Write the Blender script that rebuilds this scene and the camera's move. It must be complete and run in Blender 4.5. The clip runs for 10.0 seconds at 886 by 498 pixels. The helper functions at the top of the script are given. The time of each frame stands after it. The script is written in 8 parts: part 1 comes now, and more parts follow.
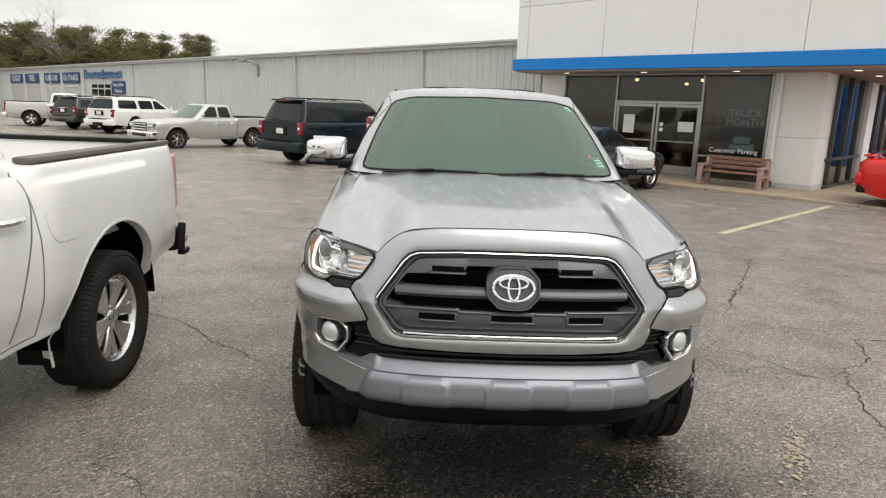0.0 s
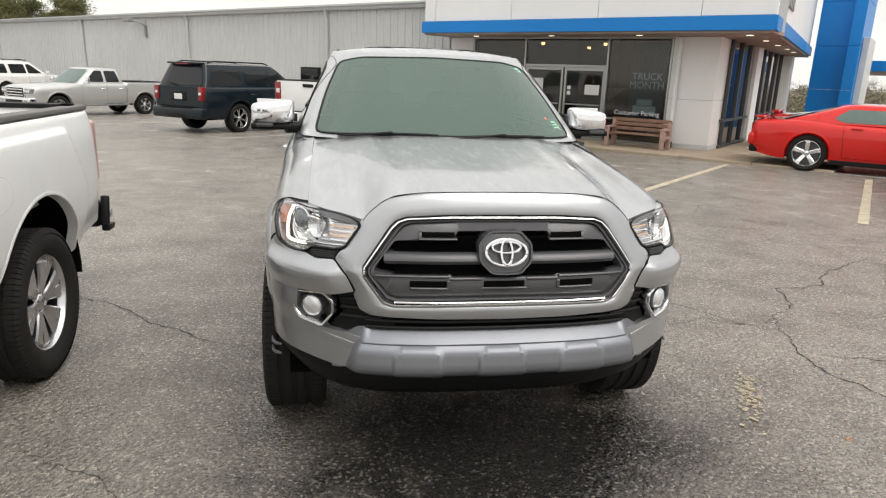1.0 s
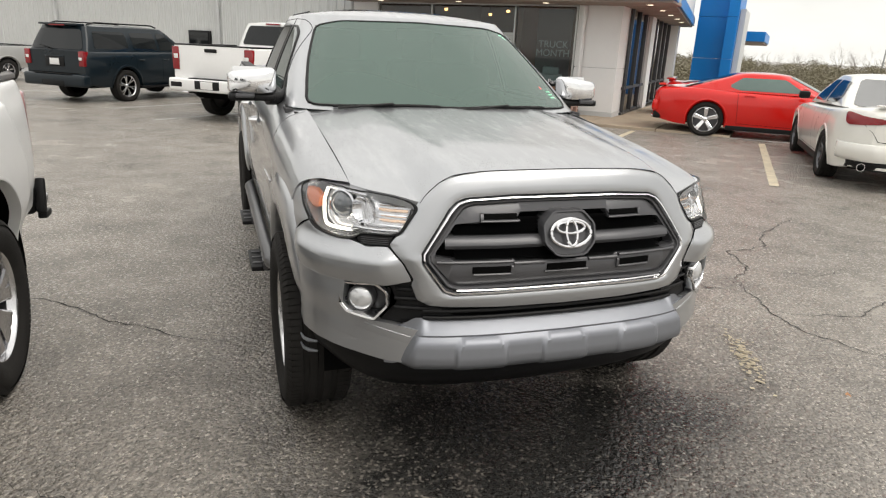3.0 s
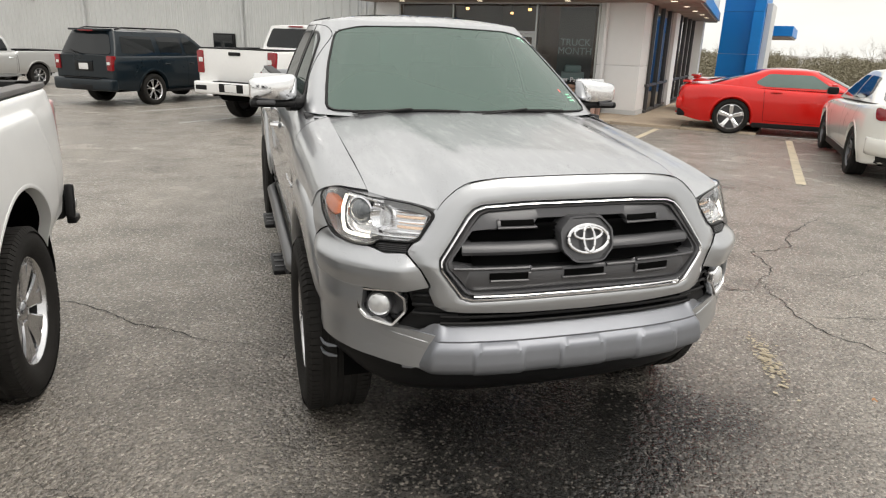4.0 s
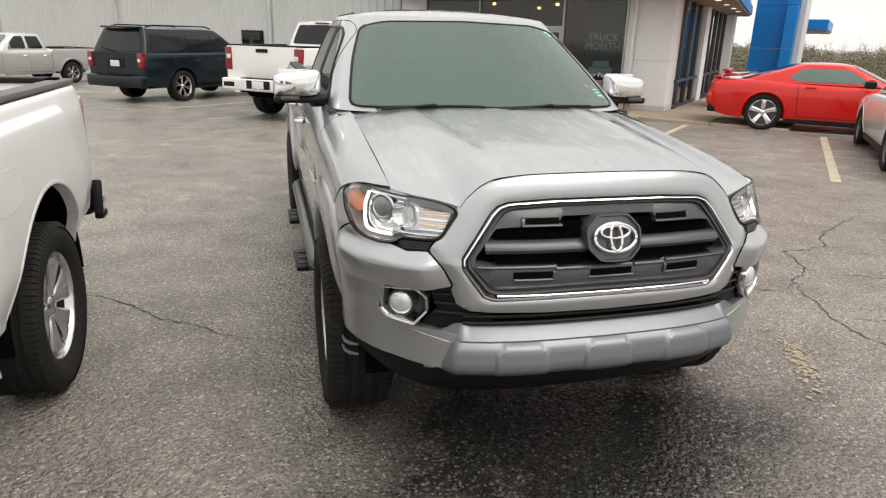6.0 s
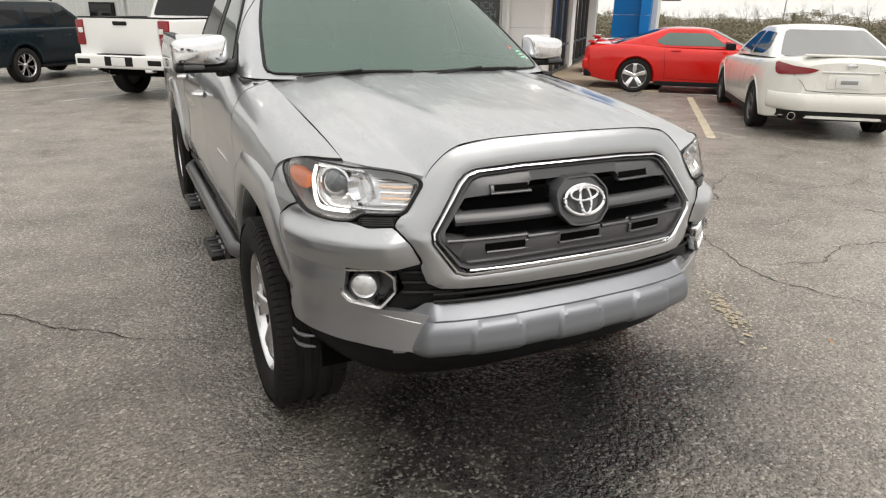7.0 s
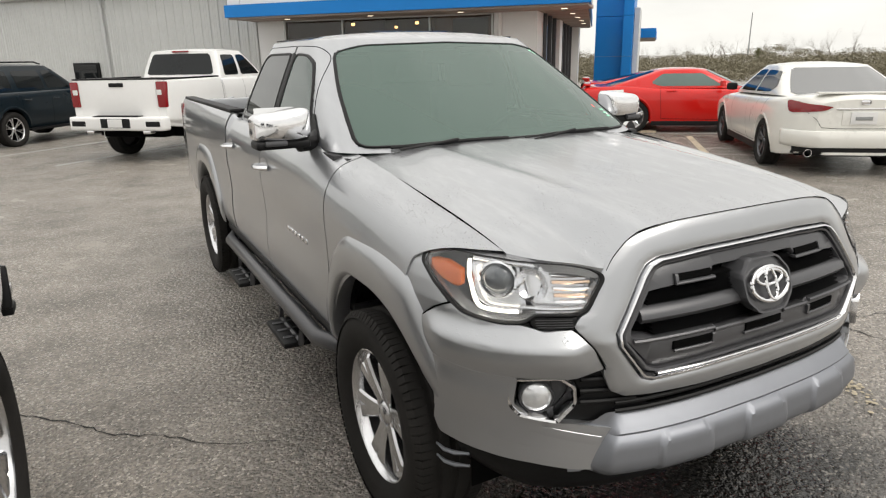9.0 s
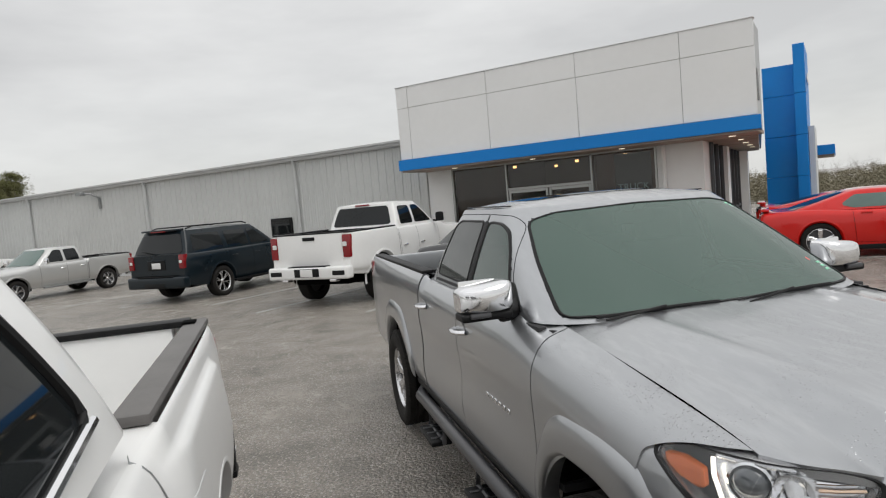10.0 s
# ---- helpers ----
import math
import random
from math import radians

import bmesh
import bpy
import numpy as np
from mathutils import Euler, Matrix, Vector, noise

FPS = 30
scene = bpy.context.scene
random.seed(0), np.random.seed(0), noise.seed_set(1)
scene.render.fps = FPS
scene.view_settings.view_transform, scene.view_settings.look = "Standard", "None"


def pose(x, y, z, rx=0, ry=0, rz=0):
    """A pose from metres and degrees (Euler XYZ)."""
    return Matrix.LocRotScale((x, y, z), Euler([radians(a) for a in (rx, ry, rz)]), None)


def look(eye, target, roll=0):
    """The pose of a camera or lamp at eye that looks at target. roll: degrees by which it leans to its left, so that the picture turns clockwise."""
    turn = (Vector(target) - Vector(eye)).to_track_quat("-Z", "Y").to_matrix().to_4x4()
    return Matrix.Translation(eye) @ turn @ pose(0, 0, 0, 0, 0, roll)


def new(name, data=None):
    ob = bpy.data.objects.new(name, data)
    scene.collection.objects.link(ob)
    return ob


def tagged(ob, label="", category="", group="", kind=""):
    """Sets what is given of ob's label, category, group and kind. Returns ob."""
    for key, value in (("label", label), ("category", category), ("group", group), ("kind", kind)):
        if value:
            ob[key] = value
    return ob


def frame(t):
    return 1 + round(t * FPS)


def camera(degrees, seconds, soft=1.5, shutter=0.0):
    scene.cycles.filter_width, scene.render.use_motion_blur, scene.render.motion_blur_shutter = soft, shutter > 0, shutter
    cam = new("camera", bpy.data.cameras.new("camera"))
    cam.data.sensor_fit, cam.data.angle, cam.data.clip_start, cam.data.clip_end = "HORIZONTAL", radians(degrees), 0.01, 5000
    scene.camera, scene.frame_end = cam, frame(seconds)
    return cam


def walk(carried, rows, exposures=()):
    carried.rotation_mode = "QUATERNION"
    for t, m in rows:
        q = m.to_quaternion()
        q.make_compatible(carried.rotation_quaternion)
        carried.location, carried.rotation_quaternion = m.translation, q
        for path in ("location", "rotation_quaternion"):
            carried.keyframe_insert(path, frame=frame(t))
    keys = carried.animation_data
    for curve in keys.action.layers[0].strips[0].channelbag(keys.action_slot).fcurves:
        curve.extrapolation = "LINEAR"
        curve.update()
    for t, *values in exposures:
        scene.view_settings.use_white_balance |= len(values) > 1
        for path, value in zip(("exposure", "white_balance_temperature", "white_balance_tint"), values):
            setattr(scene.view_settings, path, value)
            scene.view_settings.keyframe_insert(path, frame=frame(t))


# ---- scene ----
cam = camera(68.2, 10.0, soft=1.2)
PATH = [
    (0, (-0.305, 1.822, 1.581), (-0.26, 3.776, 1.155), 2.1),
    (0.5, (-0.488, 1.841, 1.563), (-0.303, 3.77, 1.07), 2.8),
    (1, (-0.603, 1.927, 1.55), (-0.269, 3.831, 1.034), 2.1),
    (1.5, (-0.734, 2.074, 1.523), (-0.325, 3.961, 0.998), -0.5),
    (2, (-0.855, 2.163, 1.52), (-0.445, 4.051, 1.003), 0.5),
    (2.5, (-0.994, 2.208, 1.51), (-0.423, 4.038, 0.942), 1.7),
    (2.7, (-1.076, 2.23, 1.516), (-0.427, 4.031, 0.936), 2.7),
    (3.8, (-1.145, 2.251, 1.558), (-0.537, 4.054, 0.941), 2.2),
    (4, (-1.104, 2.231, 1.56), (-0.524, 4.048, 0.959), 1.9),
    (4.5, (-1.037, 2.194, 1.567), (-0.584, 4.039, 0.943), -1.3),
    (5, (-1.032, 2.191, 1.566), (-0.656, 4.06, 0.962), -0.4),
    (5.5, (-1.035, 2.214, 1.57), (-0.641, 4.082, 0.975), -0.6),
    (6, (-1.086, 2.266, 1.554), (-0.58, 4.101, 0.94), 1.6),
    (6.2, (-1.131, 2.3, 1.543), (-0.558, 4.112, 0.919), 1.0),
    (7.3, (-1.309, 2.623, 1.489), (-0.444, 4.291, 0.805), 1.2),
    (7.5, (-1.323, 2.707, 1.498), (-0.488, 4.405, 0.85), 0.6),
    (8, (-1.382, 2.831, 1.528), (-0.572, 4.542, 0.882), -0.8),
    (8.5, (-1.531, 2.935, 1.552), (-0.635, 4.599, 0.896), -1.1),
    (9, (-1.615, 3.009, 1.568), (-0.712, 4.703, 1.008), -1.1),
    (9.3, (-1.649, 3.067, 1.609), (-0.846, 4.847, 1.175), -2.5),
    (9.5, (-1.702, 3.082, 1.684), (-0.988, 4.928, 1.395), -3.5),
    (10, (-1.753, 3.104, 1.734), (-1.25, 5.035, 1.588), -5.0),
]
walk(cam, [(t, look(eye, target, roll)) for t, eye, target, roll in PATH],
     [(0.0, 0.55, 6750, 9), (0.5, 0.66, 6750, 9), (2.5, 0.68, 6800, 9), (8.0, 0.68, 6850, 9), (9.0, 0.62, 6800, 9), (9.5, 0.42, 6650, 9), (10.0, 0.18, 6500, 9)])

# ---- world and light: overcast sky ----
world = bpy.data.worlds.new("world")
scene.world = world
world.use_nodes = True
wn = world.node_tree
wn.nodes.clear()
w_out = wn.nodes.new("ShaderNodeOutputWorld")
w_bg = wn.nodes.new("ShaderNodeBackground")
w_tc = wn.nodes.new("ShaderNodeTexCoord")
w_sep = wn.nodes.new("ShaderNodeSeparateXYZ")
w_ramp = wn.nodes.new("ShaderNodeValToRGB")
w_noise = wn.nodes.new("ShaderNodeTexNoise")
w_map = wn.nodes.new("ShaderNodeMapping")
w_mix = wn.nodes.new("ShaderNodeMix")
w_mix.data_type = "RGBA"
w_mix.blend_type = "MULTIPLY"
w_cr = wn.nodes.new("ShaderNodeValToRGB")
w_sky = wn.nodes.new("ShaderNodeTexSky")
w_sky.sky_type = "NISHITA"
w_sky.sun_disc = False
w_sky.sun_elevation = radians(40)
w_sky.sun_rotation = radians(200)
w_add = wn.nodes.new("ShaderNodeMix")
w_add.data_type = "RGBA"
w_add.blend_type = "MIX"
w_add.inputs[0].default_value = 0.006
w_map.inputs["Scale"].default_value = (1.0, 1.0, 3.5)
w_noise.inputs["Scale"].default_value = 2.2
w_noise.inputs["Detail"].default_value = 5.0
w_noise.inputs["Roughness"].default_value = 0.55
w_cr.color_ramp.elements[0].position = 0.35
w_cr.color_ramp.elements[0].color = (0.62, 0.62, 0.63, 1)
w_cr.color_ramp.elements[1].position = 0.65
w_cr.color_ramp.elements[1].color = (1.0, 1.0, 1.0, 1)
w_ramp.color_ramp.elements[0].position = 0.0
w_ramp.color_ramp.elements[0].color = (0.70, 0.70, 0.69, 1)
w_ramp.color_ramp.elements[1].position = 0.75
w_ramp.color_ramp.elements[1].color = (1.0, 1.0, 1.0, 1)
e = w_ramp.color_ramp.elements.new(0.22)
e.color = (0.66, 0.655, 0.65, 1)
wn.links.new(w_tc.outputs["Generated"], w_map.inputs["Vector"])
wn.links.new(w_map.outputs[0], w_noise.inputs["Vector"])
wn.links.new(w_noise.outputs["Fac"], w_cr.inputs[0])
wn.links.new(w_tc.outputs["Generated"], w_sep.inputs[0])
wn.links.new(w_sep.outputs["Z"], w_ramp.inputs[0])
w_mix.inputs[0].default_value = 0.55
wn.links.new(w_ramp.outputs[0], w_mix.inputs[6])
wn.links.new(w_cr.outputs[0], w_mix.inputs[7])
wn.links.new(w_mix.outputs[2], w_add.inputs[6])
wn.links.new(w_sky.outputs[0], w_add.inputs[7])
wn.links.new(w_add.outputs[2], w_bg.inputs[0])
w_bg.inputs[1].default_value = 1.0
wn.links.new(w_bg.outputs[0], w_out.inputs[0])

sun_data = bpy.data.lights.new("sun", "SUN")
sun_data.energy = 1.0
sun_data.angle = radians(40)
sun_data.color = (1.0, 0.97, 0.93)
sun = new("sun", sun_data)
sun.matrix_world = look((4, -6, 10), (0, 0, 0))
scene.view_settings.exposure = 0.0


# ---- materials ----
def mat(name, color, rough=0.5, metal=0.0, var=0.0, scale=8.0, bump=0.0, bscale=60.0, coat=0.0, spec=0.5,
        ior=1.5, flake=0.0, rvar=0.0, color2=None, emit=None, strength=0.0, island=0.0, objrand=0.0):
    """A principled material with a colour varied by noise at two scales, a varied roughness and fine relief."""
    m = bpy.data.materials.new(name)
    m.use_nodes = True
    nt = m.node_tree
    b = nt.nodes["Principled BSDF"]
    b.inputs["Base Color"].default_value = (*color, 1)
    b.inputs["Roughness"].default_value = rough
    b.inputs["Metallic"].default_value = metal
    b.inputs["Specular IOR Level"].default_value = spec
    b.inputs["IOR"].default_value = ior
    b.inputs["Coat Weight"].default_value = coat
    b.inputs["Coat Roughness"].default_value = 0.04
    tc = nt.nodes.new("ShaderNodeTexCoord")
    if var > 0 or color2 or rvar > 0 or island > 0 or objrand > 0:
        n1 = nt.nodes.new("ShaderNodeTexNoise")
        n1.inputs["Scale"].default_value = scale
        n1.inputs["Detail"].default_value = 6
        n2 = nt.nodes.new("ShaderNodeTexNoise")
        n2.inputs["Scale"].default_value = scale * 9
        n2.inputs["Detail"].default_value = 3
        nt.links.new(tc.outputs["Object"], n1.inputs["Vector"])
        nt.links.new(tc.outputs["Object"], n2.inputs["Vector"])
        add = nt.nodes.new("ShaderNodeMath")
        add.operation = "MULTIPLY_ADD"
        add.inputs[1].default_value = 0.4
        nt.links.new(n2.outputs["Fac"], add.inputs[0])
        nt.links.new(n1.outputs["Fac"], add.inputs[2])
        last = add.outputs[0]
        if island > 0 or objrand > 0:
            g = nt.nodes.new("ShaderNodeNewGeometry" if island > 0 else "ShaderNodeObjectInfo")
            a2 = nt.nodes.new("ShaderNodeMath")
            a2.operation = "MULTIPLY_ADD"
            a2.inputs[1].default_value = island or objrand
            nt.links.new(g.outputs["Random Per Island" if island > 0 else "Random"], a2.inputs[0])
            nt.links.new(last, a2.inputs[2])
            last = a2.outputs[0]
        ramp = nt.nodes.new("ShaderNodeValToRGB")
        c2 = color2 or tuple(c * (1 - var) for c in color)
        ramp.color_ramp.elements[0].position = 0.42
        ramp.color_ramp.elements[0].color = (*c2, 1)
        ramp.color_ramp.elements[1].position = 0.92 + 0.5 * (island or objrand)
        ramp.color_ramp.elements[1].color = (*color, 1)
        nt.links.new(last, ramp.inputs[0])
        nt.links.new(ramp.outputs[0], b.inputs["Base Color"])
        if rvar > 0:
            mr = nt.nodes.new("ShaderNodeMapRange")
            mr.inputs[1].default_value, mr.inputs[2].default_value = 0.4, 1.0
            mr.inputs[3].default_value, mr.inputs[4].default_value = max(0.02, rough - rvar), rough + rvar
            nt.links.new(add.outputs[0], mr.inputs[0])
            nt.links.new(mr.outputs[0], b.inputs["Roughness"])
    if bump > 0:
        nb = nt.nodes.new("ShaderNodeTexNoise")
        nb.inputs["Scale"].default_value = bscale
        nb.inputs["Detail"].default_value = 4
        nt.links.new(tc.outputs["Object"], nb.inputs["Vector"])
        bp = nt.nodes.new("ShaderNodeBump")
        bp.inputs["Strength"].default_value = bump
        bp.inputs["Distance"].default_value = 0.01
        nt.links.new(nb.outputs["Fac"], bp.inputs["Height"])
        nt.links.new(bp.outputs[0], b.inputs["Normal"])
    if emit:
        b.inputs["Emission Color"].default_value = (*emit, 1)
        b.inputs["Emission Strength"].default_value = strength
    return m


def glass(name, tint, dark=0.35, rough=0.02):
    """Tinted car or window glass: a see-through tint under a mirror-like coat whose gloss follows Fresnel."""
    m = bpy.data.materials.new(name)
    m.use_nodes = True
    nt = m.node_tree
    nt.nodes.clear()
    out = nt.nodes.new("ShaderNodeOutputMaterial")
    tr = nt.nodes.new("ShaderNodeBsdfTransparent")
    gl = nt.nodes.new("ShaderNodeBsdfGlossy")
    df = nt.nodes.new("ShaderNodeBsdfDiffuse")
    lw = nt.nodes.new("ShaderNodeLayerWeight")
    lw.inputs[0].default_value = 0.5
    pw = nt.nodes.new("ShaderNodeMath")
    pw.operation = "POWER"
    pw.inputs[1].default_value = 4.2
    fr = nt.nodes.new("ShaderNodeMath")
    fr.operation = "MULTIPLY_ADD"
    fr.inputs[1].default_value, fr.inputs[2].default_value = 0.92, 0.06
    nt.links.new(lw.outputs["Facing"], pw.inputs[0])
    nt.links.new(pw.outputs[0], fr.inputs[0])
    tr.inputs[0].default_value = (*tint, 1)
    df.inputs[0].default_value = (tint[0] * 0.5, tint[1] * 0.5, tint[2] * 0.5, 1)
    gl.inputs["Roughness"].default_value = rough
    m0 = nt.nodes.new("ShaderNodeMixShader")
    m0.inputs[0].default_value = dark
    m1 = nt.nodes.new("ShaderNodeMixShader")
    nt.links.new(tr.outputs[0], m0.inputs[1])
    nt.links.new(df.outputs[0], m0.inputs[2])
    nt.links.new(fr.outputs[0], m1.inputs[0])
    nt.links.new(m0.outputs[0], m1.inputs[1])
    nt.links.new(gl.outputs[0], m1.inputs[2])
    nt.links.new(m1.outputs[0], out.inputs[0])
    return m


def paint(name, color, metal=0.0, rough=0.35, drops=0.0, coat=1.0, spec=0.5):
    """Car paint: a base under a clear coat, a film of dust and beads of rain on the upper faces."""
    m = mat(name, color, rough=rough, metal=metal, var=0.06, scale=1.6, coat=coat, spec=spec, rvar=0.05)
    nt = m.node_tree
    b = nt.nodes["Principled BSDF"]
    b.inputs["Coat Roughness"].default_value = 0.05
    tc = nt.nodes.new("ShaderNodeTexCoord")
    if drops > 0:
        vo = nt.nodes.new("ShaderNodeTexVoronoi")
        vo.inputs["Scale"].default_value = 95
        ns = nt.nodes.new("ShaderNodeTexNoise")
        ns.inputs["Scale"].default_value = 5.0
        ns.inputs["Detail"].default_value = 4
        mp = nt.nodes.new("ShaderNodeMapRange")
        mp.inputs[1].default_value, mp.inputs[2].default_value = 0.0, 0.32
        mp.inputs[3].default_value, mp.inputs[4].default_value = 1.0, 0.0
        mk = nt.nodes.new("ShaderNodeMapRange")
        mk.inputs[1].default_value, mk.inputs[2].default_value = 0.47, 0.62
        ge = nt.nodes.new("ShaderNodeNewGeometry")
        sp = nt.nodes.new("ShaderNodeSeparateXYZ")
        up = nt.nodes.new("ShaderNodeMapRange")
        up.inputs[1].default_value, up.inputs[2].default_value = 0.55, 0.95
        mu = nt.nodes.new("ShaderNodeMath")
        mu.operation = "MULTIPLY"
        mu2 = nt.nodes.new("ShaderNodeMath")
        mu2.operation = "MULTIPLY"
        bp = nt.nodes.new("ShaderNodeBump")
        bp.inputs["Strength"].default_value = drops
        bp.inputs["Distance"].default_value = 0.004
        nt.links.new(tc.outputs["Object"], vo.inputs["Vector"])
        nt.links.new(tc.outputs["Object"], ns.inputs["Vector"])
        nt.links.new(vo.outputs["Distance"], mp.inputs[0])
        nt.links.new(ns.outputs["Fac"], mk.inputs[0])
        nt.links.new(ge.outputs["Normal"], sp.inputs[0])
        nt.links.new(sp.outputs["Z"], up.inputs[0])
        nt.links.new(mp.outputs[0], mu.inputs[0])
        nt.links.new(mk.outputs[0], mu.inputs[1])
        nt.links.new(mu.outputs[0], mu2.inputs[0])
        nt.links.new(up.outputs[0], mu2.inputs[1])
        nt.links.new(mu2.outputs[0], bp.inputs["Height"])
        nt.links.new(bp.outputs[0], b.inputs["Normal"])
        nt.links.new(bp.outputs[0], b.inputs["Coat Normal"])
        # streaks left by running water dull the coat on the upper faces
        mp2 = nt.nodes.new("ShaderNodeMapping")
        mp2.inputs["Scale"].default_value = (16, 3.6, 1)
        st = nt.nodes.new("ShaderNodeTexNoise")
        st.inputs["Scale"].default_value = 1.6
        st.inputs["Detail"].default_value = 7
        st.inputs["Roughness"].default_value = 0.65
        sr_ = nt.nodes.new("ShaderNodeMapRange")
        sr_.inputs[1].default_value, sr_.inputs[2].default_value = 0.46, 0.66
        m3 = nt.nodes.new("ShaderNodeMath")
        m3.operation = "MULTIPLY"
        m4 = nt.nodes.new("ShaderNodeMath")
        m4.operation = "MULTIPLY_ADD"
        m4.inputs[1].default_value, m4.inputs[2].default_value = 0.22, 0.05
        nt.links.new(tc.outputs["Object"], mp2.inputs["Vector"])
        nt.links.new(mp2.outputs[0], st.inputs["Vector"])
        nt.links.new(st.outputs["Fac"], sr_.inputs[0])
        nt.links.new(sr_.outputs[0], m3.inputs[0])
        nt.links.new(up.outputs[0], m3.inputs[1])
        nt.links.new(m3.outputs[0], m4.inputs[0])
        nt.links.new(m4.outputs[0], b.inputs["Coat Roughness"])
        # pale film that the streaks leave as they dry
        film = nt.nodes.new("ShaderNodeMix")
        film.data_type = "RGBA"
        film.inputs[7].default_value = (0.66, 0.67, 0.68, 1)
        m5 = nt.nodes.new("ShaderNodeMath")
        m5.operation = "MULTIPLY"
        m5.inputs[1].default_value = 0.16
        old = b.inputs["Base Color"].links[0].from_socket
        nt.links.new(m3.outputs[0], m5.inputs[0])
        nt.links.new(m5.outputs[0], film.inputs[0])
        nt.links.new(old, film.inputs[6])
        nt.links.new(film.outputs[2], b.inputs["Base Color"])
    return m


M = {}
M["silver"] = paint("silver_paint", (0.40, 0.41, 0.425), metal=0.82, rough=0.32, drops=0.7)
M["skid"] = mat("satin_silver_paint", (0.25, 0.26, 0.285), rough=0.46, metal=0.75, var=0.08, scale=3)
M["white"] = paint("white_paint", (0.80, 0.80, 0.79), rough=0.4, coat=0.5, spec=0.35)
M["pearl"] = paint("pearl_white_paint", (0.80, 0.79, 0.74), rough=0.3)
M["red"] = paint("red_paint", (0.62, 0.010, 0.007), rough=0.3, spec=0.1)
M["dkblue"] = paint("dark_slate_paint", (0.005, 0.011, 0.016), rough=0.3, coat=0.45, spec=0.15)
M["blackpaint"] = paint("black_paint", (0.012, 0.012, 0.014), rough=0.25)
M["pewter"] = paint("pale_silver_paint", (0.56, 0.56, 0.55), metal=0.6, rough=0.38)
M["chrome"] = mat("chrome", (0.82, 0.82, 0.83), rough=0.06, metal=1.0, rvar=0.03, scale=3)
M["chromecap"] = mat("satin_chrome", (0.84, 0.84, 0.85), rough=0.13, metal=1.0, rvar=0.03, scale=3)
M["grille"] = mat("dark_grey_satin_plastic", (0.085, 0.085, 0.090), rough=0.28, metal=0.35, var=0.1, scale=6, bump=0.02, bscale=300)
M["black"] = mat("black_plastic", (0.006, 0.006, 0.0065), rough=0.5, spec=0.25, var=0.25, scale=12, bump=0.05, bscale=400)
M["void"] = mat("matt_black_lining", (0.003, 0.003, 0.003), rough=0.95, spec=0.05, var=0.2)
M["railcap"] = mat("worn_grey_plastic", (0.15, 0.143, 0.138), rough=0.6, var=0.2, scale=6, bump=0.08, bscale=300)
M["rubber"] = mat("tyre_rubber", (0.022, 0.0205, 0.019), rough=0.8, spec=0.2, var=0.35, scale=9, bump=0.15, bscale=180)
M["alloy"] = mat("machined_alloy", (0.66, 0.66, 0.67), rough=0.22, metal=1.0, rvar=0.05, scale=8)
M["alloydark"] = mat("dark_alloy", (0.10, 0.10, 0.105), rough=0.35, metal=0.8, rvar=0.05)
M["glass"] = glass("tinted_glass", (0.15, 0.25, 0.21), 0.6)
M["darkglass"] = mat("privacy_glass", (0.010, 0.012, 0.013), rough=0.04, spec=0.35, var=0.1)
M["skyglass"] = mat("rear_window_glass", (0.05, 0.052, 0.05), rough=0.05, spec=1.0, coat=1.0, var=0.1)
M["lens"] = glass("clear_lens", (0.95, 0.96, 0.97), 0.02)
M["amber"] = mat("amber_lens", (0.50, 0.10, 0.008), rough=0.25, coat=0.1, var=0.15)
M["redlens"] = mat("red_lens", (0.24, 0.006, 0.010), rough=0.14, coat=0.35, var=0.15, scale=20)
M["drl"] = mat("lit_light_guide", (0.9, 0.9, 0.85), rough=0.3, emit=(1.0, 0.93, 0.80), strength=1.7)
M["plate"] = mat("plate_white", (0.75, 0.75, 0.74), rough=0.4, var=0.06)
M["steelgrey"] = mat("galvanised_steel", (0.34, 0.35, 0.35), rough=0.45, metal=0.7, var=0.15, rvar=0.1)
M["interior"] = mat("dark_trim", (0.03, 0.03, 0.032), rough=0.8, var=0.3, scale=20, bump=0.1)


# ---- mesh helpers ----
def pchip(xs, ys, q):
    """Monotone cubic interpolation, so that curves pass their points without overshoot."""
    xs, ys, q = np.asarray(xs, float), np.asarray(ys, float), np.asarray(q, float)
    if len(xs) == 1:
        return np.full(q.shape, ys[0])
    h, d = np.diff(xs), np.diff(ys) / np.diff(xs)
    m = np.zeros(len(xs))
    for i in range(1, len(xs) - 1):
        if d[i - 1] * d[i] > 0:
            w1, w2 = 2 * h[i] + h[i - 1], h[i] + 2 * h[i - 1]
            m[i] = (w1 + w2) / (w1 / d[i - 1] + w2 / d[i])
    m[0], m[-1] = d[0], d[-1]
    i = np.clip(np.searchsorted(xs, q) - 1, 0, len(xs) - 2)
    t = np.clip((q - xs[i]) / h[i], 0, 1)
    return ((2 * t**3 - 3 * t**2 + 1) * ys[i] + (t**3 - 2 * t**2 + t) * h[i] * m[i]
            + (-2 * t**3 + 3 * t**2) * ys[i + 1] + (t**3 - t**2) * h[i] * m[i + 1])


def curve_of(pts):
    xs, ys = [p[0] for p in pts], [p[1] for p in pts]
    return lambda q: pchip(xs, ys, q)


def mesh_of(name, verts, faces, smooth=True):
    me = bpy.data.meshes.new(name)
    me.from_pydata([tuple(map(float, v)) for v in verts], [], [tuple(map(int, f)) for f in faces])
    me.update()
    if smooth:
        me.polygons.foreach_set("use_smooth", [True] * len(me.polygons))
        me.set_sharp_from_angle(angle=0.75)
    return me


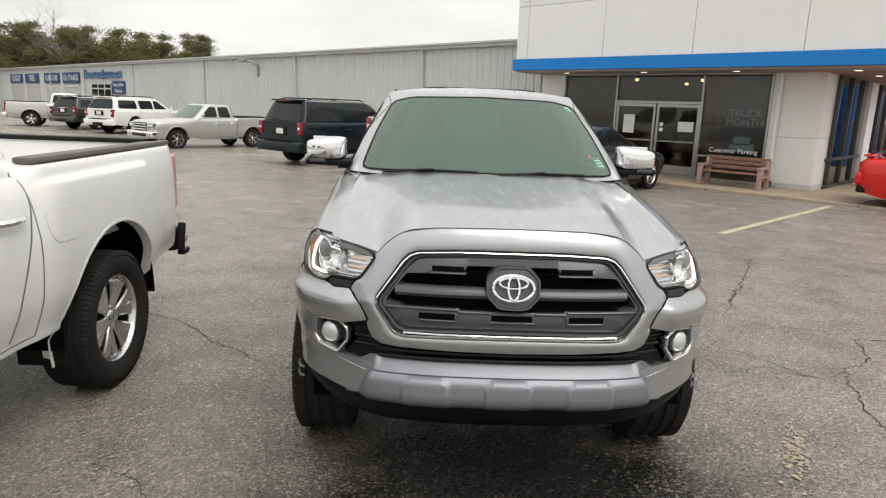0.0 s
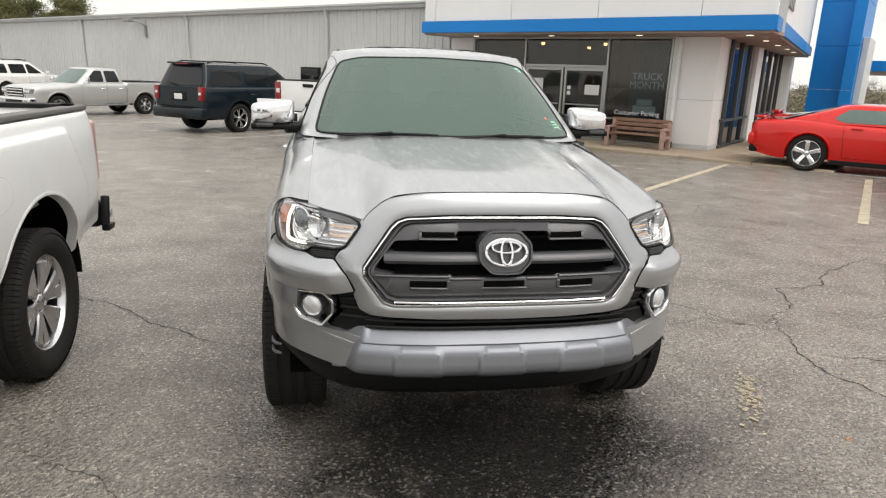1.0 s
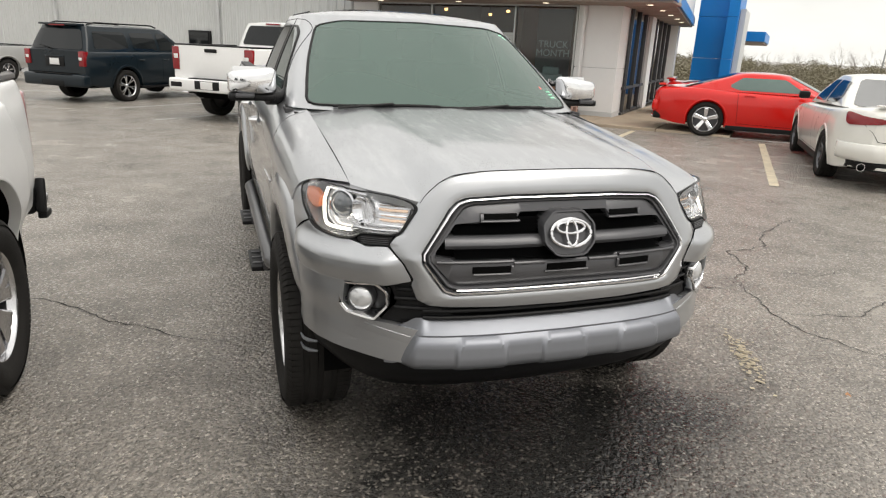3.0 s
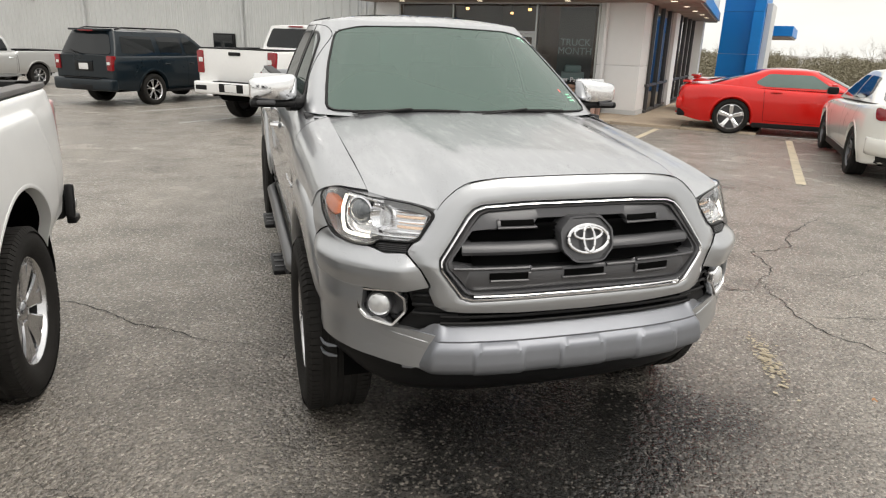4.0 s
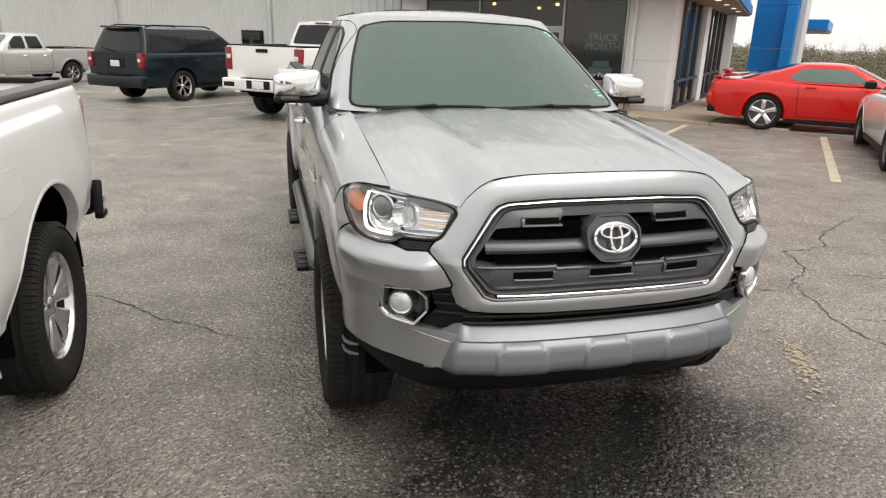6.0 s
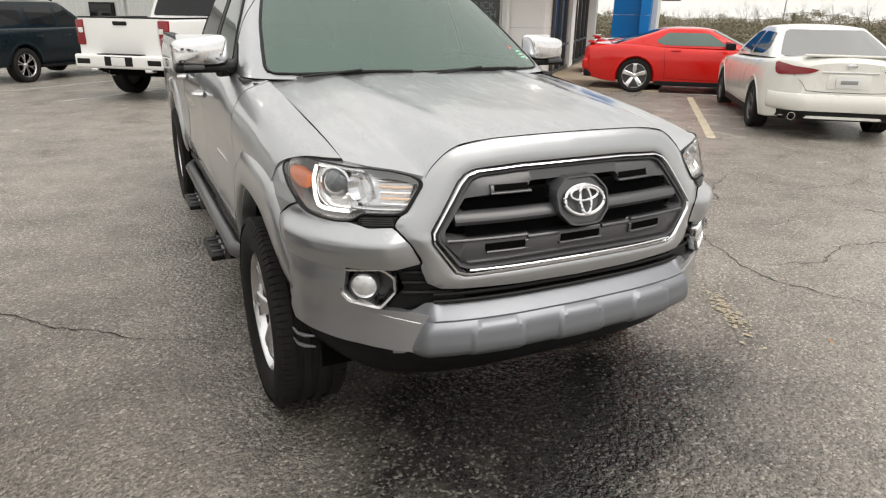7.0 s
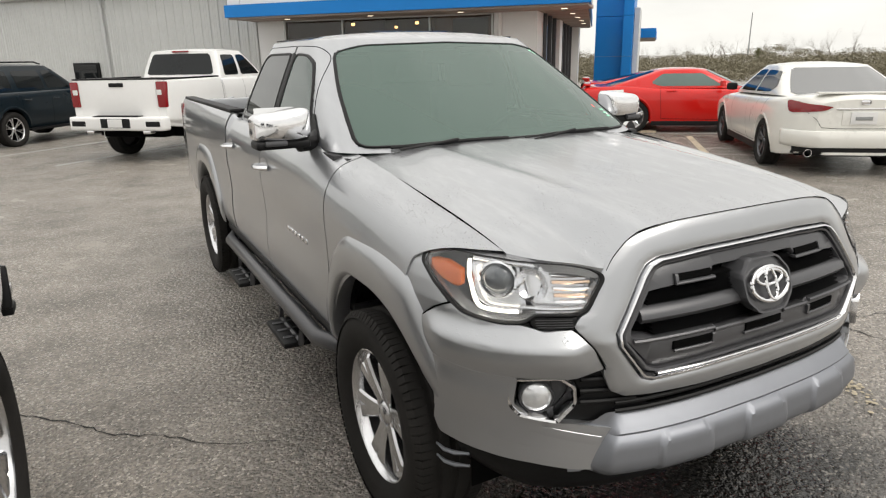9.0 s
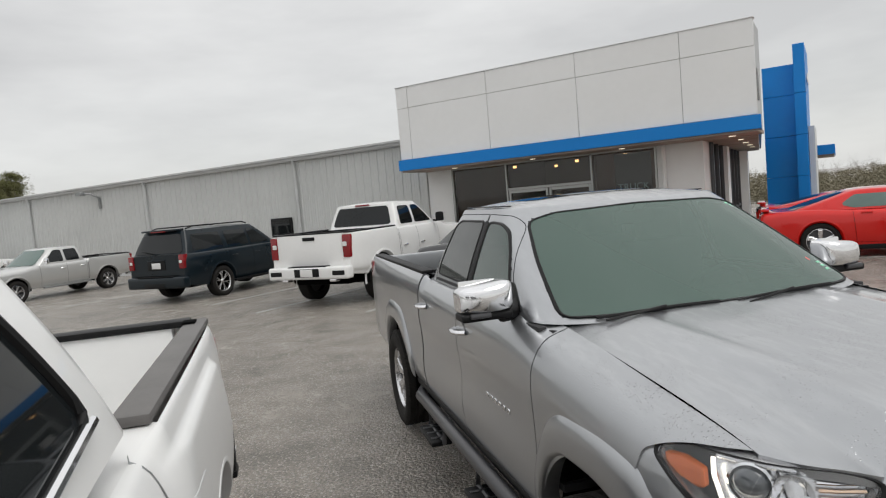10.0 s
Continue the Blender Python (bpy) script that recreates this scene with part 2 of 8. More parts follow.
def part(name, me, material, parent=None, label="", m=None):
    """Links a mesh (or a bmesh) as one object under a thing or a part."""
    if isinstance(me, bmesh.types.BMesh):
        bm, me = me, bpy.data.meshes.new(name)
        bm.to_mesh(me)
        bm.free()
        me.polygons.foreach_set("use_smooth", [True] * len(me.polygons))
        me.set_sharp_from_angle(angle=0.75)
    if material is not None and not me.materials:
        me.materials.append(material)
    ob = new(name, me)
    if parent is not None:
        ob.parent = parent
    if m is not None:
        ob.matrix_basis = m
    if label:
        ob["label"] = label
    return ob


def thing(name, label, category, group="", kind="", m=None):
    ob = new(name)
    ob.empty_display_size = 0.2
    if m is not None:
        ob.matrix_basis = m
    return tagged(ob, label, category, group, kind)


def grid_faces(n, k, keep=None, wrap=False):
    f = []
    for i in range(n - 1):
        for j in range(k if wrap else k - 1):
            j2 = (j + 1) % k
            q = (i * k + j, i * k + j2, (i + 1) * k + j2, (i + 1) * k + j)
            if keep is None or keep(i, j):
                f.append(q)
    return f


def sheet(name, P, smooth=True, keep=None, flip=False, wrap=False):
    """A mesh from an array (n, k, 3) of places."""
    n, k = P.shape[:2]
    f = grid_faces(n, k, keep, wrap)
    if flip:
        f = [q[::-1] for q in f]
    return mesh_of(name, P.reshape(-1, 3), f, smooth)


def join_meshes(name, parts, smooth=True):
    """One mesh out of (verts, faces) pieces."""
    V, F, o = [], [], 0
    for v, f in parts:
        V += [tuple(p) for p in v]
        F += [tuple(i + o for i in q) for q in f]
        o += len(v)
    return mesh_of(name, V, F, smooth)


def box_bm(sx, sy, sz, bevel=0.0, at=(0, 0, 0), segments=2, bm=None, rot=None):
    """A box of that size round a place, with rounded edges, added to bm."""
    b = bmesh.new()
    bmesh.ops.create_cube(b, size=1.0)
    bmesh.ops.scale(b, vec=(sx, sy, sz), verts=b.verts)
    if bevel > 0:
        bmesh.ops.bevel(b, geom=b.edges[:], offset=bevel, segments=segments, affect="EDGES", profile=0.6)
    if rot is not None:
        bmesh.ops.transform(b, matrix=rot, verts=b.verts)
    bmesh.ops.translate(b, vec=at, verts=b.verts)
    if bm is None:
        return b
    tmp = bpy.data.meshes.new("tmp")
    b.to_mesh(tmp)
    b.free()
    bm.from_mesh(tmp)
    bpy.data.meshes.remove(tmp)
    return bm


def lathe(name, profile, seg=48, axis="x", arc=(0, 360), smooth=True):
    """A body of revolution: profile of (radius, offset along the axis)."""
    full = abs(arc[1] - arc[0]) >= 360
    a = np.radians(np.linspace(arc[0], arc[1], seg + (0 if full else 1), endpoint=not full))
    pr = np.asarray(profile, float)
    P = np.zeros((len(pr), len(a), 3))
    ax = {"x": 0, "y": 1, "z": 2}[axis]
    o1, o2 = [i for i in range(3) if i != ax]
    P[:, :, ax] = pr[:, 1][:, None]
    P[:, :, o1] = pr[:, 0][:, None] * np.cos(a)[None]
    P[:, :, o2] = pr[:, 0][:, None] * np.sin(a)[None]
    return sheet(name, P, smooth, wrap=full)


def tube(path, radius, seg=8, closed=False, squash=1.0):
    """Verts and faces of a tube along a path of places."""
    path = np.asarray(path, float)
    n = len(path)
    rad = np.broadcast_to(np.asarray(radius, float), (n,))
    V, F = [], []
    for i in range(n):
        a = path[(i + 1) % n] if (closed or i < n - 1) else path[i]
        b = path[i - 1] if (closed or i > 0) else path[i]
        d = Vector(a - b).normalized()
        up = Vector((0, 0, 1)) if abs(d.z) < 0.9 else Vector((1, 0, 0))
        s = d.cross(up).normalized()
        u = s.cross(d).normalized()
        for k in range(seg):
            t = 2 * math.pi * k / seg
            p = Vector(path[i]) + (s * math.cos(t) + u * math.sin(t) * squash) * float(rad[i])
            V.append(tuple(p))
    m = n if closed else n - 1
    for i in range(m):
        for k in range(seg):
            F.append((i * seg + k, i * seg + (k + 1) % seg, ((i + 1) % n) * seg + (k + 1) % seg, ((i + 1) % n) * seg + k))
    if not closed:
        F.append(tuple(range(seg))[::-1])
        F.append(tuple((n - 1) * seg + k for k in range(seg)))
    return V, F


def rounded(poly, r, k=5):
    """A closed polygon of 2D points with rounded corners."""
    out, n = [], len(poly)
    for i in range(n):
        p0, p1, p2 = (Vector((*poly[j % n][:2], 0)) for j in (i - 1, i, i + 1))
        a, b = (p0 - p1), (p2 - p1)
        rr = min(r, a.length * 0.45, b.length * 0.45)
        s, e = p1 + a.normalized() * rr, p1 + b.normalized() * rr
        for j in range(k + 1):
            t = j / k
            q = s * (1 - t)**2 + p1 * 2 * t * (1 - t) + e * t * t
            out.append((q.x, q.y))
    return out


def resample(poly, n):
    p = np.asarray(list(poly) + [poly[0]], float)
    d = np.r_[0, np.cumsum(np.linalg.norm(np.diff(p, axis=0), axis=1))]
    q = np.linspace(0, d[-1], n, endpoint=False)
    return np.stack([np.interp(q, d, p[:, i]) for i in range(p.shape[1])], 1)


def patch(name, poly, to3, rings=6, thick=0.0, normal=None):
    """A filled patch of a curved surface: the 2D outline, drawn in to its middle, and mapped by to3(a, b) to places."""
    poly = np.asarray(poly, float)
    c = poly.mean(0)
    V, F, n = [], [], len(poly)
    for r in range(rings):
        s = 1 - r / rings
        for p in poly:
            q = c + (p - c) * s
            V.append(to3(q[0], q[1]))
    V.append(to3(c[0], c[1]))
    for r in range(rings - 1):
        for i in range(n):
            F.append((r * n + i, r * n + (i + 1) % n, (r + 1) * n + (i + 1) % n, (r + 1) * n + i))
    for i in range(n):
        F.append(((rings - 1) * n + i, (rings - 1) * n + (i + 1) % n, rings * n))
    ref = Vector((0, 2.4, 1.0))
    cen = sum((Vector(v) for v in V), Vector()) / len(V)
    nor = Vector()
    for q in F:
        a, b, c_ = (Vector(V[k]) for k in q[:3])
        nor += (b - a).cross(c_ - a)
    if nor.dot(cen - ref) < 0:
        F = [q[::-1] for q in F]
    if thick:
        o = len(V)
        for p in poly:
            v = Vector(to3(p[0], p[1]))
            V.append(tuple(v - Vector(normal) * thick))
        for i in range(n):
            F.append((i, o + i, o + (i + 1) % n, (i + 1) % n))
    return mesh_of(name, V, F)


# ---- vehicles: shared shapes ----
class Shell:
    """A car's lower body. y runs from the nose (0) to the tail; each curve is a list of (y, value).
    zt, ze: height at the middle and at the shoulder; xe, xw, xs: half widths at the shoulder, the widest line and the sill."""

    def __init__(self, length, zt, ze, xe, xw, zw, zs, xs, round_=0.5):
        self.L = length
        self.c = [curve_of(p) for p in (zt, ze, xe, xw, zw, zs, xs)]
        self.round = round_

    def section(self, y, k=7):
        zt, ze, xe, xw, zw, zs, xs = (float(c(np.array([y]))[0]) for c in self.c)
        d = ze - zw
        pts = [(0, zt), (xe * 0.35, zt - 0.10 * (zt - ze)), (xe * 0.7, zt - 0.42 * (zt - ze)), (xe, ze),
               (xe + (xw - xe) * 0.55, ze - d * 0.16), (xe + (xw - xe) * 0.86, ze - d * 0.45), (xw, zw),
               (xw - (xw - xs) * 0.18, zw - (zw - zs) * 0.45), (xs + 0.004, zs + 0.06), (xs - 0.01, zs + 0.01), (xs - 0.06, zs)]
        n = len(pts)
        q = np.linspace(0, n - 1, (n - 1) * k + 1)
        i = np.arange(n)
        return np.stack([pchip(i, [p[0] for p in pts], q), pchip(i, [p[1] for p in pts], q)], 1), 3 * k

    def sx(self, y, z):
        s, e = self.section(min(max(y, 0.0), self.L))
        side = s[e:]
        o = np.argsort(side[:, 1])
        return float(np.interp(z, side[o, 1], side[o, 0]))

    def top(self, y, x):
        s, e = self.section(min(max(y, 0.0), self.L))
        return float(np.interp(abs(x), s[:e + 1, 0], s[:e + 1, 1]))

    def grids(self, ys, k=7):
        S = [self.section(y, k) for y in ys]
        e = S[0][1]
        H = np.stack([s[0] for s in S])
        P = np.zeros((len(ys), H.shape[1], 3))
        P[:, :, 0], P[:, :, 1], P[:, :, 2] = H[:, :, 0], np.asarray(ys)[:, None], H[:, :, 1]
        return P, e


def mirror(V, F):
    return [(-v[0], v[1], v[2]) for v in V], [tuple(f[::-1]) for f in F]


def cut_arches(P, arches):
    """Drops the faces of a side grid inside the wheel arches and draws the rest of the rim on to the arch."""
    P = P.copy()
    n, k = P.shape[:2]
    drop = np.zeros((n, k), bool)
    for yc, zc, R in arches:
        r = np.hypot(P[:, :, 1] - yc, P[:, :, 2] - zc)
        drop |= r < R
    F = []
    for i in range(n - 1):
        for j in range(k - 1):
            if not (drop[i, j] and drop[i, j + 1] and drop[i + 1, j] and drop[i + 1, j + 1]):
                F.append((i * k + j, i * k + j + 1, (i + 1) * k + j + 1, (i + 1) * k + j))
    for yc, zc, R in arches:
        dy, dz = P[:, :, 1] - yc, P[:, :, 2] - zc
        r = np.maximum(np.hypot(dy, dz), 1e-6)
        ins = r < R
        P[:, :, 1] = np.where(ins, yc + dy / r * R, P[:, :, 1])
        P[:, :, 2] = np.where(ins, zc + dz / r * R, P[:, :, 2])
    return P, F


def compact(V, F):
    used = sorted({i for f in F for i in f})
    idx = {o: i for i, o in enumerate(used)}
    return [V[i] for i in used], [tuple(idx[i] for i in f) for f in F]


def side_line(shell, side, pts, width=0.007, out=0.0012, n=40):
    """A thin dark joint between body panels, along points (y, z) of the side."""
    p = np.asarray(pts, float)
    d = np.r_[0, np.cumsum(np.linalg.norm(np.diff(p, axis=0), axis=1))]
    q = np.linspace(0, d[-1], n)
    c = np.stack([np.interp(q, d, p[:, 0]), np.interp(q, d, p[:, 1])], 1)
    V, F = [], []
    for i in range(n):
        t = c[min(i + 1, n - 1)] - c[max(i - 1, 0)]
        t = t / max(np.linalg.norm(t), 1e-9)
        nn = np.array([-t[1], t[0]]) * width / 2
        for s in (-1, 1):
            y, z = c[i] + nn * s
            V.append((side * (shell.sx(y, z) + out), y, z))
    for i in range(n - 1):
        F.append((2 * i, 2 * i + 1, 2 * i + 3, 2 * i + 2))
    return V, F


class House:
    """A car's cabin above the shoulder: levels t from 0 (belt) to 1 (roof edge)."""

    def __init__(self, yb0, yb1, yr0, yr1, zb, zr, xb, xr, bow=0.35, p=3.0, crown=0.06, rbow=0.25, bulge=0.02, zb1=None):
        self.yb0, self.yb1, self.yr0, self.yr1, self.zb, self.zr = yb0, yb1, yr0, yr1, zb, zr
        self.xb, self.xr, self.bow, self.p, self.crown, self.rbow, self.bulge = xb, xr, bow, p, crown, rbow, bulge
        self.zb1 = zb if zb1 is None else zb1

    def yf(self, t):
        return self.yb0 + (self.yr0 - self.yb0) * t

    def ye(self, t):
        return self.yb1 + (self.yr1 - self.yb1) * t

    def xh(self, t):
        return self.xb + (self.xr - self.xb) * t + self.bulge * 4 * t * (1 - t)

    def zz(self, t, y):
        s = np.clip((y - self.yb0) / (self.yb1 - self.yb0), 0, 1)
        zb = self.zb + (self.zb1 - self.zb) * s
        return zb + (self.zr - zb) * t

    def bend(self, a):
        return 1 - (1 - np.clip(np.abs(a), 0, 1) ** self.p) ** (1 / self.p)

    def front(self, a, t, out=0.0):
        x = a * self.xh(t)
        y = self.yf(t) + self.bow * self.bend(a)
        return (x, y - out, self.zz(t, y) + out * 0.5)

    def rear(self, a, t, out=0.0):
        x = a * self.xh(t)
        y = self.ye(t) - self.rbow * self.bend(a)
        return (x, y + out, self.zz(t, y) + out * 0.3)

    def tz(self, y, z):
        s = np.clip((y - self.yb0) / (self.yb1 - self.yb0), 0, 1)
        zb = self.zb + (self.zb1 - self.zb) * s
        return (z - zb) / (self.zr - zb)

    def side(self, s, y, z, out=0.0):
        t = float(np.clip(self.tz(y, z), 0, 1.02))
        x, y0, y1 = self.xh(t), self.yf(t) + self.bow, self.ye(t) - self.rbow
        if y < y0:
            a = (y0 - y) / self.bow
            x *= max(0.0, 1 - min(a, 1) ** self.p) ** (1 / self.p)
        if y > y1:
            a = (y - y1) / self.rbow
            x *= max(0.0, 1 - min(a, 1) ** self.p) ** (1 / self.p)
        return (s * (x + out), y, z + out * 0.25)

    def outline(self, t, n=14, m=24):
        h = []
        for a in np.sin(np.linspace(0, math.pi / 2, n)):
            h.append(self.front(a, t))
        y0, y1 = self.yf(t) + self.bow, self.ye(t) - self.rbow
        for y in np.linspace(y0, y1, m)[1:-1]:
            h.append((self.xh(t), y, self.zz(t, y)))
        for a in np.sin(np.linspace(math.pi / 2, 0, n)):
            h.append(self.rear(a, t))
        return np.array(h)

    def shell_grid(self, levels=12, rings=8):
        """Walls up to the roof edge, then the crowned roof, rounded over at its edge."""
        rows = [self.outline(t) for t in np.linspace(0, 1, levels)]
        top = rows[-1]
        c = np.array([0, (self.yr0 + self.yr1) / 2, self.zr])
        for r in np.linspace(0, 1, rings + 1)[1:]:
            s = 1 - r
            ring = top.copy()
            ring[:, 0] = top[:, 0] * s
            ring[:, 1] = c[1] + (top[:, 1] - c[1]) * (s if r > 0.5 else s)
            ring[:, 2] = self.zr + self.crown * (1 - s ** 2.4)
            rows.append(ring)
        P = np.stack(rows)
        return P


def house_mesh(name, hs, holes=(), levels=12):
    P = hs.shell_grid(levels)
    n, k = P.shape[:2]
    Fh = grid_faces(n, k)
    V = [tuple(p) for p in P.reshape(-1, 3)]
    Vm, Fm = mirror(V, Fh)
    return join_meshes(name, [(V, Fh), (Vm, Fm)])


# ---- wheels ----
def tyre_mesh(R, w, rim, seg=72, tread=True):
    h = w / 2
    pr = [(rim - 0.008, -h * 0.80), (rim + 0.012, -h * 0.92), (rim + (R - rim) * 0.5, -h * 1.02), (R - 0.035, -h * 0.97), (R - 0.012, -h * 0.86), (R - 0.004, -h * 0.74)]
    g = []
    if tread:
        for c in (-0.42, 0.0, 0.42):
            g += [(R, h * (c - 0.09) - 0.003), (R - 0.009, h * (c - 0.07)), (R - 0.009, h * (c + 0.07)), (R, h * (c + 0.09) + 0.003)]
    pr2 = pr + g + [(r, -x) for r, x in pr[::-1]]
    return lathe("tyre", pr2, seg)


def tread_blocks(R, w, n=88, depth=0.007):
    """Shoulder lugs round a tyre, as one mesh."""
    ps = []
    h = w / 2
    for i in range(n):
        a0 = 2 * math.pi * (i + 0.05) / n
        a1 = 2 * math.pi * (i + 0.86) / n
        for s in (-1, 1):
            V = []
            for a in (a0, a1):
                for r, x in ((R - 0.024, h * 0.985), (R + 0.0005, h * 0.86), (R + 0.0005, h * 0.52), (R - 0.012, h * 0.52)):
                    V.append((s * x, r * math.cos(a), r * math.sin(a)))
            F = [(0, 1, 5, 4), (1, 2, 6, 5), (2, 3, 7, 6), (0, 3, 2, 1), (4, 5, 6, 7)]
            ps.append((V, F if s > 0 else [f[::-1] for f in F]))
    return join_meshes("tread_lugs", ps, smooth=False)


def spokes_mesh(n, r0, r1, face, w0, w1, twin=0.0, depth=0.05, dish=0.025, twist=0.0, twist2=0.0):
    """Wheel spokes: n of them (or n pairs), standing at x = face, the hub a little sunk."""
    ps = []
    offs = (-twin, twin) if twin else (0,)
    for i in range(n):
        for o in offs:
            V, K = [], 7
            for k in range(K):
                t = k / (K - 1)
                r = r0 + (r1 - r0) * t
                w = w0 + (w1 - w0) * t
                a = 2 * math.pi * i / n + o * (0.35 + 0.65 * t) * (1.0 if twin else 0) + twist * t * (1 if o >= 0 else -1)
                x = face - dish * (1 - t) ** 1.5 - 0.018 * max(0, (t - 0.85) / 0.15)
                for ww, xx in ((-w, x - depth), (-w, x - 0.008), (-w * 0.72, x), (w * 0.72, x), (w, x - 0.008), (w, x - depth)):
                    aa = a + math.atan2(ww, r)
                    rr = math.hypot(r, ww)
                    V.append((xx, rr * math.cos(aa), rr * math.sin(aa)))
            F = []
            for k in range(K - 1):
                for j in range(5):
                    F.append((k * 6 + j, k * 6 + j + 1, (k + 1) * 6 + j + 1, (k + 1) * 6 + j))
            F.append(tuple(range(6)))
            F.append(tuple((K - 1) * 6 + j for j in range(6))[::-1])
            ps.append((V, F))
    return join_meshes("spokes", ps, smooth=False)


WHEELS = {}


def wheel_meshes(kind, R, w, rim, style):
    if kind in WHEELS:
        return WHEELS[kind]
    h = w / 2
    face = h * 0.72
    barrel = lathe("wheel", [(rim * 0.12, -h * 0.2), (rim * 0.9, -h * 0.2), (rim * 0.93, h * 0.55), (rim * 0.93, -h * 0.8), (rim, -h * 0.85)], 48)
    lip = lathe("rim", [(rim * 0.90, face - 0.03), (rim * 0.93, face + 0.005), (rim * 0.955, face + 0.012), (rim * 0.985, face + 0.010), (rim * 1.0, face - 0.012), (rim * 0.97, -h * 0.7)], 64)
    cap = lathe("hub_cap", [(0.001, face - 0.006), (rim * 0.12, face - 0.010), (rim * 0.155, face - 0.018), (rim * 0.2, face - 0.028), (rim * 0.24, face - 0.07)], 40)
    sp = spokes_mesh(face=face, r1=rim * 0.95, **style)
    lug = join_meshes("lug_nut", [tube([(face - 0.055, rim * 0.25, 0), (face - 0.02, rim * 0.25, 0)], 0.011, 6)], False)
    WHEELS[kind] = dict(barrel=barrel, lip=lip, cap=cap, spokes=sp, lug=lug,
                        tyre=tyre_mesh(R, w, rim), lugtread=tread_blocks(R, w))
    return WHEELS[kind]


def add_wheel(car, kind, at, side, R, w, rim, style, spoke_mat, pocket_mat, turn=0.0, lip_mat=None):
    ms = wheel_meshes(kind, R, w, rim, style)
    rot = Euler((radians(turn), 0, 0 if side > 0 else math.pi)).to_matrix().to_4x4()
    b = part("wheel", ms["barrel"], pocket_mat, car, m=Matrix.Translation(at) @ rot)
    t = part("tyre", ms["tyre"], M["rubber"], b, "black rubber tyre")
    part("tread_lug", ms["lugtread"], M["rubber"], b)["kind"] = "stuff"
    r = part("rim", ms["lip"], lip_mat or spoke_mat, b)
    part("spokes", ms["spokes"], spoke_mat, b)
    part("hub_cap", ms["cap"], spoke_mat, b)
    if kind == "main" or "mid-size" in kind:
        for i in range(6):
            part("lug_nut", ms["lug"], M["chrome"], b, m=Matrix.Rotation(2 * math.pi * (i + 0.5) / 6, 4, "X"))
    return b


def wheel_well(car, yc, zc, R, x0, x1, side):
    """The dark lining round a wheel."""
    a = np.radians(np.linspace(-4, 184, 25))
    P = np.zeros((3, len(a), 3))
    for i, x in enumerate((x0, x1, x1)):
        rr = R if i < 2 else 0.02
        P[i, :, 0] = side * x
        P[i, :, 1] = yc + rr * np.cos(a)
        P[i, :, 2] = zc + rr * np.sin(a)
    part("wheel_well", sheet("wheel_well", P), M["void"], car)


def flare(car, shell, yc, zc, R, width, out, material, side, a0=-5, a1=185, name="fender_flare", n=40, body=0.0, lip=0.035):
    """A raised rim round a wheel arch, following the side."""
    prof = [(R - lip, -0.05), (R - 0.004, 0.0), (R, out * 0.85), (R + width * 0.12, out), (R + width * 0.55, out * 0.92), (R + width * 0.92, out * 0.55), (R + width, -0.004)]
    aa = np.radians(np.linspace(a0, a1, n))
    P = np.zeros((n, len(prof), 3))
    for i, a in enumerate(aa):
        for j, (r, o) in enumerate(prof):
            y, z = yc + r * math.cos(a), zc + r * math.sin(a)
            base = shell.sx(min(max(y, 0.02), shell.L - 0.02), max(z, 0.0))
            P[i, j] = (side * (base + o + body), y, z)
    return part(name, sheet(name, P), material, car)


def build_body(car, shell, arches, material, ystep=0.03, hood=(0, 0), open_=(), name="body", caps=True, k=7):
    """The lower body's sides, front and back ends, and tops outside the ranges in open_ (y0, y1)."""
    ys = np.arange(0, shell.L + 1e-6, ystep)
    ys = np.unique(np.r_[ys, shell.L, [y for o in open_ for y in o]])
    P, e = shell.grids(ys, k)
    side, F = cut_arches(P[:, e:], arches)
    V = [tuple(p) for p in side.reshape(-1, 3)]
    V, F = compact(V, [f[::-1] for f in F])
    part("body_side", mesh_of("body_side", V, F), material, car)
    part("body_side", mesh_of("body_side", *mirror(V, F)), material, car)
    kk = e + 1
    runs, y0 = [], 0.0
    for o in list(open_) + [(shell.L, shell.L)]:
        if o[0] - y0 > 0.01:
            runs.append((y0, o[0]))
        y0 = o[1]
    for a, b in runs:
        Ft = [(i * kk + j, i * kk + j + 1, (i + 1) * kk + j + 1, (i + 1) * kk + j) for i in range(len(ys) - 1) for j in range(e) if ys[i] >= a - 1e-6 and ys[i + 1] <= b + 1e-6]
        Vt, Ft = compact([tuple(p) for p in P[:, :e + 1].reshape(-1, 3)], [f[::-1] for f in Ft])
        part("hood" if a < 0.1 else "deck", join_meshes("hood", [(Vt, Ft), mirror(Vt, Ft)]), material, car)
    for i, nm in ((0, "front_panel"), (-1, "rear_panel")):
        s = P[i]
        m = len(s)
        Vc = [tuple(p) for p in s] + [(0, s[j][1], s[j][2]) for j in range(m)]
        Fc = [(j, j + 1, m + j + 1, m + j) for j in range(m - 1)]
        part(nm, join_meshes(nm, [(Vc, Fc), mirror(Vc, Fc)]), material, car)


def glass_patch(car, name, poly, to3, material, r=0.05, parent=None, n=48, rings=5):
    p = resample(rounded(poly, r), n)
    return part(name, patch(name, p, to3, rings), material, parent or car)


# ---- the place: ground, lines, buildings ----
def gz(y):
    """The lot falls gently towards the buildings."""
    return -0.0115 * min(max(0.0, y - 6.0), 14.0) - 0.012 * min(max(0.0, y - 20.0), 12.0)


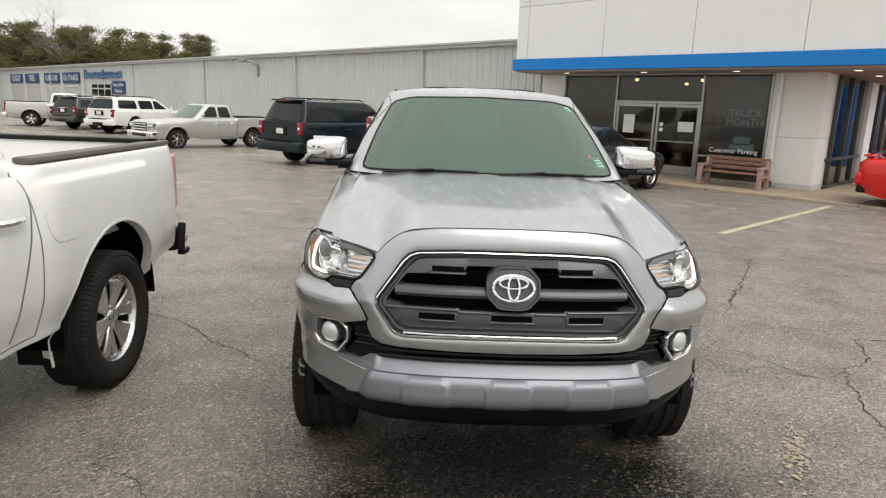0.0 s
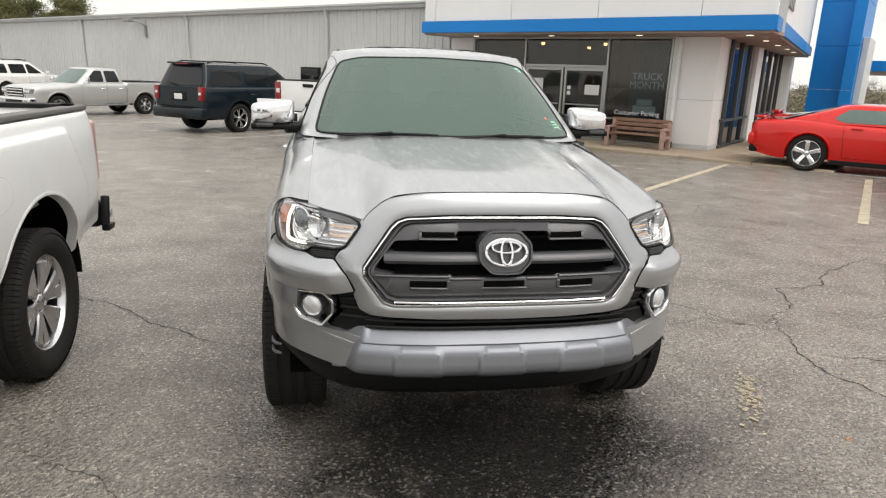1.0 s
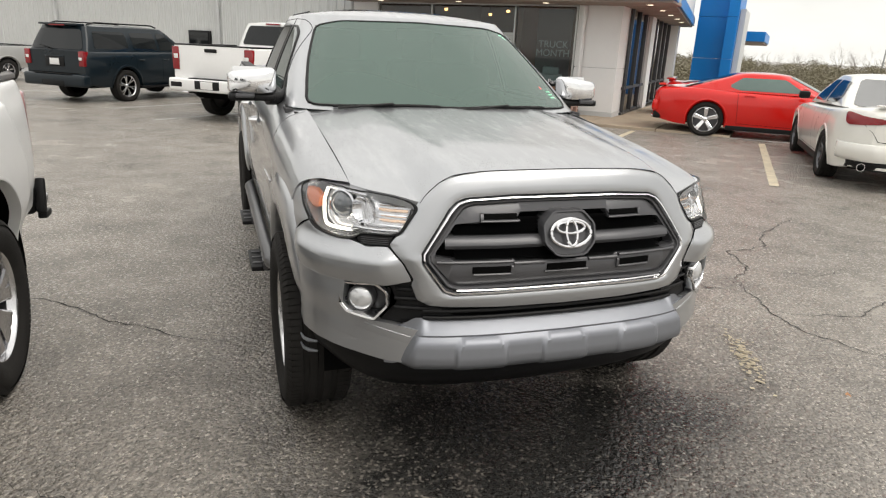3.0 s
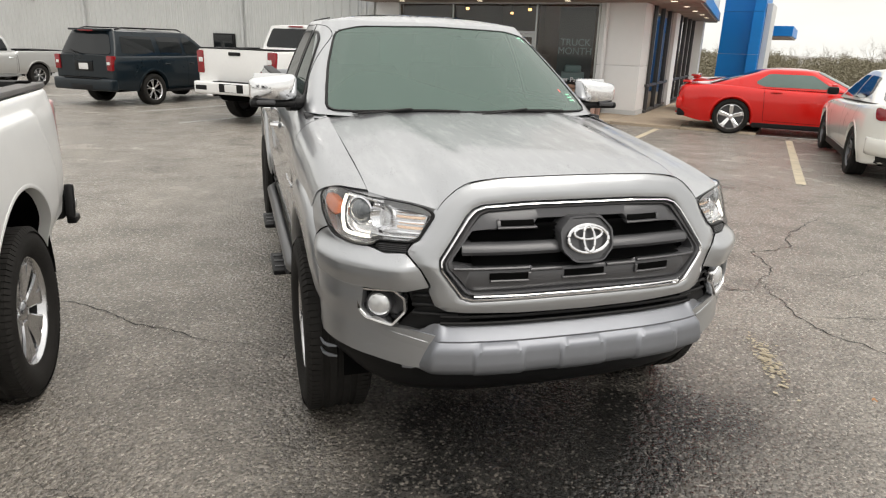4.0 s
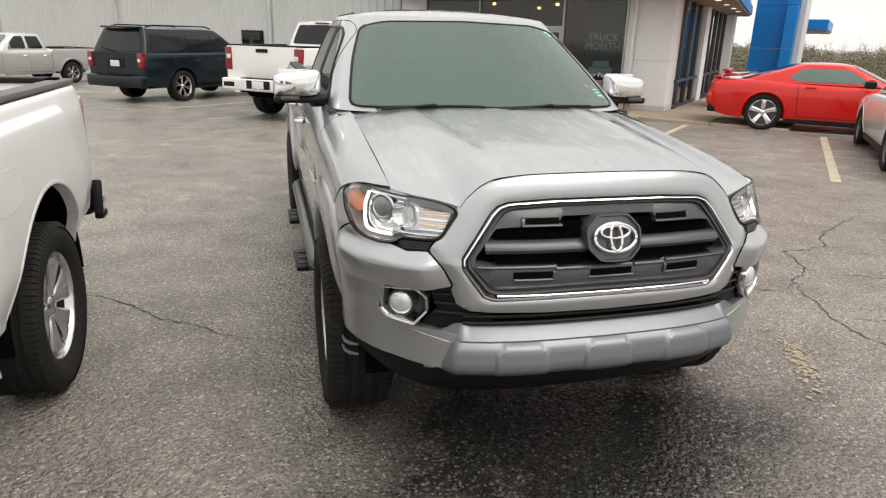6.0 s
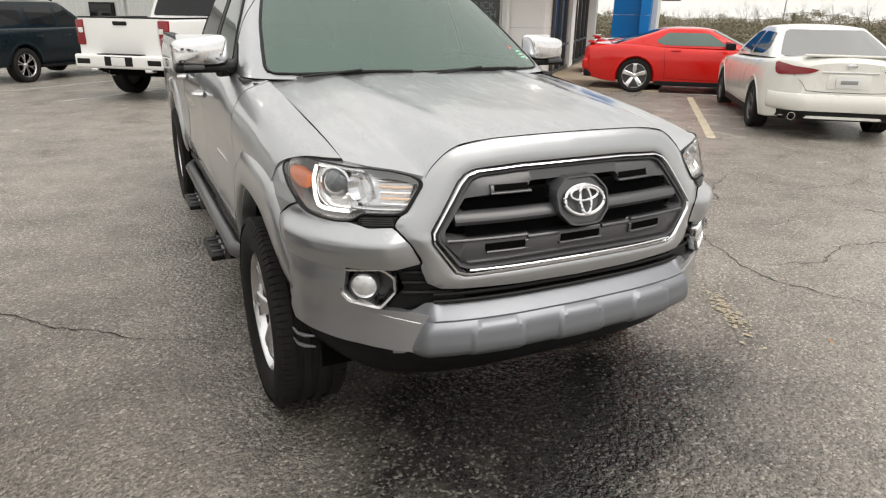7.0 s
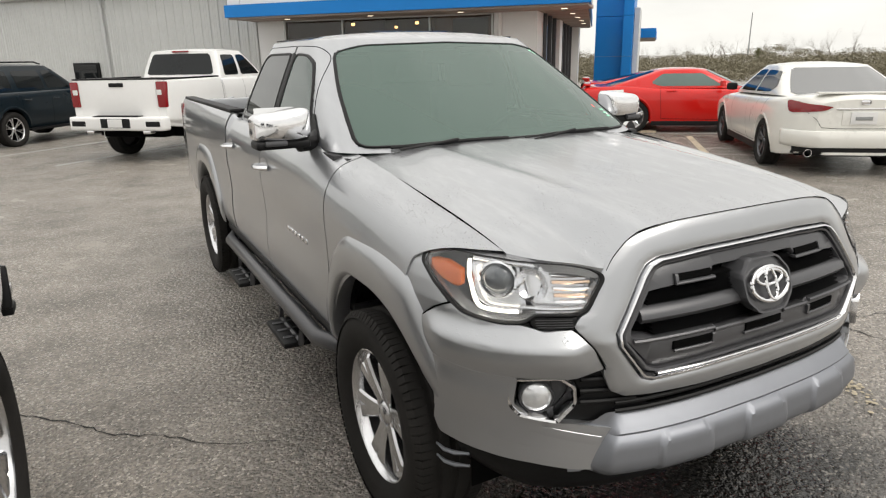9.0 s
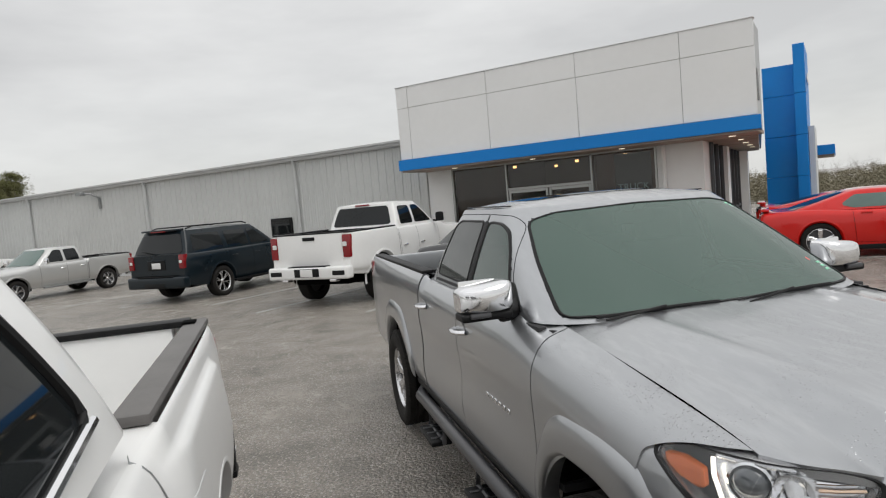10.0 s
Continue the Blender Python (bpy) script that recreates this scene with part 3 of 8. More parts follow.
def asphalt_material():
    m = bpy.data.materials.new("wet_asphalt")
    m.use_nodes = True
    nt = m.node_tree
    b = nt.nodes["Principled BSDF"]
    L = nt.links.new
    tc = nt.nodes.new("ShaderNodeTexCoord")

    def noise_(scale, detail=5, rough=0.55):
        n = nt.nodes.new("ShaderNodeTexNoise")
        n.inputs["Scale"].default_value, n.inputs["Detail"].default_value, n.inputs["Roughness"].default_value = scale, detail, rough
        L(tc.outputs["Object"], n.inputs["Vector"])
        return n.outputs["Fac"]

    def remap(s, a, b_, c, d):
        n = nt.nodes.new("ShaderNodeMapRange")
        for i, v in enumerate((a, b_, c, d)):
            n.inputs[i + 1].default_value = v
        L(s, n.inputs[0])
        return n.outputs[0]

    def math_(op, a, b_):
        n = nt.nodes.new("ShaderNodeMath")
        n.operation = op
        for i, v in enumerate((a, b_)):
            if isinstance(v, (int, float)):
                n.inputs[i].default_value = v
            else:
                L(v, n.inputs[i])
        return n.outputs[0]

    big, mid, fine = noise_(0.35, 4), noise_(2.2, 6), noise_(70, 3)
    vo = nt.nodes.new("ShaderNodeTexVoronoi")
    vo.inputs["Scale"].default_value = 95
    L(tc.outputs["Object"], vo.inputs["Vector"])
    vo2 = nt.nodes.new("ShaderNodeTexVoronoi")
    vo2.inputs["Scale"].default_value = 38
    L(tc.outputs["Object"], vo2.inputs["Vector"])
    stone = remap(vo.outputs["Distance"], 0.0, 0.6, 1.0, 0.0)
    wet = math_("ADD", remap(big, 0.40, 0.64, 0.0, 0.20), remap(mid, 0.40, 0.66, 0.0, 0.26))
    # wet pool under the bumper, with the truck's shade and reflection painted in
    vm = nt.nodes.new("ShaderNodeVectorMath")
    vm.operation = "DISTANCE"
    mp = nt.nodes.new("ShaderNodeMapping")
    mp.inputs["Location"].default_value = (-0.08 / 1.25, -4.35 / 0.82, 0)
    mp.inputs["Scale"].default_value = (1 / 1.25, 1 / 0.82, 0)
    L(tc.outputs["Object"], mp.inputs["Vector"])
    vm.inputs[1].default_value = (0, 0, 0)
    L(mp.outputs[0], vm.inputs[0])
    shaded_pool = remap(math_("ADD", vm.outputs["Value"], math_("MULTIPLY", math_("ADD", mid, -0.5), 1.15)), 0.25, 1.45, 1.0, 0.0)
    # wetter and darker round a point before the truck, fading outwards
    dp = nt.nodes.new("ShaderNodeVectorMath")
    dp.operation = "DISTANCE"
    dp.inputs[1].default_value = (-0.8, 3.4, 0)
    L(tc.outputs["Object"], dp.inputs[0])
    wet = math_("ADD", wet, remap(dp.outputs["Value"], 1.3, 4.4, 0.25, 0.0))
    wet = math_("MAXIMUM", wet, math_("MULTIPLY", shaded_pool, 1.25))
    # random single stones less wet and paler: sky sparkle put into the colour
    sr = nt.nodes.new("ShaderNodeSeparateColor")
    L(vo.outputs["Color"], sr.inputs[0])
    wet = math_("MAXIMUM", math_("SUBTRACT", wet, remap(sr.outputs[0], 0.80, 0.98, 0.0, 0.42)), 0.0)
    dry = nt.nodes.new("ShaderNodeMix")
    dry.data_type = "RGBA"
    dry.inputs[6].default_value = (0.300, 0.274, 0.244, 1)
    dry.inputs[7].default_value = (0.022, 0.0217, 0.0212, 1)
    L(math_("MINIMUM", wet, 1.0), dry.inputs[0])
    sc = nt.nodes.new("ShaderNodeMix")
    sc.data_type = "RGBA"
    sc.blend_type = "MULTIPLY"
    sc.inputs[0].default_value = 0.55
    cr = nt.nodes.new("ShaderNodeValToRGB")
    cr.color_ramp.elements[0].position, cr.color_ramp.elements[0].color = 0.0, (0.28, 0.28, 0.28, 1)
    cr.color_ramp.elements[1].position, cr.color_ramp.elements[1].color = 1.0, (1.95, 1.89, 1.80, 1)
    L(vo.outputs["Color"], cr.inputs[0])
    L(dry.outputs[2], sc.inputs[6])
    L(cr.outputs[0], sc.inputs[7])
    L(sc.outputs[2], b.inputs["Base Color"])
    b.inputs["Roughness"].default_value = 0.75
    L(remap(wet, 0.1, 1.0, 0.4, 0.0), b.inputs["Specular IOR Level"])
    h = math_("ADD", math_("ADD", math_("MULTIPLY", stone, 0.7), math_("MULTIPLY", remap(vo2.outputs["Distance"], 0.0, 0.7, 1.0, 0.0), 1.25)), math_("MULTIPLY", fine, 0.8))
    bp = nt.nodes.new("ShaderNodeBump")
    bp.inputs["Strength"].default_value = 1.0
    bp.inputs["Distance"].default_value = 0.010
    L(h, bp.inputs["Height"])
    L(bp.outputs[0], b.inputs["Normal"])
    # the film of water: smoother than the stones beneath, broken where they stand out
    bc = nt.nodes.new("ShaderNodeBump")
    bc.inputs["Distance"].default_value = 0.016
    L(remap(shaded_pool, 0.0, 1.0, 0.55, 0.40), bc.inputs["Strength"])
    L(h, bc.inputs["Height"])
    L(bc.outputs[0], b.inputs["Coat Normal"])
    L(remap(math_("ADD", wet, math_("MULTIPLY", fine, 0.4)), 0.1, 0.9, 0.8, 1.0), b.inputs["Coat Weight"])
    L(remap(wet, 0.0, 1.1, 0.28, 0.05), b.inputs["Coat Roughness"])
    b.inputs["Coat IOR"].default_value = 1.45
    return m


M["asphalt"] = asphalt_material()
M["yellow"] = mat("worn_yellow_paint", (0.62, 0.54, 0.40), rough=0.6, color2=(0.34, 0.29, 0.20), scale=9)
M["whiteline"] = mat("worn_white_paint", (0.60, 0.60, 0.58), rough=0.6, color2=(0.25, 0.25, 0.24), scale=9)
M["concrete"] = mat("tan_concrete", (0.40, 0.32, 0.23), rough=0.7, color2=(0.27, 0.22, 0.17), scale=2, bump=0.2, bscale=80)
M["panel"] = mat("white_metal_panel", (0.80, 0.80, 0.795), rough=0.45, var=0.05, scale=0.7, rvar=0.05)
M["blue"] = mat("blue_metal_panel", (0.0, 0.20, 0.60), rough=0.45, var=0.08, scale=0.8, coat=0.1, spec=0.3)
M["ribbed"] = mat("ribbed_steel_cladding", (0.60, 0.61, 0.60), rough=0.5, var=0.10, scale=0.5, rvar=0.08)
M["trimmetal"] = mat("pale_metal_trim", (0.58, 0.59, 0.59), rough=0.45, var=0.12, scale=1.5)
M["alu"] = mat("anodised_aluminium", (0.42, 0.42, 0.41), rough=0.35, metal=0.8, var=0.1, rvar=0.06)
M["storeglass"] = glass("shop_glass", (0.60, 0.60, 0.58), 0.0)
M["soffit"] = mat("stained_soffit", (0.36, 0.30, 0.265), rough=0.75, color2=(0.24, 0.19, 0.16), scale=1.2)
M["downlight"] = mat("downlight_glow", (1, 0.9, 0.7), rough=0.4, emit=(1.0, 0.55, 0.20), strength=3.0)
M["soffitlight"] = mat("soffit_light_glow", (1, 0.95, 0.85), rough=0.4, emit=(1.0, 0.86, 0.66), strength=0.9)
M["shopwall"] = mat("shop_wall", (0.20, 0.14, 0.11), rough=0.8, var=0.3, scale=1.0)
M["shopfloor"] = mat("shop_floor_tile", (0.16, 0.14, 0.12), rough=0.3, var=0.2, scale=2)
M["bench"] = mat("weathered_red_wood", (0.27, 0.15, 0.10), rough=0.7, color2=(0.15, 0.085, 0.06), scale=7, bump=0.15, bscale=60)
M["benchend"] = mat("pinkish_cast_concrete", (0.42, 0.28, 0.24), rough=0.75, var=0.25, scale=8, bump=0.2, bscale=90)
M["signblue"] = mat("sign_blue", (0.022, 0.055, 0.16), rough=0.5, var=0.15, scale=3)
M["signwhite"] = mat("sign_white", (0.75, 0.77, 0.80), rough=0.5, var=0.06)
M["rolldoor"] = mat("roller_door", (0.52, 0.52, 0.51), rough=0.55, var=0.1, scale=2)
M["poster"] = mat("dark_poster", (0.035, 0.045, 0.05), rough=0.4, var=0.3, scale=3)
M["posterink"] = mat("poster_lettering", (0.24, 0.36, 0.38), rough=0.4, var=0.1)
M["crack"] = mat("crack_dirt", (0.012, 0.011, 0.010), rough=0.8, var=0.3)


def ground_mesh():
    xs = np.r_[-700, -200, np.arange(-59, 42, 2.0), 200, 700]
    ys = np.r_[-600, -100, -30, np.arange(-10, 48, 1.0), 90, 200, 700]
    P = np.zeros((len(ys), len(xs), 3))
    P[:, :, 0], P[:, :, 1] = xs[None], ys[:, None]
    P[:, :, 2] = np.array([gz(y) for y in ys])[:, None]
    return sheet("ground", P, flip=True)


def strip_on_ground(name, a, b, w, material, parent=None, lift=0.004):
    a, b = Vector((*a, 0)), Vector((*b, 0))
    d = (b - a).normalized()
    s = Vector((-d.y, d.x, 0)) * w / 2
    n = 14
    P = np.zeros((n, 2, 3))
    for i in range(n):
        c = a.lerp(b, i / (n - 1))
        for j, k in enumerate((-1, 1)):
            p = c + s * k
            P[i, j] = (p.x, p.y, gz(p.y) + lift)
    return part(name, sheet(name, P), material, parent)


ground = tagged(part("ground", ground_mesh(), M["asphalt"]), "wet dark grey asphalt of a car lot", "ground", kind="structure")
for a, b in (((3.86, 10.94), (7.75, 14.73)), ((5.77, 8.75), (9.3, 12.6))):
    tagged(strip_on_ground("parking_line", a, b, 0.12, M["yellow"]), "worn yellow parking line painted on the asphalt", "line", "parking lines", "structure")
for a, b in (((-3.22, 18.58), (-0.9, 20.75)), ((-2.19, 16.24), (0.4, 18.65)), ((-0.26, 14.55), (2.6, 17.2)), ((-5.44, 20.32), (-3.0, 22.6)),
             ((-7.3, 22.3), (-4.8, 24.6)), ((8.39, 14.44), (11.2, 11.5)), ((4.9, 17.2), (6.1, 18.2))):
    tagged(strip_on_ground("parking_line", a, b, 0.10, M["whiteline"]), "worn white parking line painted on the asphalt", "line", "parking lines", "structure")

# the buildings stand in a frame turned by 46 degrees: u along the front, v into the building
BM = pose(0, 0, 0, 0, 0, -46)
ZG = -0.17


def bbox(name, u0, u1, v0, v1, z0, z1, material, parent, bevel=0.006, label=""):
    bm = box_bm(u1 - u0, v1 - v0, z1 - z0, bevel, ((u0 + u1) / 2, (v0 + v1) / 2, (z0 + z1) / 2), 1)
    return part(name, bm, material, parent, label)


def pane(name, a, b, material, parent, label=""):
    """A sheet of glass between two opposite corners in an upright plane."""
    (u0, v0, z0), (u1, v1, z1) = a, b
    return part(name, mesh_of(name, [(u0, v0, z0), (u1, v1, z0), (u1, v1, z1), (u0, v0, z1)], [(0, 1, 2, 3)], False), material, parent, label)


def text_mesh(s, size, depth=0.004):
    cu = bpy.data.curves.new("words", "FONT")
    cu.body, cu.size, cu.extrude = s, size, depth
    cu.align_x, cu.align_y = "CENTER", "CENTER"
    tmp = bpy.data.objects.new("words", cu)
    scene.collection.objects.link(tmp)
    bpy.context.view_layer.update()
    me = bpy.data.meshes.new_from_object(tmp.evaluated_get(bpy.context.evaluated_depsgraph_get()))
    bpy.data.objects.remove(tmp)
    bpy.data.curves.remove(cu)
    me.materials.clear()
    return me


# --- metal service building
service = thing("service_building", "long grey ribbed steel service building with a low eave", "building", kind="structure", m=BM)
EAVE = 3.63
VW = 17.9


def ribbed_wall(u0, u1, z0, z1, pitch=0.305):
    prof = [(0, 0), (0.02, -0.03), (0.055, -0.03), (0.075, 0), (0.155, 0), (0.16, -0.008), (0.175, -0.008), (0.18, 0), (0.235, 0), (0.24, -0.008), (0.255, -0.008), (0.26, 0)]
    us, vs = [], []
    u = u0
    while u < u1:
        for a, b in prof:
            if u + a < u1:
                us.append(u + a)
                vs.append(VW + b)
        u += pitch
    P = np.zeros((2, len(us), 3))
    P[:, :, 0], P[:, :, 1] = us, vs
    P[0, :, 2], P[1, :, 2] = z0, z1
    return sheet("wall", P, smooth=False)


part("wall", ribbed_wall(-92, -14.15, ZG - 0.4, EAVE), M["ribbed"], service)
bbox("wall_core", -92, -14.15, VW + 0.03, VW + 0.25, ZG - 0.4, EAVE, M["ribbed"], service)
bbox("base_trim", -92, -14.2, VW - 0.05, VW - 0.032, ZG - 0.35, ZG + 0.08, M["trimmetal"], service)
rf = mesh_of("roof", [(-92.2, VW - 0.25, EAVE + 0.03), (-14.0, VW - 0.25, EAVE + 0.03), (-14.0, VW + 16, EAVE + 1.0), (-92.2, VW + 16, EAVE + 1.0),
                      (-92.2, VW - 0.25, EAVE + 0.09), (-14.0, VW - 0.25, EAVE + 0.09), (-14.0, VW + 16, EAVE + 1.06), (-92.2, VW + 16, EAVE + 1.06)],
             [(0, 1, 2, 3), (7, 6, 5, 4), (0, 4, 5, 1), (1, 5, 6, 2), (2, 6, 7, 3), (3, 7, 4, 0)], False)
part("roof", rf, M["trimmetal"], service)
gut = np.zeros((2, 6, 3))
for i, (a, b) in enumerate(((-0.03, 0.0), (-0.14, 0.0), (-0.17, 0.05), (-0.17, 0.14), (-0.19, 0.14), (-0.19, 0.155))):
    gut[:, i, 1], gut[:, i, 2] = VW + a, EAVE - 0.09 + b
gut[0, :, 0], gut[1, :, 0] = -92.2, -14.36
part("gutter", sheet("gutter", gut, False), M["trimmetal"], service, "pale metal gutter along the eave")
for u in (-92, -83.4, -65.6, -57.0, -47.2, -37.0, -27.9, -19.5):
    me = join_meshes("downspout", [tube([(u, VW - 0.16, EAVE - 0.05), (u, VW - 0.10, EAVE - 0.25), (u, VW - 0.09, EAVE - 0.4), (u, VW - 0.09, ZG + 0.15), (u, VW - 0.2, ZG + 0.06)], 0.055, 8)])
    part("downspout", me, M["trimmetal"], service)
# service doors, signs and entrance at the far end
for i, (u0, u1, word) in enumerate(((-79.1, -74.6, "TUNE-UP"), (-73.6, -69.1, "TIRES"), (-67.4, -63.1, "QUICK LUBE"), (-62.2, -58.0, "OIL CHANGE"))):
    d = bbox("roller_door", u0 + 0.4, u1 - 0.4, VW - 0.06, VW - 0.035, ZG, 1.98, M["rolldoor"], service)
    for z in np.arange(ZG + 0.3, 1.72, 0.32):
        bbox("slat", u0 + 0.45, u1 - 0.45, VW - 0.075, VW - 0.061, z, z + 0.29, M["rolldoor"], d)
    bbox("door_frame", u0 + 0.2, u0 + 0.39, VW - 0.09, VW - 0.034, ZG, 2.18, M["trimmetal"], service)
    bbox("door_frame", u1 - 0.39, u1 - 0.2, VW - 0.09, VW - 0.034, ZG, 2.18, M["trimmetal"], service)
    bbox("door_frame", u0 + 0.4, u1 - 0.4, VW - 0.09, VW - 0.034, 1.99, 2.18, M["trimmetal"], service)
    sg = tagged(bbox("sign", u0, u1, VW - 0.10, VW - 0.04, 2.30, 3.14, M["signblue"], None, label="blue wall sign with white lettering"), category="sign", group="service signs")
    sg.matrix_basis = BM
    part("lettering", text_mesh(word, 0.62 if len(word) > 8 else 0.78), M["signwhite"], sg, "white lettering", pose((u0 + u1) / 2, VW - 0.105, 2.72, 90, 0, 0))
ent = bbox("entrance_door", -55.4, -51.2, VW - 0.07, VW - 0.035, ZG, 2.34, M["darkglass"], service, label="dark glazed entrance with pale frames")
for u in (-55.4, -54.0, -52.65, -51.3):
    bbox("mullion", u - 0.05, u + 0.05, VW - 0.10, VW - 0.071, ZG, 2.34, M["trimmetal"], ent)
for z in (0.9, 1.9, 2.24):
    bbox("mullion", -55.34, -51.36, VW - 0.095, VW - 0.072, z, z + 0.09, M["trimmetal"], ent)
sg = tagged(bbox("sign", -51.0, -48.7, VW - 0.10, VW - 0.04, 1.60, 2.47, M["signblue"], None, label="blue entrance sign with white lettering"), category="sign", group="service signs")
sg.matrix_basis = BM
part("lettering", text_mesh("Service & Parts", 0.32), M["signwhite"], sg, m=pose(-49.85, VW - 0.105, 2.22, 90, 0, 0))
part("lettering", text_mesh("Entrance", 0.36), M["signwhite"], sg, m=pose(-49.85, VW - 0.105, 1.82, 90, 0, 0))
# raised script sign above the entrance, drawn as plain strokes
rb = random.Random(5)
pcs = []
for i in range(16):
    u, k = -56.5 + i * 0.47, 0.17 if i not in (0, 8) else 0.30
    zc_, ww = 2.90 + rb.uniform(-0.04, 0.04) + (0.08 if k > 0.2 else 0.0), rb.uniform(0.15, 0.22)
    pcs.append(tube([(u + ww * math.cos(t) + 0.25 * k * math.sin(t), VW - 0.1, zc_ + k * math.sin(t)) for t in np.linspace(0.4, 5.6, 14)], 0.055, 6))
    pcs.append(tube([(u + ww, VW - 0.1, zc_ + k * 0.7), (u + ww, VW - 0.1, zc_ - k), (u + ww + 0.12, VW - 0.1, zc_ - k * 0.9)], 0.05, 6))
M["scriptblue"] = mat("pale_blue_sign_paint", (0.10, 0.20, 0.36), rough=0.5, var=0.3, scale=1.5)
scr = tagged(part("wall_sign", join_meshes("wall_sign", pcs), M["scriptblue"]), "raised blue script sign on the steel wall", "sign", "service signs")
scr.matrix_basis = BM
# wall lamp arm and dark wall opening
dish = thing("wall_lamp", "grey floodlight on a bent arm at the wall", "lamp", m=BM @ pose(-31.2, VW, 3.25))
part("arm", join_meshes("arm", [tube([(0, -0.03, -0.35), (0.05, -0.12, -0.05), (-0.1, -0.35, 0.12), (-0.45, -0.5, 0.15)], 0.045, 8)]), M["steelgrey"], dish)
part("head", box_bm(0.42, 0.26, 0.16, 0.03, (-0.55, -0.55, 0.15)), M["steelgrey"], dish)
part("bracket", box_bm(0.16, 0.05, 0.5, 0.01, (0, -0.055, -0.3)), M["steelgrey"], dish)
wnd = thing("window", "small dark window in the steel wall", "window", kind="structure", m=BM @ pose(-20.4, VW, 1.32))
part("window_frame", box_bm(1.0, 0.07, 0.62, 0.01, (0, -0.045, 0)), M["black"], wnd)
part("pane", box_bm(0.86, 0.02, 0.5, 0.0, (0, -0.092, 0)), M["darkglass"], wnd)

# --- showroom
show = thing("showroom_building", "white panelled showroom with a blue canopy band and dark glazing", "building", kind="structure", m=BM)
U0, U1, VF, TOP = -14.19, -4.88, 16.62, 5.04
# parapet: core and separate panels with joints
bbox("parapet_core", U0 + 0.02, U1 - 0.02, VF + 0.03, VW + 0.02, 2.72, TOP - 0.02, M["alu"], show)
SIDE = pose(U1, VF, 0, 0, 0, 5.2)
SIDE_WALL = pose(U1, VF, 0, 0, 0, 2.8)


def sbox(name, p0, p1, q0, q1, z0, z1, material, parent, bevel=0.006, label="", at=None):
    """A box along the side of the showroom, p across, q along it."""
    bm = box_bm(p1 - p0, q1 - q0, z1 - z0, bevel, ((p0 + p1) / 2, (q0 + q1) / 2, (z0 + z1) / 2), 1)
    return part(name, bm, material, parent, label, at or SIDE)


sbox("parapet_core", -1.9, -0.02, 0.50, 13.0, 2.72, TOP - 0.02, M["alu"], show)
bbox("roof", U0 + 0.02, -7.6, VW + 0.021, 36.0, 3.5, TOP - 0.3, M["alu"], show)
for u0, u1 in ((U0, -13.8), (-13.8, -11.3), (-11.3, -8.85), (-8.85, -6.4), (-6.4, U1)):
    for z0, z1 in ((3.0, 4.45), (4.45, TOP)):
        bbox("panel", u0 + 0.006, u1 - 0.006, VF, VF + 0.028, z0 + 0.006, z1 - 0.006, M["panel"], show, 0.003)
for i in range(6):
    q = 0.03 + i * 2.0
    for z0, z1 in ((3.0, 4.45), (4.45, TOP)):
        sbox("panel", -0.018, 0.01, q + 0.006, q + 1.99, z0 + 0.006, z1 - 0.006, M["panel"], show, 0.003)
bbox("coping", U0 - 0.01, U1 + 0.02, VF - 0.015, VF + 0.2, TOP - 0.005, TOP + 0.02, M["trimmetal"], show)
bbox("canopy_band", U0 - 0.06, U1 + 0.07, VF - 0.07, VF + 0.0, 2.69, 2.992, M["blue"], show, label="bright blue canopy band")
sbox("canopy_band", 0.011, 0.07, -0.06, 13.0, 2.69, 2.992, M["blue"], show)
bbox("canopy_band", U0 - 0.06, U0 - 0.0, VF + 0.001, VW - 0.06, 2.69, 2.992, M["blue"], show)
bbox("soffit", U0 + 0.0, U1 + 0.0, VF + 0.001, VW + 0.02, 2.64, 2.715, M["soffit"], show, label="stained tan soffit under the canopy")
sbox("soffit", -2.2, 0.0, 1.5, 13.0, 2.638, 2.713, M["soffit"], show)
bbox("wall", U0 + 0.04, -13.32, VW, VW + 0.25, ZG, 2.64, M["panel"], show)
# corner column with panel joints
for v0, v1 in ((VW - 0.02, VW + 0.9),):
    bbox("column", -7.32, -6.22, v0, v1, ZG + 0.24, 1.15, M["panel"], show, 0.004)
    bbox("column", -7.32, -6.22, v0, v1, 1.162, 2.64, M["panel"], show, 0.004)
    bbox("column_core", -7.30, -6.24, v0 + 0.02, v1 - 0.02, ZG, 2.63, M["trimmetal"], show)
    bbox("column_base", -7.34, -6.20, v0 - 0.015, v1 + 0.01, ZG, ZG + 0.235, M["trimmetal"], show)
dsp = join_meshes("downspout", [tube([(-7.15, VW - 0.10, 2.62), (-7.15, VW - 0.10, 0.16), (-7.15, VW - 0.2, 0.0)], 0.06, 8)])
part("downspout", dsp, M["panel"], show, "white downspout beside the column")
part("downspout_shoe", box_bm(0.17, 0.22, 0.16, 0.02, (-7.15, VW - 0.18, 0.02)), M["black"], show)
# glazing of the front
GV = VW + 0.05
MUL = 0.055
for u in (-13.28, -11.52, -9.03, -7.36):
    bbox("mullion", u - MUL / 2, u + MUL / 2, GV - 0.06, GV + 0.06, ZG + 0.13, 2.66, M["alu"], show)
bbox("mullion", -13.25, -7.39, GV - 0.06, GV + 0.06, 2.60, 2.655, M["alu"], show)
bbox("mullion", -13.25, -7.39, GV - 0.06, GV + 0.06, ZG + 0.13, ZG + 0.19, M["alu"], show)
bbox("mullion", -11.49, -9.06, GV - 0.06, GV + 0.06, 1.86, 1.93, M["alu"], show)
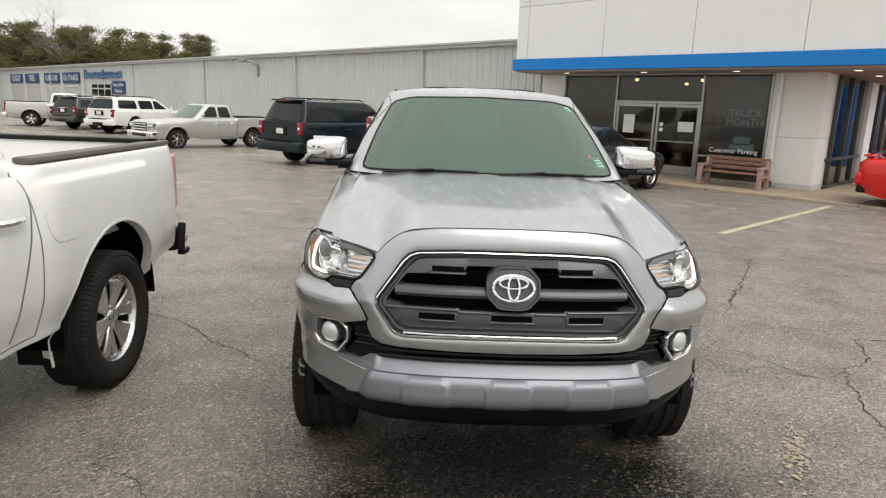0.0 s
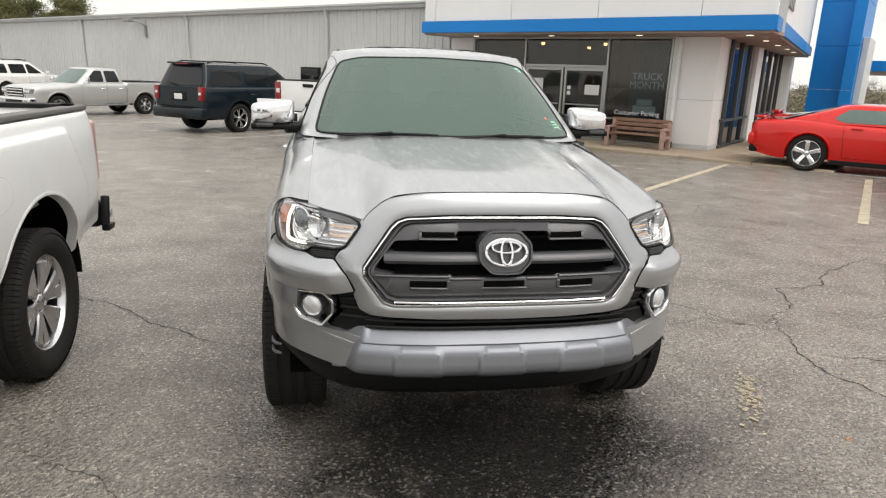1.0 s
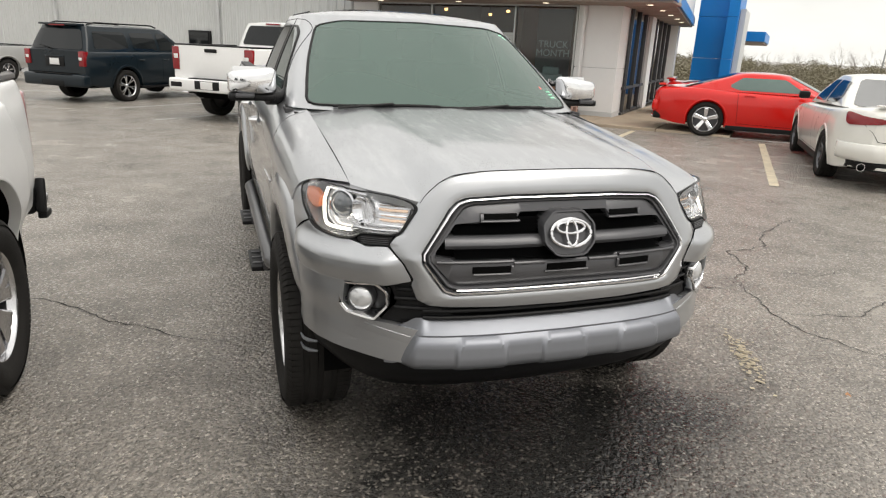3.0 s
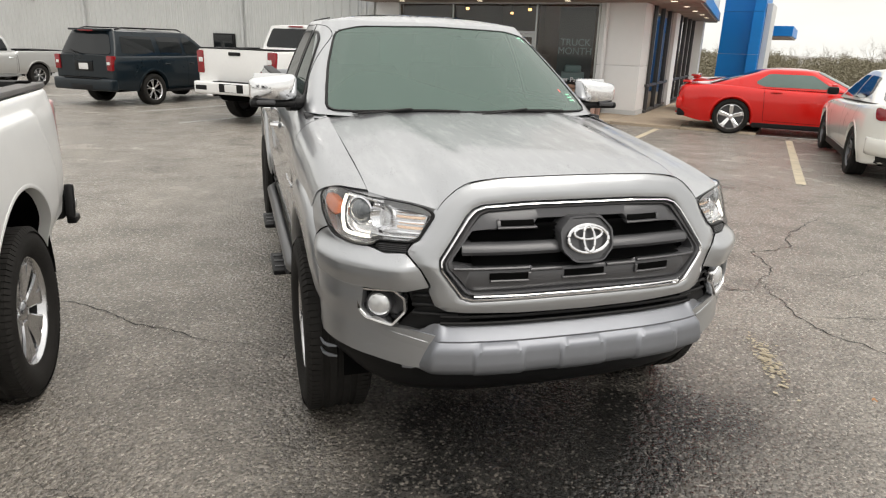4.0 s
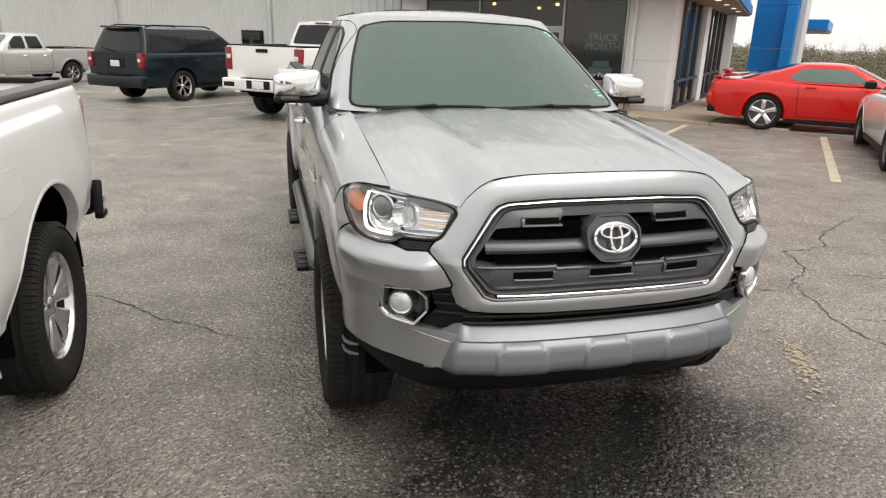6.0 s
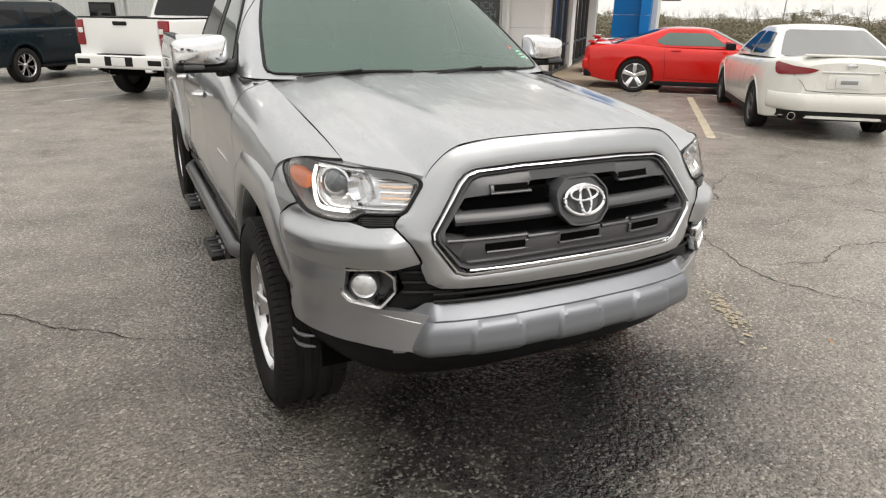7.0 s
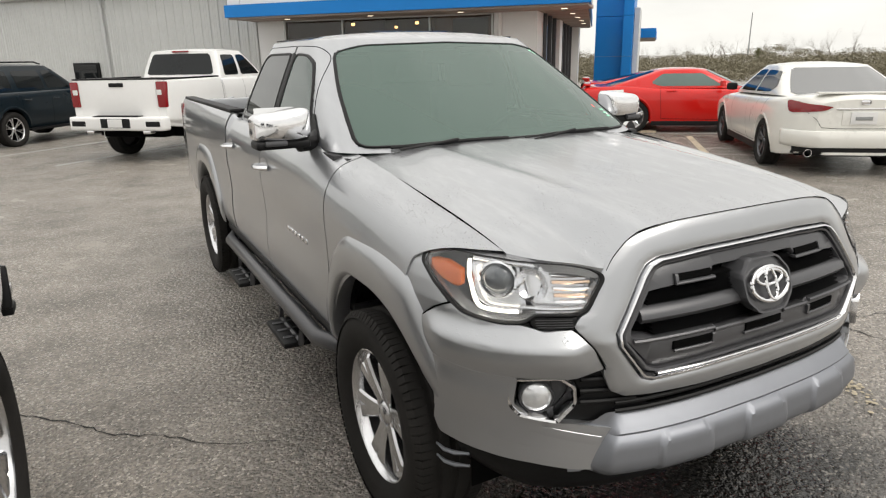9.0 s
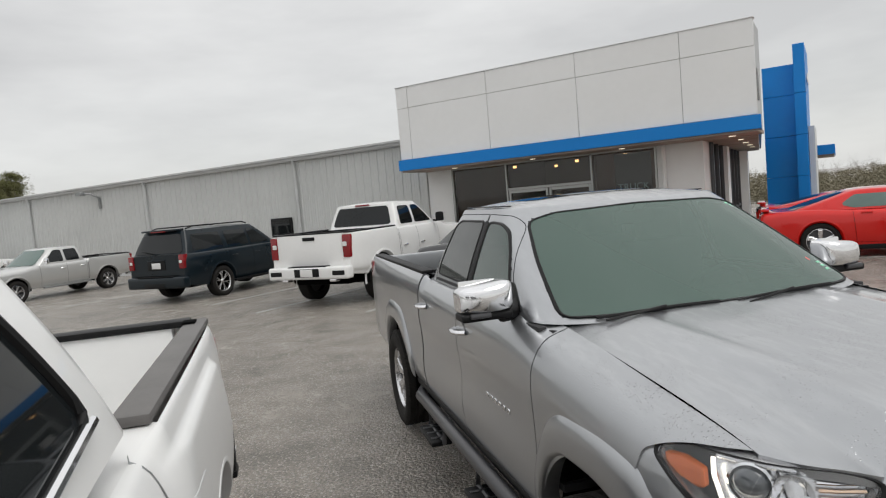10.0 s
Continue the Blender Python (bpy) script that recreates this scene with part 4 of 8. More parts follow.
bbox("mullion", -9.0, -7.39, GV - 0.06, GV + 0.06, 0.55, 0.60, M["alu"], show)
for u0, u1, z0, z1 in ((-13.25, -11.55, ZG + 0.2, 2.59), (-11.49, -9.06, 1.94, 2.59), (-9.0, -7.39, 0.61, 2.59), (-9.0, -7.39, ZG + 0.2, 0.54)):
    pane("pane", (u0, GV, z0), (u1, GV, z1), M["storeglass"], show)
for u0, u1 in ((-11.49, -10.29), (-10.27, -9.06)):
    d = bbox("door", u0 + 0.01, u0 + 0.075, GV - 0.035, GV + 0.03, ZG + 0.2, 1.855, M["alu"], show, label="aluminium framed glass entrance door")
    bbox("door_stile", u1 - 0.075, u1 - 0.01, GV - 0.035, GV + 0.03, ZG + 0.2, 1.855, M["alu"], d)
    bbox("door_rail", u0 + 0.077, u1 - 0.077, GV - 0.035, GV + 0.03, 1.775, 1.855, M["alu"], d)
    bbox("door_rail", u0 + 0.077, u1 - 0.077, GV - 0.035, GV + 0.03, ZG + 0.2, ZG + 0.42, M["alu"], d)
    pane("pane", (u0 + 0.078, GV, ZG + 0.43), (u1 - 0.078, GV, 1.774), M["storeglass"], d)
    bbox("push_bar", u0 + 0.08, u1 - 0.08, GV - 0.075, GV - 0.045, 0.86, 0.90, M["alu"], d)
part("notice", box_bm(0.34, 0.004, 0.5, 0, (-11.08, GV - 0.02, 1.3)), M["plate"], show, "white paper notice on the door")
part("notice", box_bm(0.10, 0.004, 0.10, 0, (-10.1, GV - 0.02, 1.32)), M["plate"], show)
part("notice", box_bm(0.10, 0.004, 0.10, 0, (-10.1, GV - 0.02, 1.18)), M["plate"], show)
part("notice", box_bm(0.42, 0.004, 0.26, 0, (-9.42, GV - 0.02, 1.28)), M["plate"], show)
# side glazing under the canopy
for q in np.arange(2.3, 11.5, 1.25):
    sbox("mullion", -1.26, -1.14, q - 0.04, q + 0.04, ZG + 0.13, 2.63, M["alloydark"], show, at=SIDE_WALL)
sbox("mullion", -1.25, -1.15, 2.1, 11.4, 0.62, 0.69, M["alloydark"], show, at=SIDE_WALL)
sbox("mullion", -1.25, -1.15, 2.1, 11.4, ZG + 0.13, ZG + 0.2, M["alloydark"], show, at=SIDE_WALL)
part("pane", mesh_of("pane", [(-1.20, 2.1, ZG + 0.2), (-1.20, 11.4, ZG + 0.2), (-1.20, 11.4, 2.62), (-1.20, 2.1, 2.62)], [(0, 1, 2, 3)], False), M["storeglass"], show, "", SIDE_WALL)
sbox("column", -1.6, -0.9, 11.5, 12.1, ZG, 2.63, M["panel"], show, at=SIDE_WALL)
sbox("column", -1.5, -1.10, 5.60, 6.45, ZG, 2.63, M["panel"], show, at=SIDE_WALL)
# the room behind the glass
bbox("inner_floor", -13.4, -6.26, VW + 0.15, 30.0, ZG + 0.02, ZG + 0.10, M["shopfloor"], show)
bbox("inner_wall", -13.6, -13.4, VW + 0.26, 30.0, ZG, 3.5, M["shopwall"], show)
bbox("inner_wall", -13.4, -6.75, 28.3, 28.5, ZG, 3.5, M["shopwall"], show)
bbox("inner_wall", -9.6, -9.4, 19.5, 28.3, ZG, 3.3, M["shopwall"], show)
bbox("inner_wall", -13.39, -9.6, 25.5, 25.7, ZG, 3.3, M["shopwall"], show)
bbox("inner_ceiling", -13.4, -7.3, VW + 0.2, 30.0, 3.25, 3.34, M["shopwall"], show)
bbox("inner_lintel", -13.4, -6.31, VW + 0.12, VW + 0.2, 2.66, 3.5, M["shopwall"], show)
for u, v in ((-12.6, 20.9), (-10.6, 21.3), (-8.9, 20.8), (-7.4, 21.2), (-12.2, 23.6), (-10.2, 23.9), (-8.3, 23.5), (-7.0, 24.2), (-9.0, 26.5)):
    cl = part("ceiling_lamp", lathe("ceiling_lamp", [(0.001, 2.60), (0.04, 2.603), (0.055, 2.612), (0.058, 2.68)], 18, "z"), M["downlight"], show, m=pose(u, v, 0))
    part("lamp_stem", lathe("lamp_stem", [(0.012, 2.68), (0.012, 3.25)], 6, "z"), M["black"], cl)
for u, v in ((-12.8, 17.25), (-10.4, 17.25), (-8.0, 17.25), (-5.5, 17.4), (-5.55, 19.4), (-5.65, 21.4), (-5.75, 23.4), (-5.9, 25.4)):
    part("soffit_lamp", lathe("soffit_lamp", [(0.001, 2.627), (0.06, 2.628), (0.075, 2.633), (0.08, 2.641)], 16, "z"), M["soffitlight"], show, m=pose(u, v, 0))
# poster and lettering in the window
pst = thing("window_poster", "dark hanging poster with pale lettering and a truck behind the glass", "poster", m=BM @ pose(-8.02, GV + 0.25, 1.45))
part("sheet", box_bm(0.95, 0.012, 2.0, 0.002, (0, 0, 0.1)), M["poster"], pst)
part("lettering", text_mesh("TRUCK", 0.25), M["posterink"], pst, m=pose(0, -0.014, 0.22, 90, 0, 0))
part("lettering", text_mesh("MONTH", 0.25), M["posterink"], pst, m=pose(0, -0.014, 0.0, 90, 0, 0))
bmt = box_bm(0.62, 0.01, 0.22, 0.03, (0, -0.012, -0.62))
box_bm(0.44, 0.01, 0.2, 0.05, (0, -0.012, -0.44), bm=bmt)
part("truck_picture", bmt, M["posterink"], pst)
cp = tagged(part("window_lettering", text_mesh("Customer Parking", 0.165), M["signwhite"]), "white Customer Parking lettering on the window", "sign")
cp.matrix_basis = BM @ pose(-8.12, GV - 0.014, 0.74, 90, 0, 0)
# pavement
pav = thing("pavement", "tan concrete walk with a kerb along the showroom", "pavement", kind="structure", m=BM)
for i in range(7):
    u0 = U0 + 0.1 + i * 1.55
    bbox("slab", u0 + 0.005, u0 + 1.54, 16.05, VW + 0.02, ZG - 0.1, ZG + 0.13, M["concrete"], pav, 0.012)
for i in range(9):
    v0 = VW + 0.03 + i * 1.55
    bbox("slab", -6.2, -3.6, v0 + 0.005, v0 + 1.54, ZG - 0.1, ZG + 0.13, M["concrete"], pav, 0.012)
# bench
bn = thing("bench", "weathered reddish slatted bench with cast concrete ends", "bench", m=BM @ pose(-7.68, 17.0, ZG + 0.13) @ Matrix.Diagonal((1, 1, 0.79, 1)))
for u in (-0.70, 0.70):
    bmb = box_bm(0.10, 0.12, 0.62, 0.02, (u, -0.24, 0.31))
    box_bm(0.10, 0.13, 0.84, 0.02, (u, 0.22, 0.42), bm=bmb, rot=None)
    box_bm(0.10, 0.5, 0.09, 0.02, (u, -0.02, 0.36), bm=bmb)
    box_bm(0.11, 0.56, 0.07, 0.02, (u, -0.04, 0.60), bm=bmb)
    part("end_frame", bmb, M["benchend"], bn, "pinkish cast concrete end")
for y in (-0.20, -0.08, 0.04):
    part("slat", box_bm(1.34, 0.10, 0.045, 0.012, (0, y, 0.425)), M["bench"], bn)
for z in (0.56, 0.70, 0.83):
    part("slat", box_bm(1.5 if z > 0.8 else 1.34, 0.045, 0.11, 0.012, (0, 0.14 + (z - 0.5) * 0.12, z)), M["bench"], bn)
# blue tower, and the canopy beyond it
tow = thing("sign_tower", "tall blue panelled entrance tower beside the showroom", "tower", kind="structure", m=BM)
for z0, z1 in ((ZG, 1.5), (1.51, 3.0), (3.01, 4.5), (4.51, 5.62)):
    bbox("panel", -5.77, -4.71, 28.7, 31.0, z0, z1, M["blue"], tow, 0.006)
for z0, z1 in ((ZG, 1.5), (1.51, 3.0), (3.01, 4.5), (4.51, 6.25)):
    bbox("panel", -4.70, -4.33, 28.2, 31.2, z0, z1, M["blue"], tow, 0.006)
bbox("fin", -4.32, -4.12, 28.7, 31.0, ZG, 3.3, M["trimmetal"], tow)
part("emblem", box_bm(0.06, 0.95, 0.36, 0.05, (-4.30, 29.6, 5.1)), M["chrome"], tow)
# letters on the side of the parapet, seen almost edge on
for i in range(7):
    sbox("raised_letter", 0.012, 0.06, 0.5 + i * 0.42, 0.78 + i * 0.42, 3.35, 3.95 if i % 2 else 4.05, M["steelgrey"], show, 0.015)
cn2 = thing("side_canopy", "blue edged entrance canopy beyond the tower", "canopy", kind="structure", m=BM)
bbox("canopy_band", -5.15, -3.52, 33.8, 40.0, 2.30, 2.71, M["blue"], cn2)
bbox("soffit", -5.1, -3.57, 33.85, 39.9, 2.23, 2.30, M["soffit"], cn2)
bbox("post", -5.1, -4.85, 38.5, 39.0, ZG - 0.2, 2.23, M["panel"], cn2)

# cracks, a pale stain and a leaf on the asphalt
rc = random.Random(31)


def crack(pts, w, jitter=0.02, n=None):
    p = np.asarray(pts, float)
    d = np.r_[0, np.cumsum(np.linalg.norm(np.diff(p, axis=0), axis=1))]
    n = n or max(6, int(d[-1] / 0.035))
    q = np.linspace(0, d[-1], n)
    c = np.stack([np.interp(q, d, p[:, 0]), np.interp(q, d, p[:, 1])], 1)
    off = 0.0
    V, F = [], []
    for i in range(n):
        t = c[min(i + 1, n - 1)] - c[max(i - 1, 0)]
        t = t / max(np.linalg.norm(t), 1e-9)
        nn = np.array([-t[1], t[0]])
        off = off * 0.75 + rc.uniform(-jitter, jitter)
        ww = w * rc.uniform(0.35, 1.3) * min(1.0, 4 * i / n + 0.2, 4 * (n - 1 - i) / n + 0.2)
        for s_ in (-0.5, 0.5):
            a = c[i] + nn * (off + ww * s_)
            V.append((a[0], a[1], gz(a[1]) + 0.003))
    for i in range(n - 1):
        F.append((2 * i, 2 * i + 1, 2 * i + 3, 2 * i + 2))
    return V, F


CR = [([(-3.3, 7.3), (-2.39, 6.55), (-2.04, 6.30), (-1.75, 6.0), (-1.35, 5.7), (-1.05, 5.57), (-0.92, 5.46)], 0.015),
      ([(-5.5, 9.9), (-3.49, 10.3), (-2.6, 9.5), (-1.93, 8.7)], 0.010),
      ([(4.6, 7.3), (3.69, 6.79), (3.3, 6.42), (2.9, 6.35), (2.68, 5.95), (2.25, 5.62)], 0.018), ([(2.41, 5.72), (2.27, 5.42), (2.2, 5.2), (2.17, 4.9), (2.35, 4.4)], 0.016),
      ([(3.15, 9.6), (3.42, 9.17), (2.9, 8.2), (2.5, 7.55), (2.13, 6.86)], 0.018), ([(3.42, 9.17), (3.9, 9.4), (4.4, 10.1)], 0.012), ([(2.9, 8.2), (3.4, 7.9), (3.9, 8.1)], 0.010),
      ([(3.69, 6.79), (4.1, 6.4), (4.9, 6.3), (5.6, 6.5)], 0.012), ([(2.9, 6.35), (2.7, 6.6), (2.2, 6.7)], 0.010), ([(2.25, 5.62), (1.9, 5.75), (1.6, 5.7)], 0.009),
      ([(2.2, 5.2), (2.7, 5.0), (3.2, 5.2), (3.8, 5.0)], 0.012), ([(2.68, 5.95), (3.1, 5.7), (3.6, 5.8)], 0.010), ([(-1.9, 4.6), (-1.4, 4.2), (-1.2, 3.7)], 0.006), ([(-3.0, 11.5), (-1.0, 11.9), (1.4, 12.4)], 0.010)]
for _ in range(34):
    # fine branching cracks where the surface is old
    a, b = rc.uniform(2.2, 6.6), rc.uniform(3.2, 9.5)
    th, pl_ = rc.uniform(0, 6.28), [(a, b)]
    for _k in range(rc.randint(3, 6)):
        th += rc.uniform(-0.9, 0.9)
        a, b = a + 0.22 * math.cos(th), b + 0.22 * math.sin(th)
        pl_.append((a, b))
    CR.append((pl_, rc.uniform(0.006, 0.011)))
for pts, w in CR:
    w *= 0.62
    tagged(part("crack", join_meshes("crack", [crack(pts, w)]), M["crack"]), "dark crack running through the asphalt", "crack", "asphalt cracks", "structure")
M["stain"] = mat("pale_grit", (0.48, 0.41, 0.29), rough=0.8, color2=(0.28, 0.24, 0.18), scale=30)
vs, fs = [], []
for i in range(210):
    t = rc.gauss(0, 1)
    c = (1.53 + rc.gauss(0, 0.035) + 0.07 * t, 4.72 + 0.13 * t)
    k = rc.randint(4, 7)
    r0 = rc.uniform(0.003, 0.013)
    o = len(vs)
    for q in range(k):
        a = 6.283 * q / k
        vs.append((c[0] + r0 * rc.uniform(0.6, 1.3) * math.cos(a), c[1] + r0 * rc.uniform(0.6, 1.3) * math.sin(a), 0.0035 + i * 0.00004))
    fs.append(tuple(range(o, o + k)))
tagged(part("grit_stain", mesh_of("grit_stain", vs, fs, False), M["stain"]), "pale scattered grit on the asphalt", "stain", kind="stuff")
M["leaf"] = mat("dead_leaf", (0.42, 0.20, 0.08), rough=0.8, var=0.3, scale=30)
lf = [(0, 0, 0.006), (0.018, 0.012, 0.016), (0.05, 0.0, 0.012), (0.02, -0.016, 0.010), (0.02, 0.0, 0.004)]
tagged(part("dead_leaf", mesh_of("dead_leaf", lf, [(0, 1, 4), (1, 2, 4), (2, 3, 4), (3, 0, 4)]), M["leaf"], m=pose(1.70, 4.23, -0.008, 0, 0, 40)), "small brown dead leaf lying on the asphalt", "leaf")


# ---- vehicles ----
ST_TWIN5 = dict(n=5, r0=0.06, w0=0.028, w1=0.020, twin=0.26)
ST_TWIN6 = dict(n=6, r0=0.05, w0=0.016, w1=0.013, twin=0.17)
ST_FIVE = dict(n=5, r0=0.05, w0=0.035, w1=0.045)


def pickup(name, label, material, m, L=5.8, W=1.02, H=1.87, belt=1.25, wb=3.65, fo=0.96, R=0.40, hood_z=1.2, cab=(1.75, 3.75), style=ST_TWIN5, rail=1.32, detail="front", group="parked vehicles", roof_w=0.72, cls=Shell, arch=None, belt1=None, hub=0.15, xb=0.10, rear_win=None, rear_y=(0.02, 0.16), lift=0.0):
    """A full-size crew cab truck; y runs from nose to tail."""
    car = thing(name, label, "pickup truck", group, m=m)
    rw = fo + wb
    sh = cls(L,
               zt=[(0, hood_z - 0.10), (0.12, hood_z - 0.02), (1.2, hood_z + 0.05), (cab[0], belt + 0.02), (cab[1], belt + 0.02), (cab[1] + 0.1, rail), (L, rail)],
               ze=[(0, hood_z - 0.16), (0.12, hood_z - 0.09), (1.2, hood_z - 0.03), (cab[0], belt), (cab[1], belt), (cab[1] + 0.1, rail - 0.01), (L, rail - 0.01)],
               xe=[(0, W - 0.22), (0.12, W - 0.15), (0.6, W - 0.11), (cab[0], W - 0.09), (cab[1], W - 0.09), (cab[1] + 0.1, W - 0.05), (L - 0.1, W - 0.06), (L, W - 0.09)],
               xw=[(0, W - 0.16), (0.06, W - 0.08), (0.3, W - 0.02), (0.8, W), (L - 0.5, W), (L - 0.08, W - 0.02), (L, W - 0.05)],
               zw=[(0, 0.85), (L, 0.9)], zs=[(0, 0.42 + lift), (0.5, 0.42 + lift), (1.5, 0.45 + lift), (L - 0.9, 0.46 + lift), (L, 0.55 + lift)],
               xs=[(0, W - 0.2), (0.4, W - 0.07), (L, W - 0.07)])
    AR_ = arch or R + 0.10
    arches = [(fo, R + 0.02, AR_), (rw + (0.05 if arch else 0), R + 0.02, AR_)]
    bed0 = cab[1] + 0.12
    build_body(car, sh, arches, material, 0.04, open_=[(bed0, L - 0.06)], k=5)
    hs = House(cab[0] - 0.1, cab[1] + rear_y[0], cab[0] + 0.62, cab[1] - rear_y[1], belt - 0.01, H - 0.05, W - xb, roof_w, zb1=belt1, bow=0.38, rbow=0.10, p=3.2, crown=0.05)
    part("cab", house_mesh("cab", hs), material, car)
    z0, z1 = belt + 0.06, H - 0.13
    ym = (cab[0] + cab[1]) / 2 + 0.16
    for s in (-1, 1):
        to3 = lambda y, z, s=s: hs.side(s, y, z, 0.006)
        glass_patch(car, "side_window", [(cab[0] + 0.32, z0), (ym - 0.05, z0), (ym - 0.05, z1), (cab[0] + 0.82, z1)], to3, M["darkglass"], 0.06)
        rwin = rear_win or [(ym + 0.05, z0), (cab[1] - 0.22, z0), (cab[1] - 0.30, z1), (ym + 0.05, z1)]
        glass_patch(car, "side_window", rwin, to3, M["darkglass"], 0.06)
        if rear_win:
            q = resample(rounded(rwin, 0.06), 60)
            part("window_seal", join_meshes("window_seal", [tube([hs.side(s, y, z, 0.008) for y, z in q], 0.013, 8, closed=True)]), M["black"], car)
            part("belt_moulding", join_meshes("belt_moulding", [tube([hs.side(s, y, z, 0.014) for y, z in (rwin[0], ((rwin[0][0] + rwin[1][0]) / 2, (rwin[0][1] + rwin[1][1]) / 2), rwin[1])], 0.012, 8)]), M["chrome"], car)
        ln = [side_line(sh, s, [(y, belt - 0.03), (y, 0.5)]) for y in (cab[0] + 0.12, ym, cab[1] - 0.02)]
        ln.append(side_line(sh, s, [(bed0 - 0.08, rail - 0.04), (bed0 - 0.08, 0.52)], 0.014) if detail != "bed" else
                  side_line(sh, s, [(3.49, rail - 0.03), (3.512, 1.18), (3.50, 1.09), (3.475, 1.01), (3.42, 0.84), (3.37, 0.69), (3.34, 0.52)], 0.010))
        ln.append(side_line(sh, s, [(cab[0] + 0.12, 0.5), (cab[1] - 0.02, 0.5)]))
        part("panel_gap", join_meshes("panel_gap", ln), M["void"] if detail != "bed" else M["steelgrey"], car)
        for y in (ym - 0.16, cab[1] - 0.2):
            v = tube([(s * (sh.sx(y, 1.06) + 0.012), y - 0.09, 1.06), (s * (sh.sx(y, 1.06) + 0.035), y - 0.05, 1.06), (s * (sh.sx(y, 1.06) + 0.035), y + 0.05, 1.06), (s * (sh.sx(y, 1.06) + 0.012), y + 0.09, 1.06)], 0.016, 6)
            part("door_handle", join_meshes("door_handle", [v]), M["chrome"], car)
        bmm = box_bm(0.20, 0.10, 0.22, 0.045, (s * (W + 0.13), cab[0] + 0.28, belt + 0.13))
        box_bm(0.12, 0.05, 0.05, 0.012, (s * (W + 0.01), cab[0] + 0.3, belt + 0.04), bm=bmm)
        part("side_mirror", bmm, M["chrome"] if detail == "front" else M["black"], car)
        if detail != "bed":
            part("running_board", box_bm(0.13, cab[1] - cab[0] - 0.1, 0.06, 0.025, (s * (W - 0.0), (cab[0] + cab[1]) / 2 + 0.1, 0.43 + lift)), M["steelgrey"], car)
        for y in (fo, rw):
            wheel_well(car, y + (0.05 if arch and y > 2 else 0), R + 0.02, AR_ + 0.01, W - 0.03, W - 0.42, s)
            if not arch:
                flare(car, sh, y, R + 0.02, R + 0.10, 0.05, 0.018, material, s, -8, 188)
            else:
                flare(car, sh, y + (0.05 if y > 2 else 0), R + 0.02, AR_ - 0.002, 0.016, 0.003, material, s, -14, 194, lip=0.006)
            add_wheel(car, label, (s * (W - hub), y, R), s, R, 0.27, R * 0.66, style, M["alloy"], M["alloydark"], turn=17 * y)
    glass_patch(car, "windshield", [(-0.88, 0.05), (0.88, 0.05), (0.86, 0.93), (-0.86, 0.93)], lambda a, t: hs.front(a, t, 0.012), M["glasslight"], 0.05)
    glass_patch(car, "rear_window", [(-0.86, 0.16), (0.86, 0.16), (0.84, 0.90), (-0.84, 0.90)], lambda a, t: hs.rear(a, t, 0.012), M["darkglass"], 0.06)
    part("brake_lamp", box_bm(0.38, 0.03, 0.035, 0.01, (0, cab[1] - 0.13, H - 0.06)), M["redlens"], car)
    # bed
    bw = W - 0.16
    y0, y1 = bed0, L - 0.06
    bm = bmesh.new()
    box_bm(2 * bw, y1 - y0, 0.03, 0, (0, (y0 + y1) / 2, 0.80), bm=bm)
    for s in (-1, 1):
        box_bm(0.04, y1 - y0, rail - 0.8, 0.01, (s * bw, (y0 + y1) / 2, (rail + 0.8) / 2 - 0.01), bm=bm)
    box_bm(2 * bw, 0.04, rail - 0.8, 0.01, (0, y0 + 0.02, (rail + 0.8) / 2 - 0.01), bm=bm)
    part("bed_liner", bm, M["black"] if detail != "bed" else material, car)
    for s in (-1, 1):
        part("bed_rail_cap", box_bm(0.13 if detail != "bed" else 0.095, y1 - y0 + 0.06, 0.03, 0.012, (s * (W - (0.115 if detail != "bed" else 0.105)), (y0 + y1) / 2, rail + 0.008)), M["black"] if detail != "bed" else M["railcap"], car)
    # tail
    tg = part("tailgate", box_bm(2 * W - 0.42, 0.09, rail - 0.70, 0.02, (0, L - 0.035, (rail + 0.72) / 2)), material, car, "painted tailgate")
    part("tailgate_handle", box_bm(0.30, 0.02, 0.07, 0.02, (0, L + 0.012, rail - 0.09)), M["black"], tg)
    part("tailgate_cap", box_bm(2 * W - (0.42 if detail != "bed" else 0.27), 0.11, 0.03, 0.01, (0, L - 0.04, rail + 0.012)), M["black"], tg)
    for s in (-1, 1):
        bml = box_bm(0.17, 0.13, 0.46, 0.03, (s * (W - 0.115), L - 0.04, rail - 0.26)) if detail != "bed" else box_bm(0.12, 0.085, 0.37, 0.025, (s * (W - 0.098), L - 0.012, rail - 0.255), 3)
        tl = part("tail_light", bml, M["redlens"] if detail != "bed" else M["pinklens"], car)
        part("reverse_lamp", box_bm(0.10, 0.012, 0.09, 0.01, (s * (W - 0.14), L + 0.03, rail - 0.22)), M["plate"], tl)
    bmr = box_bm(2 * W - 0.06, 0.24, 0.25, 0.05, (0, L + 0.06, 0.60 + lift), 3) if detail != "bed" else box_bm(2 * W - 0.12, 0.12, 0.17, 0.04, (0, L + 0.06, 0.60), 3)
    bp = part("rear_bumper", bmr, M["chrome"] if detail == "front" else (M["black"] if detail == "bed" else material), car)
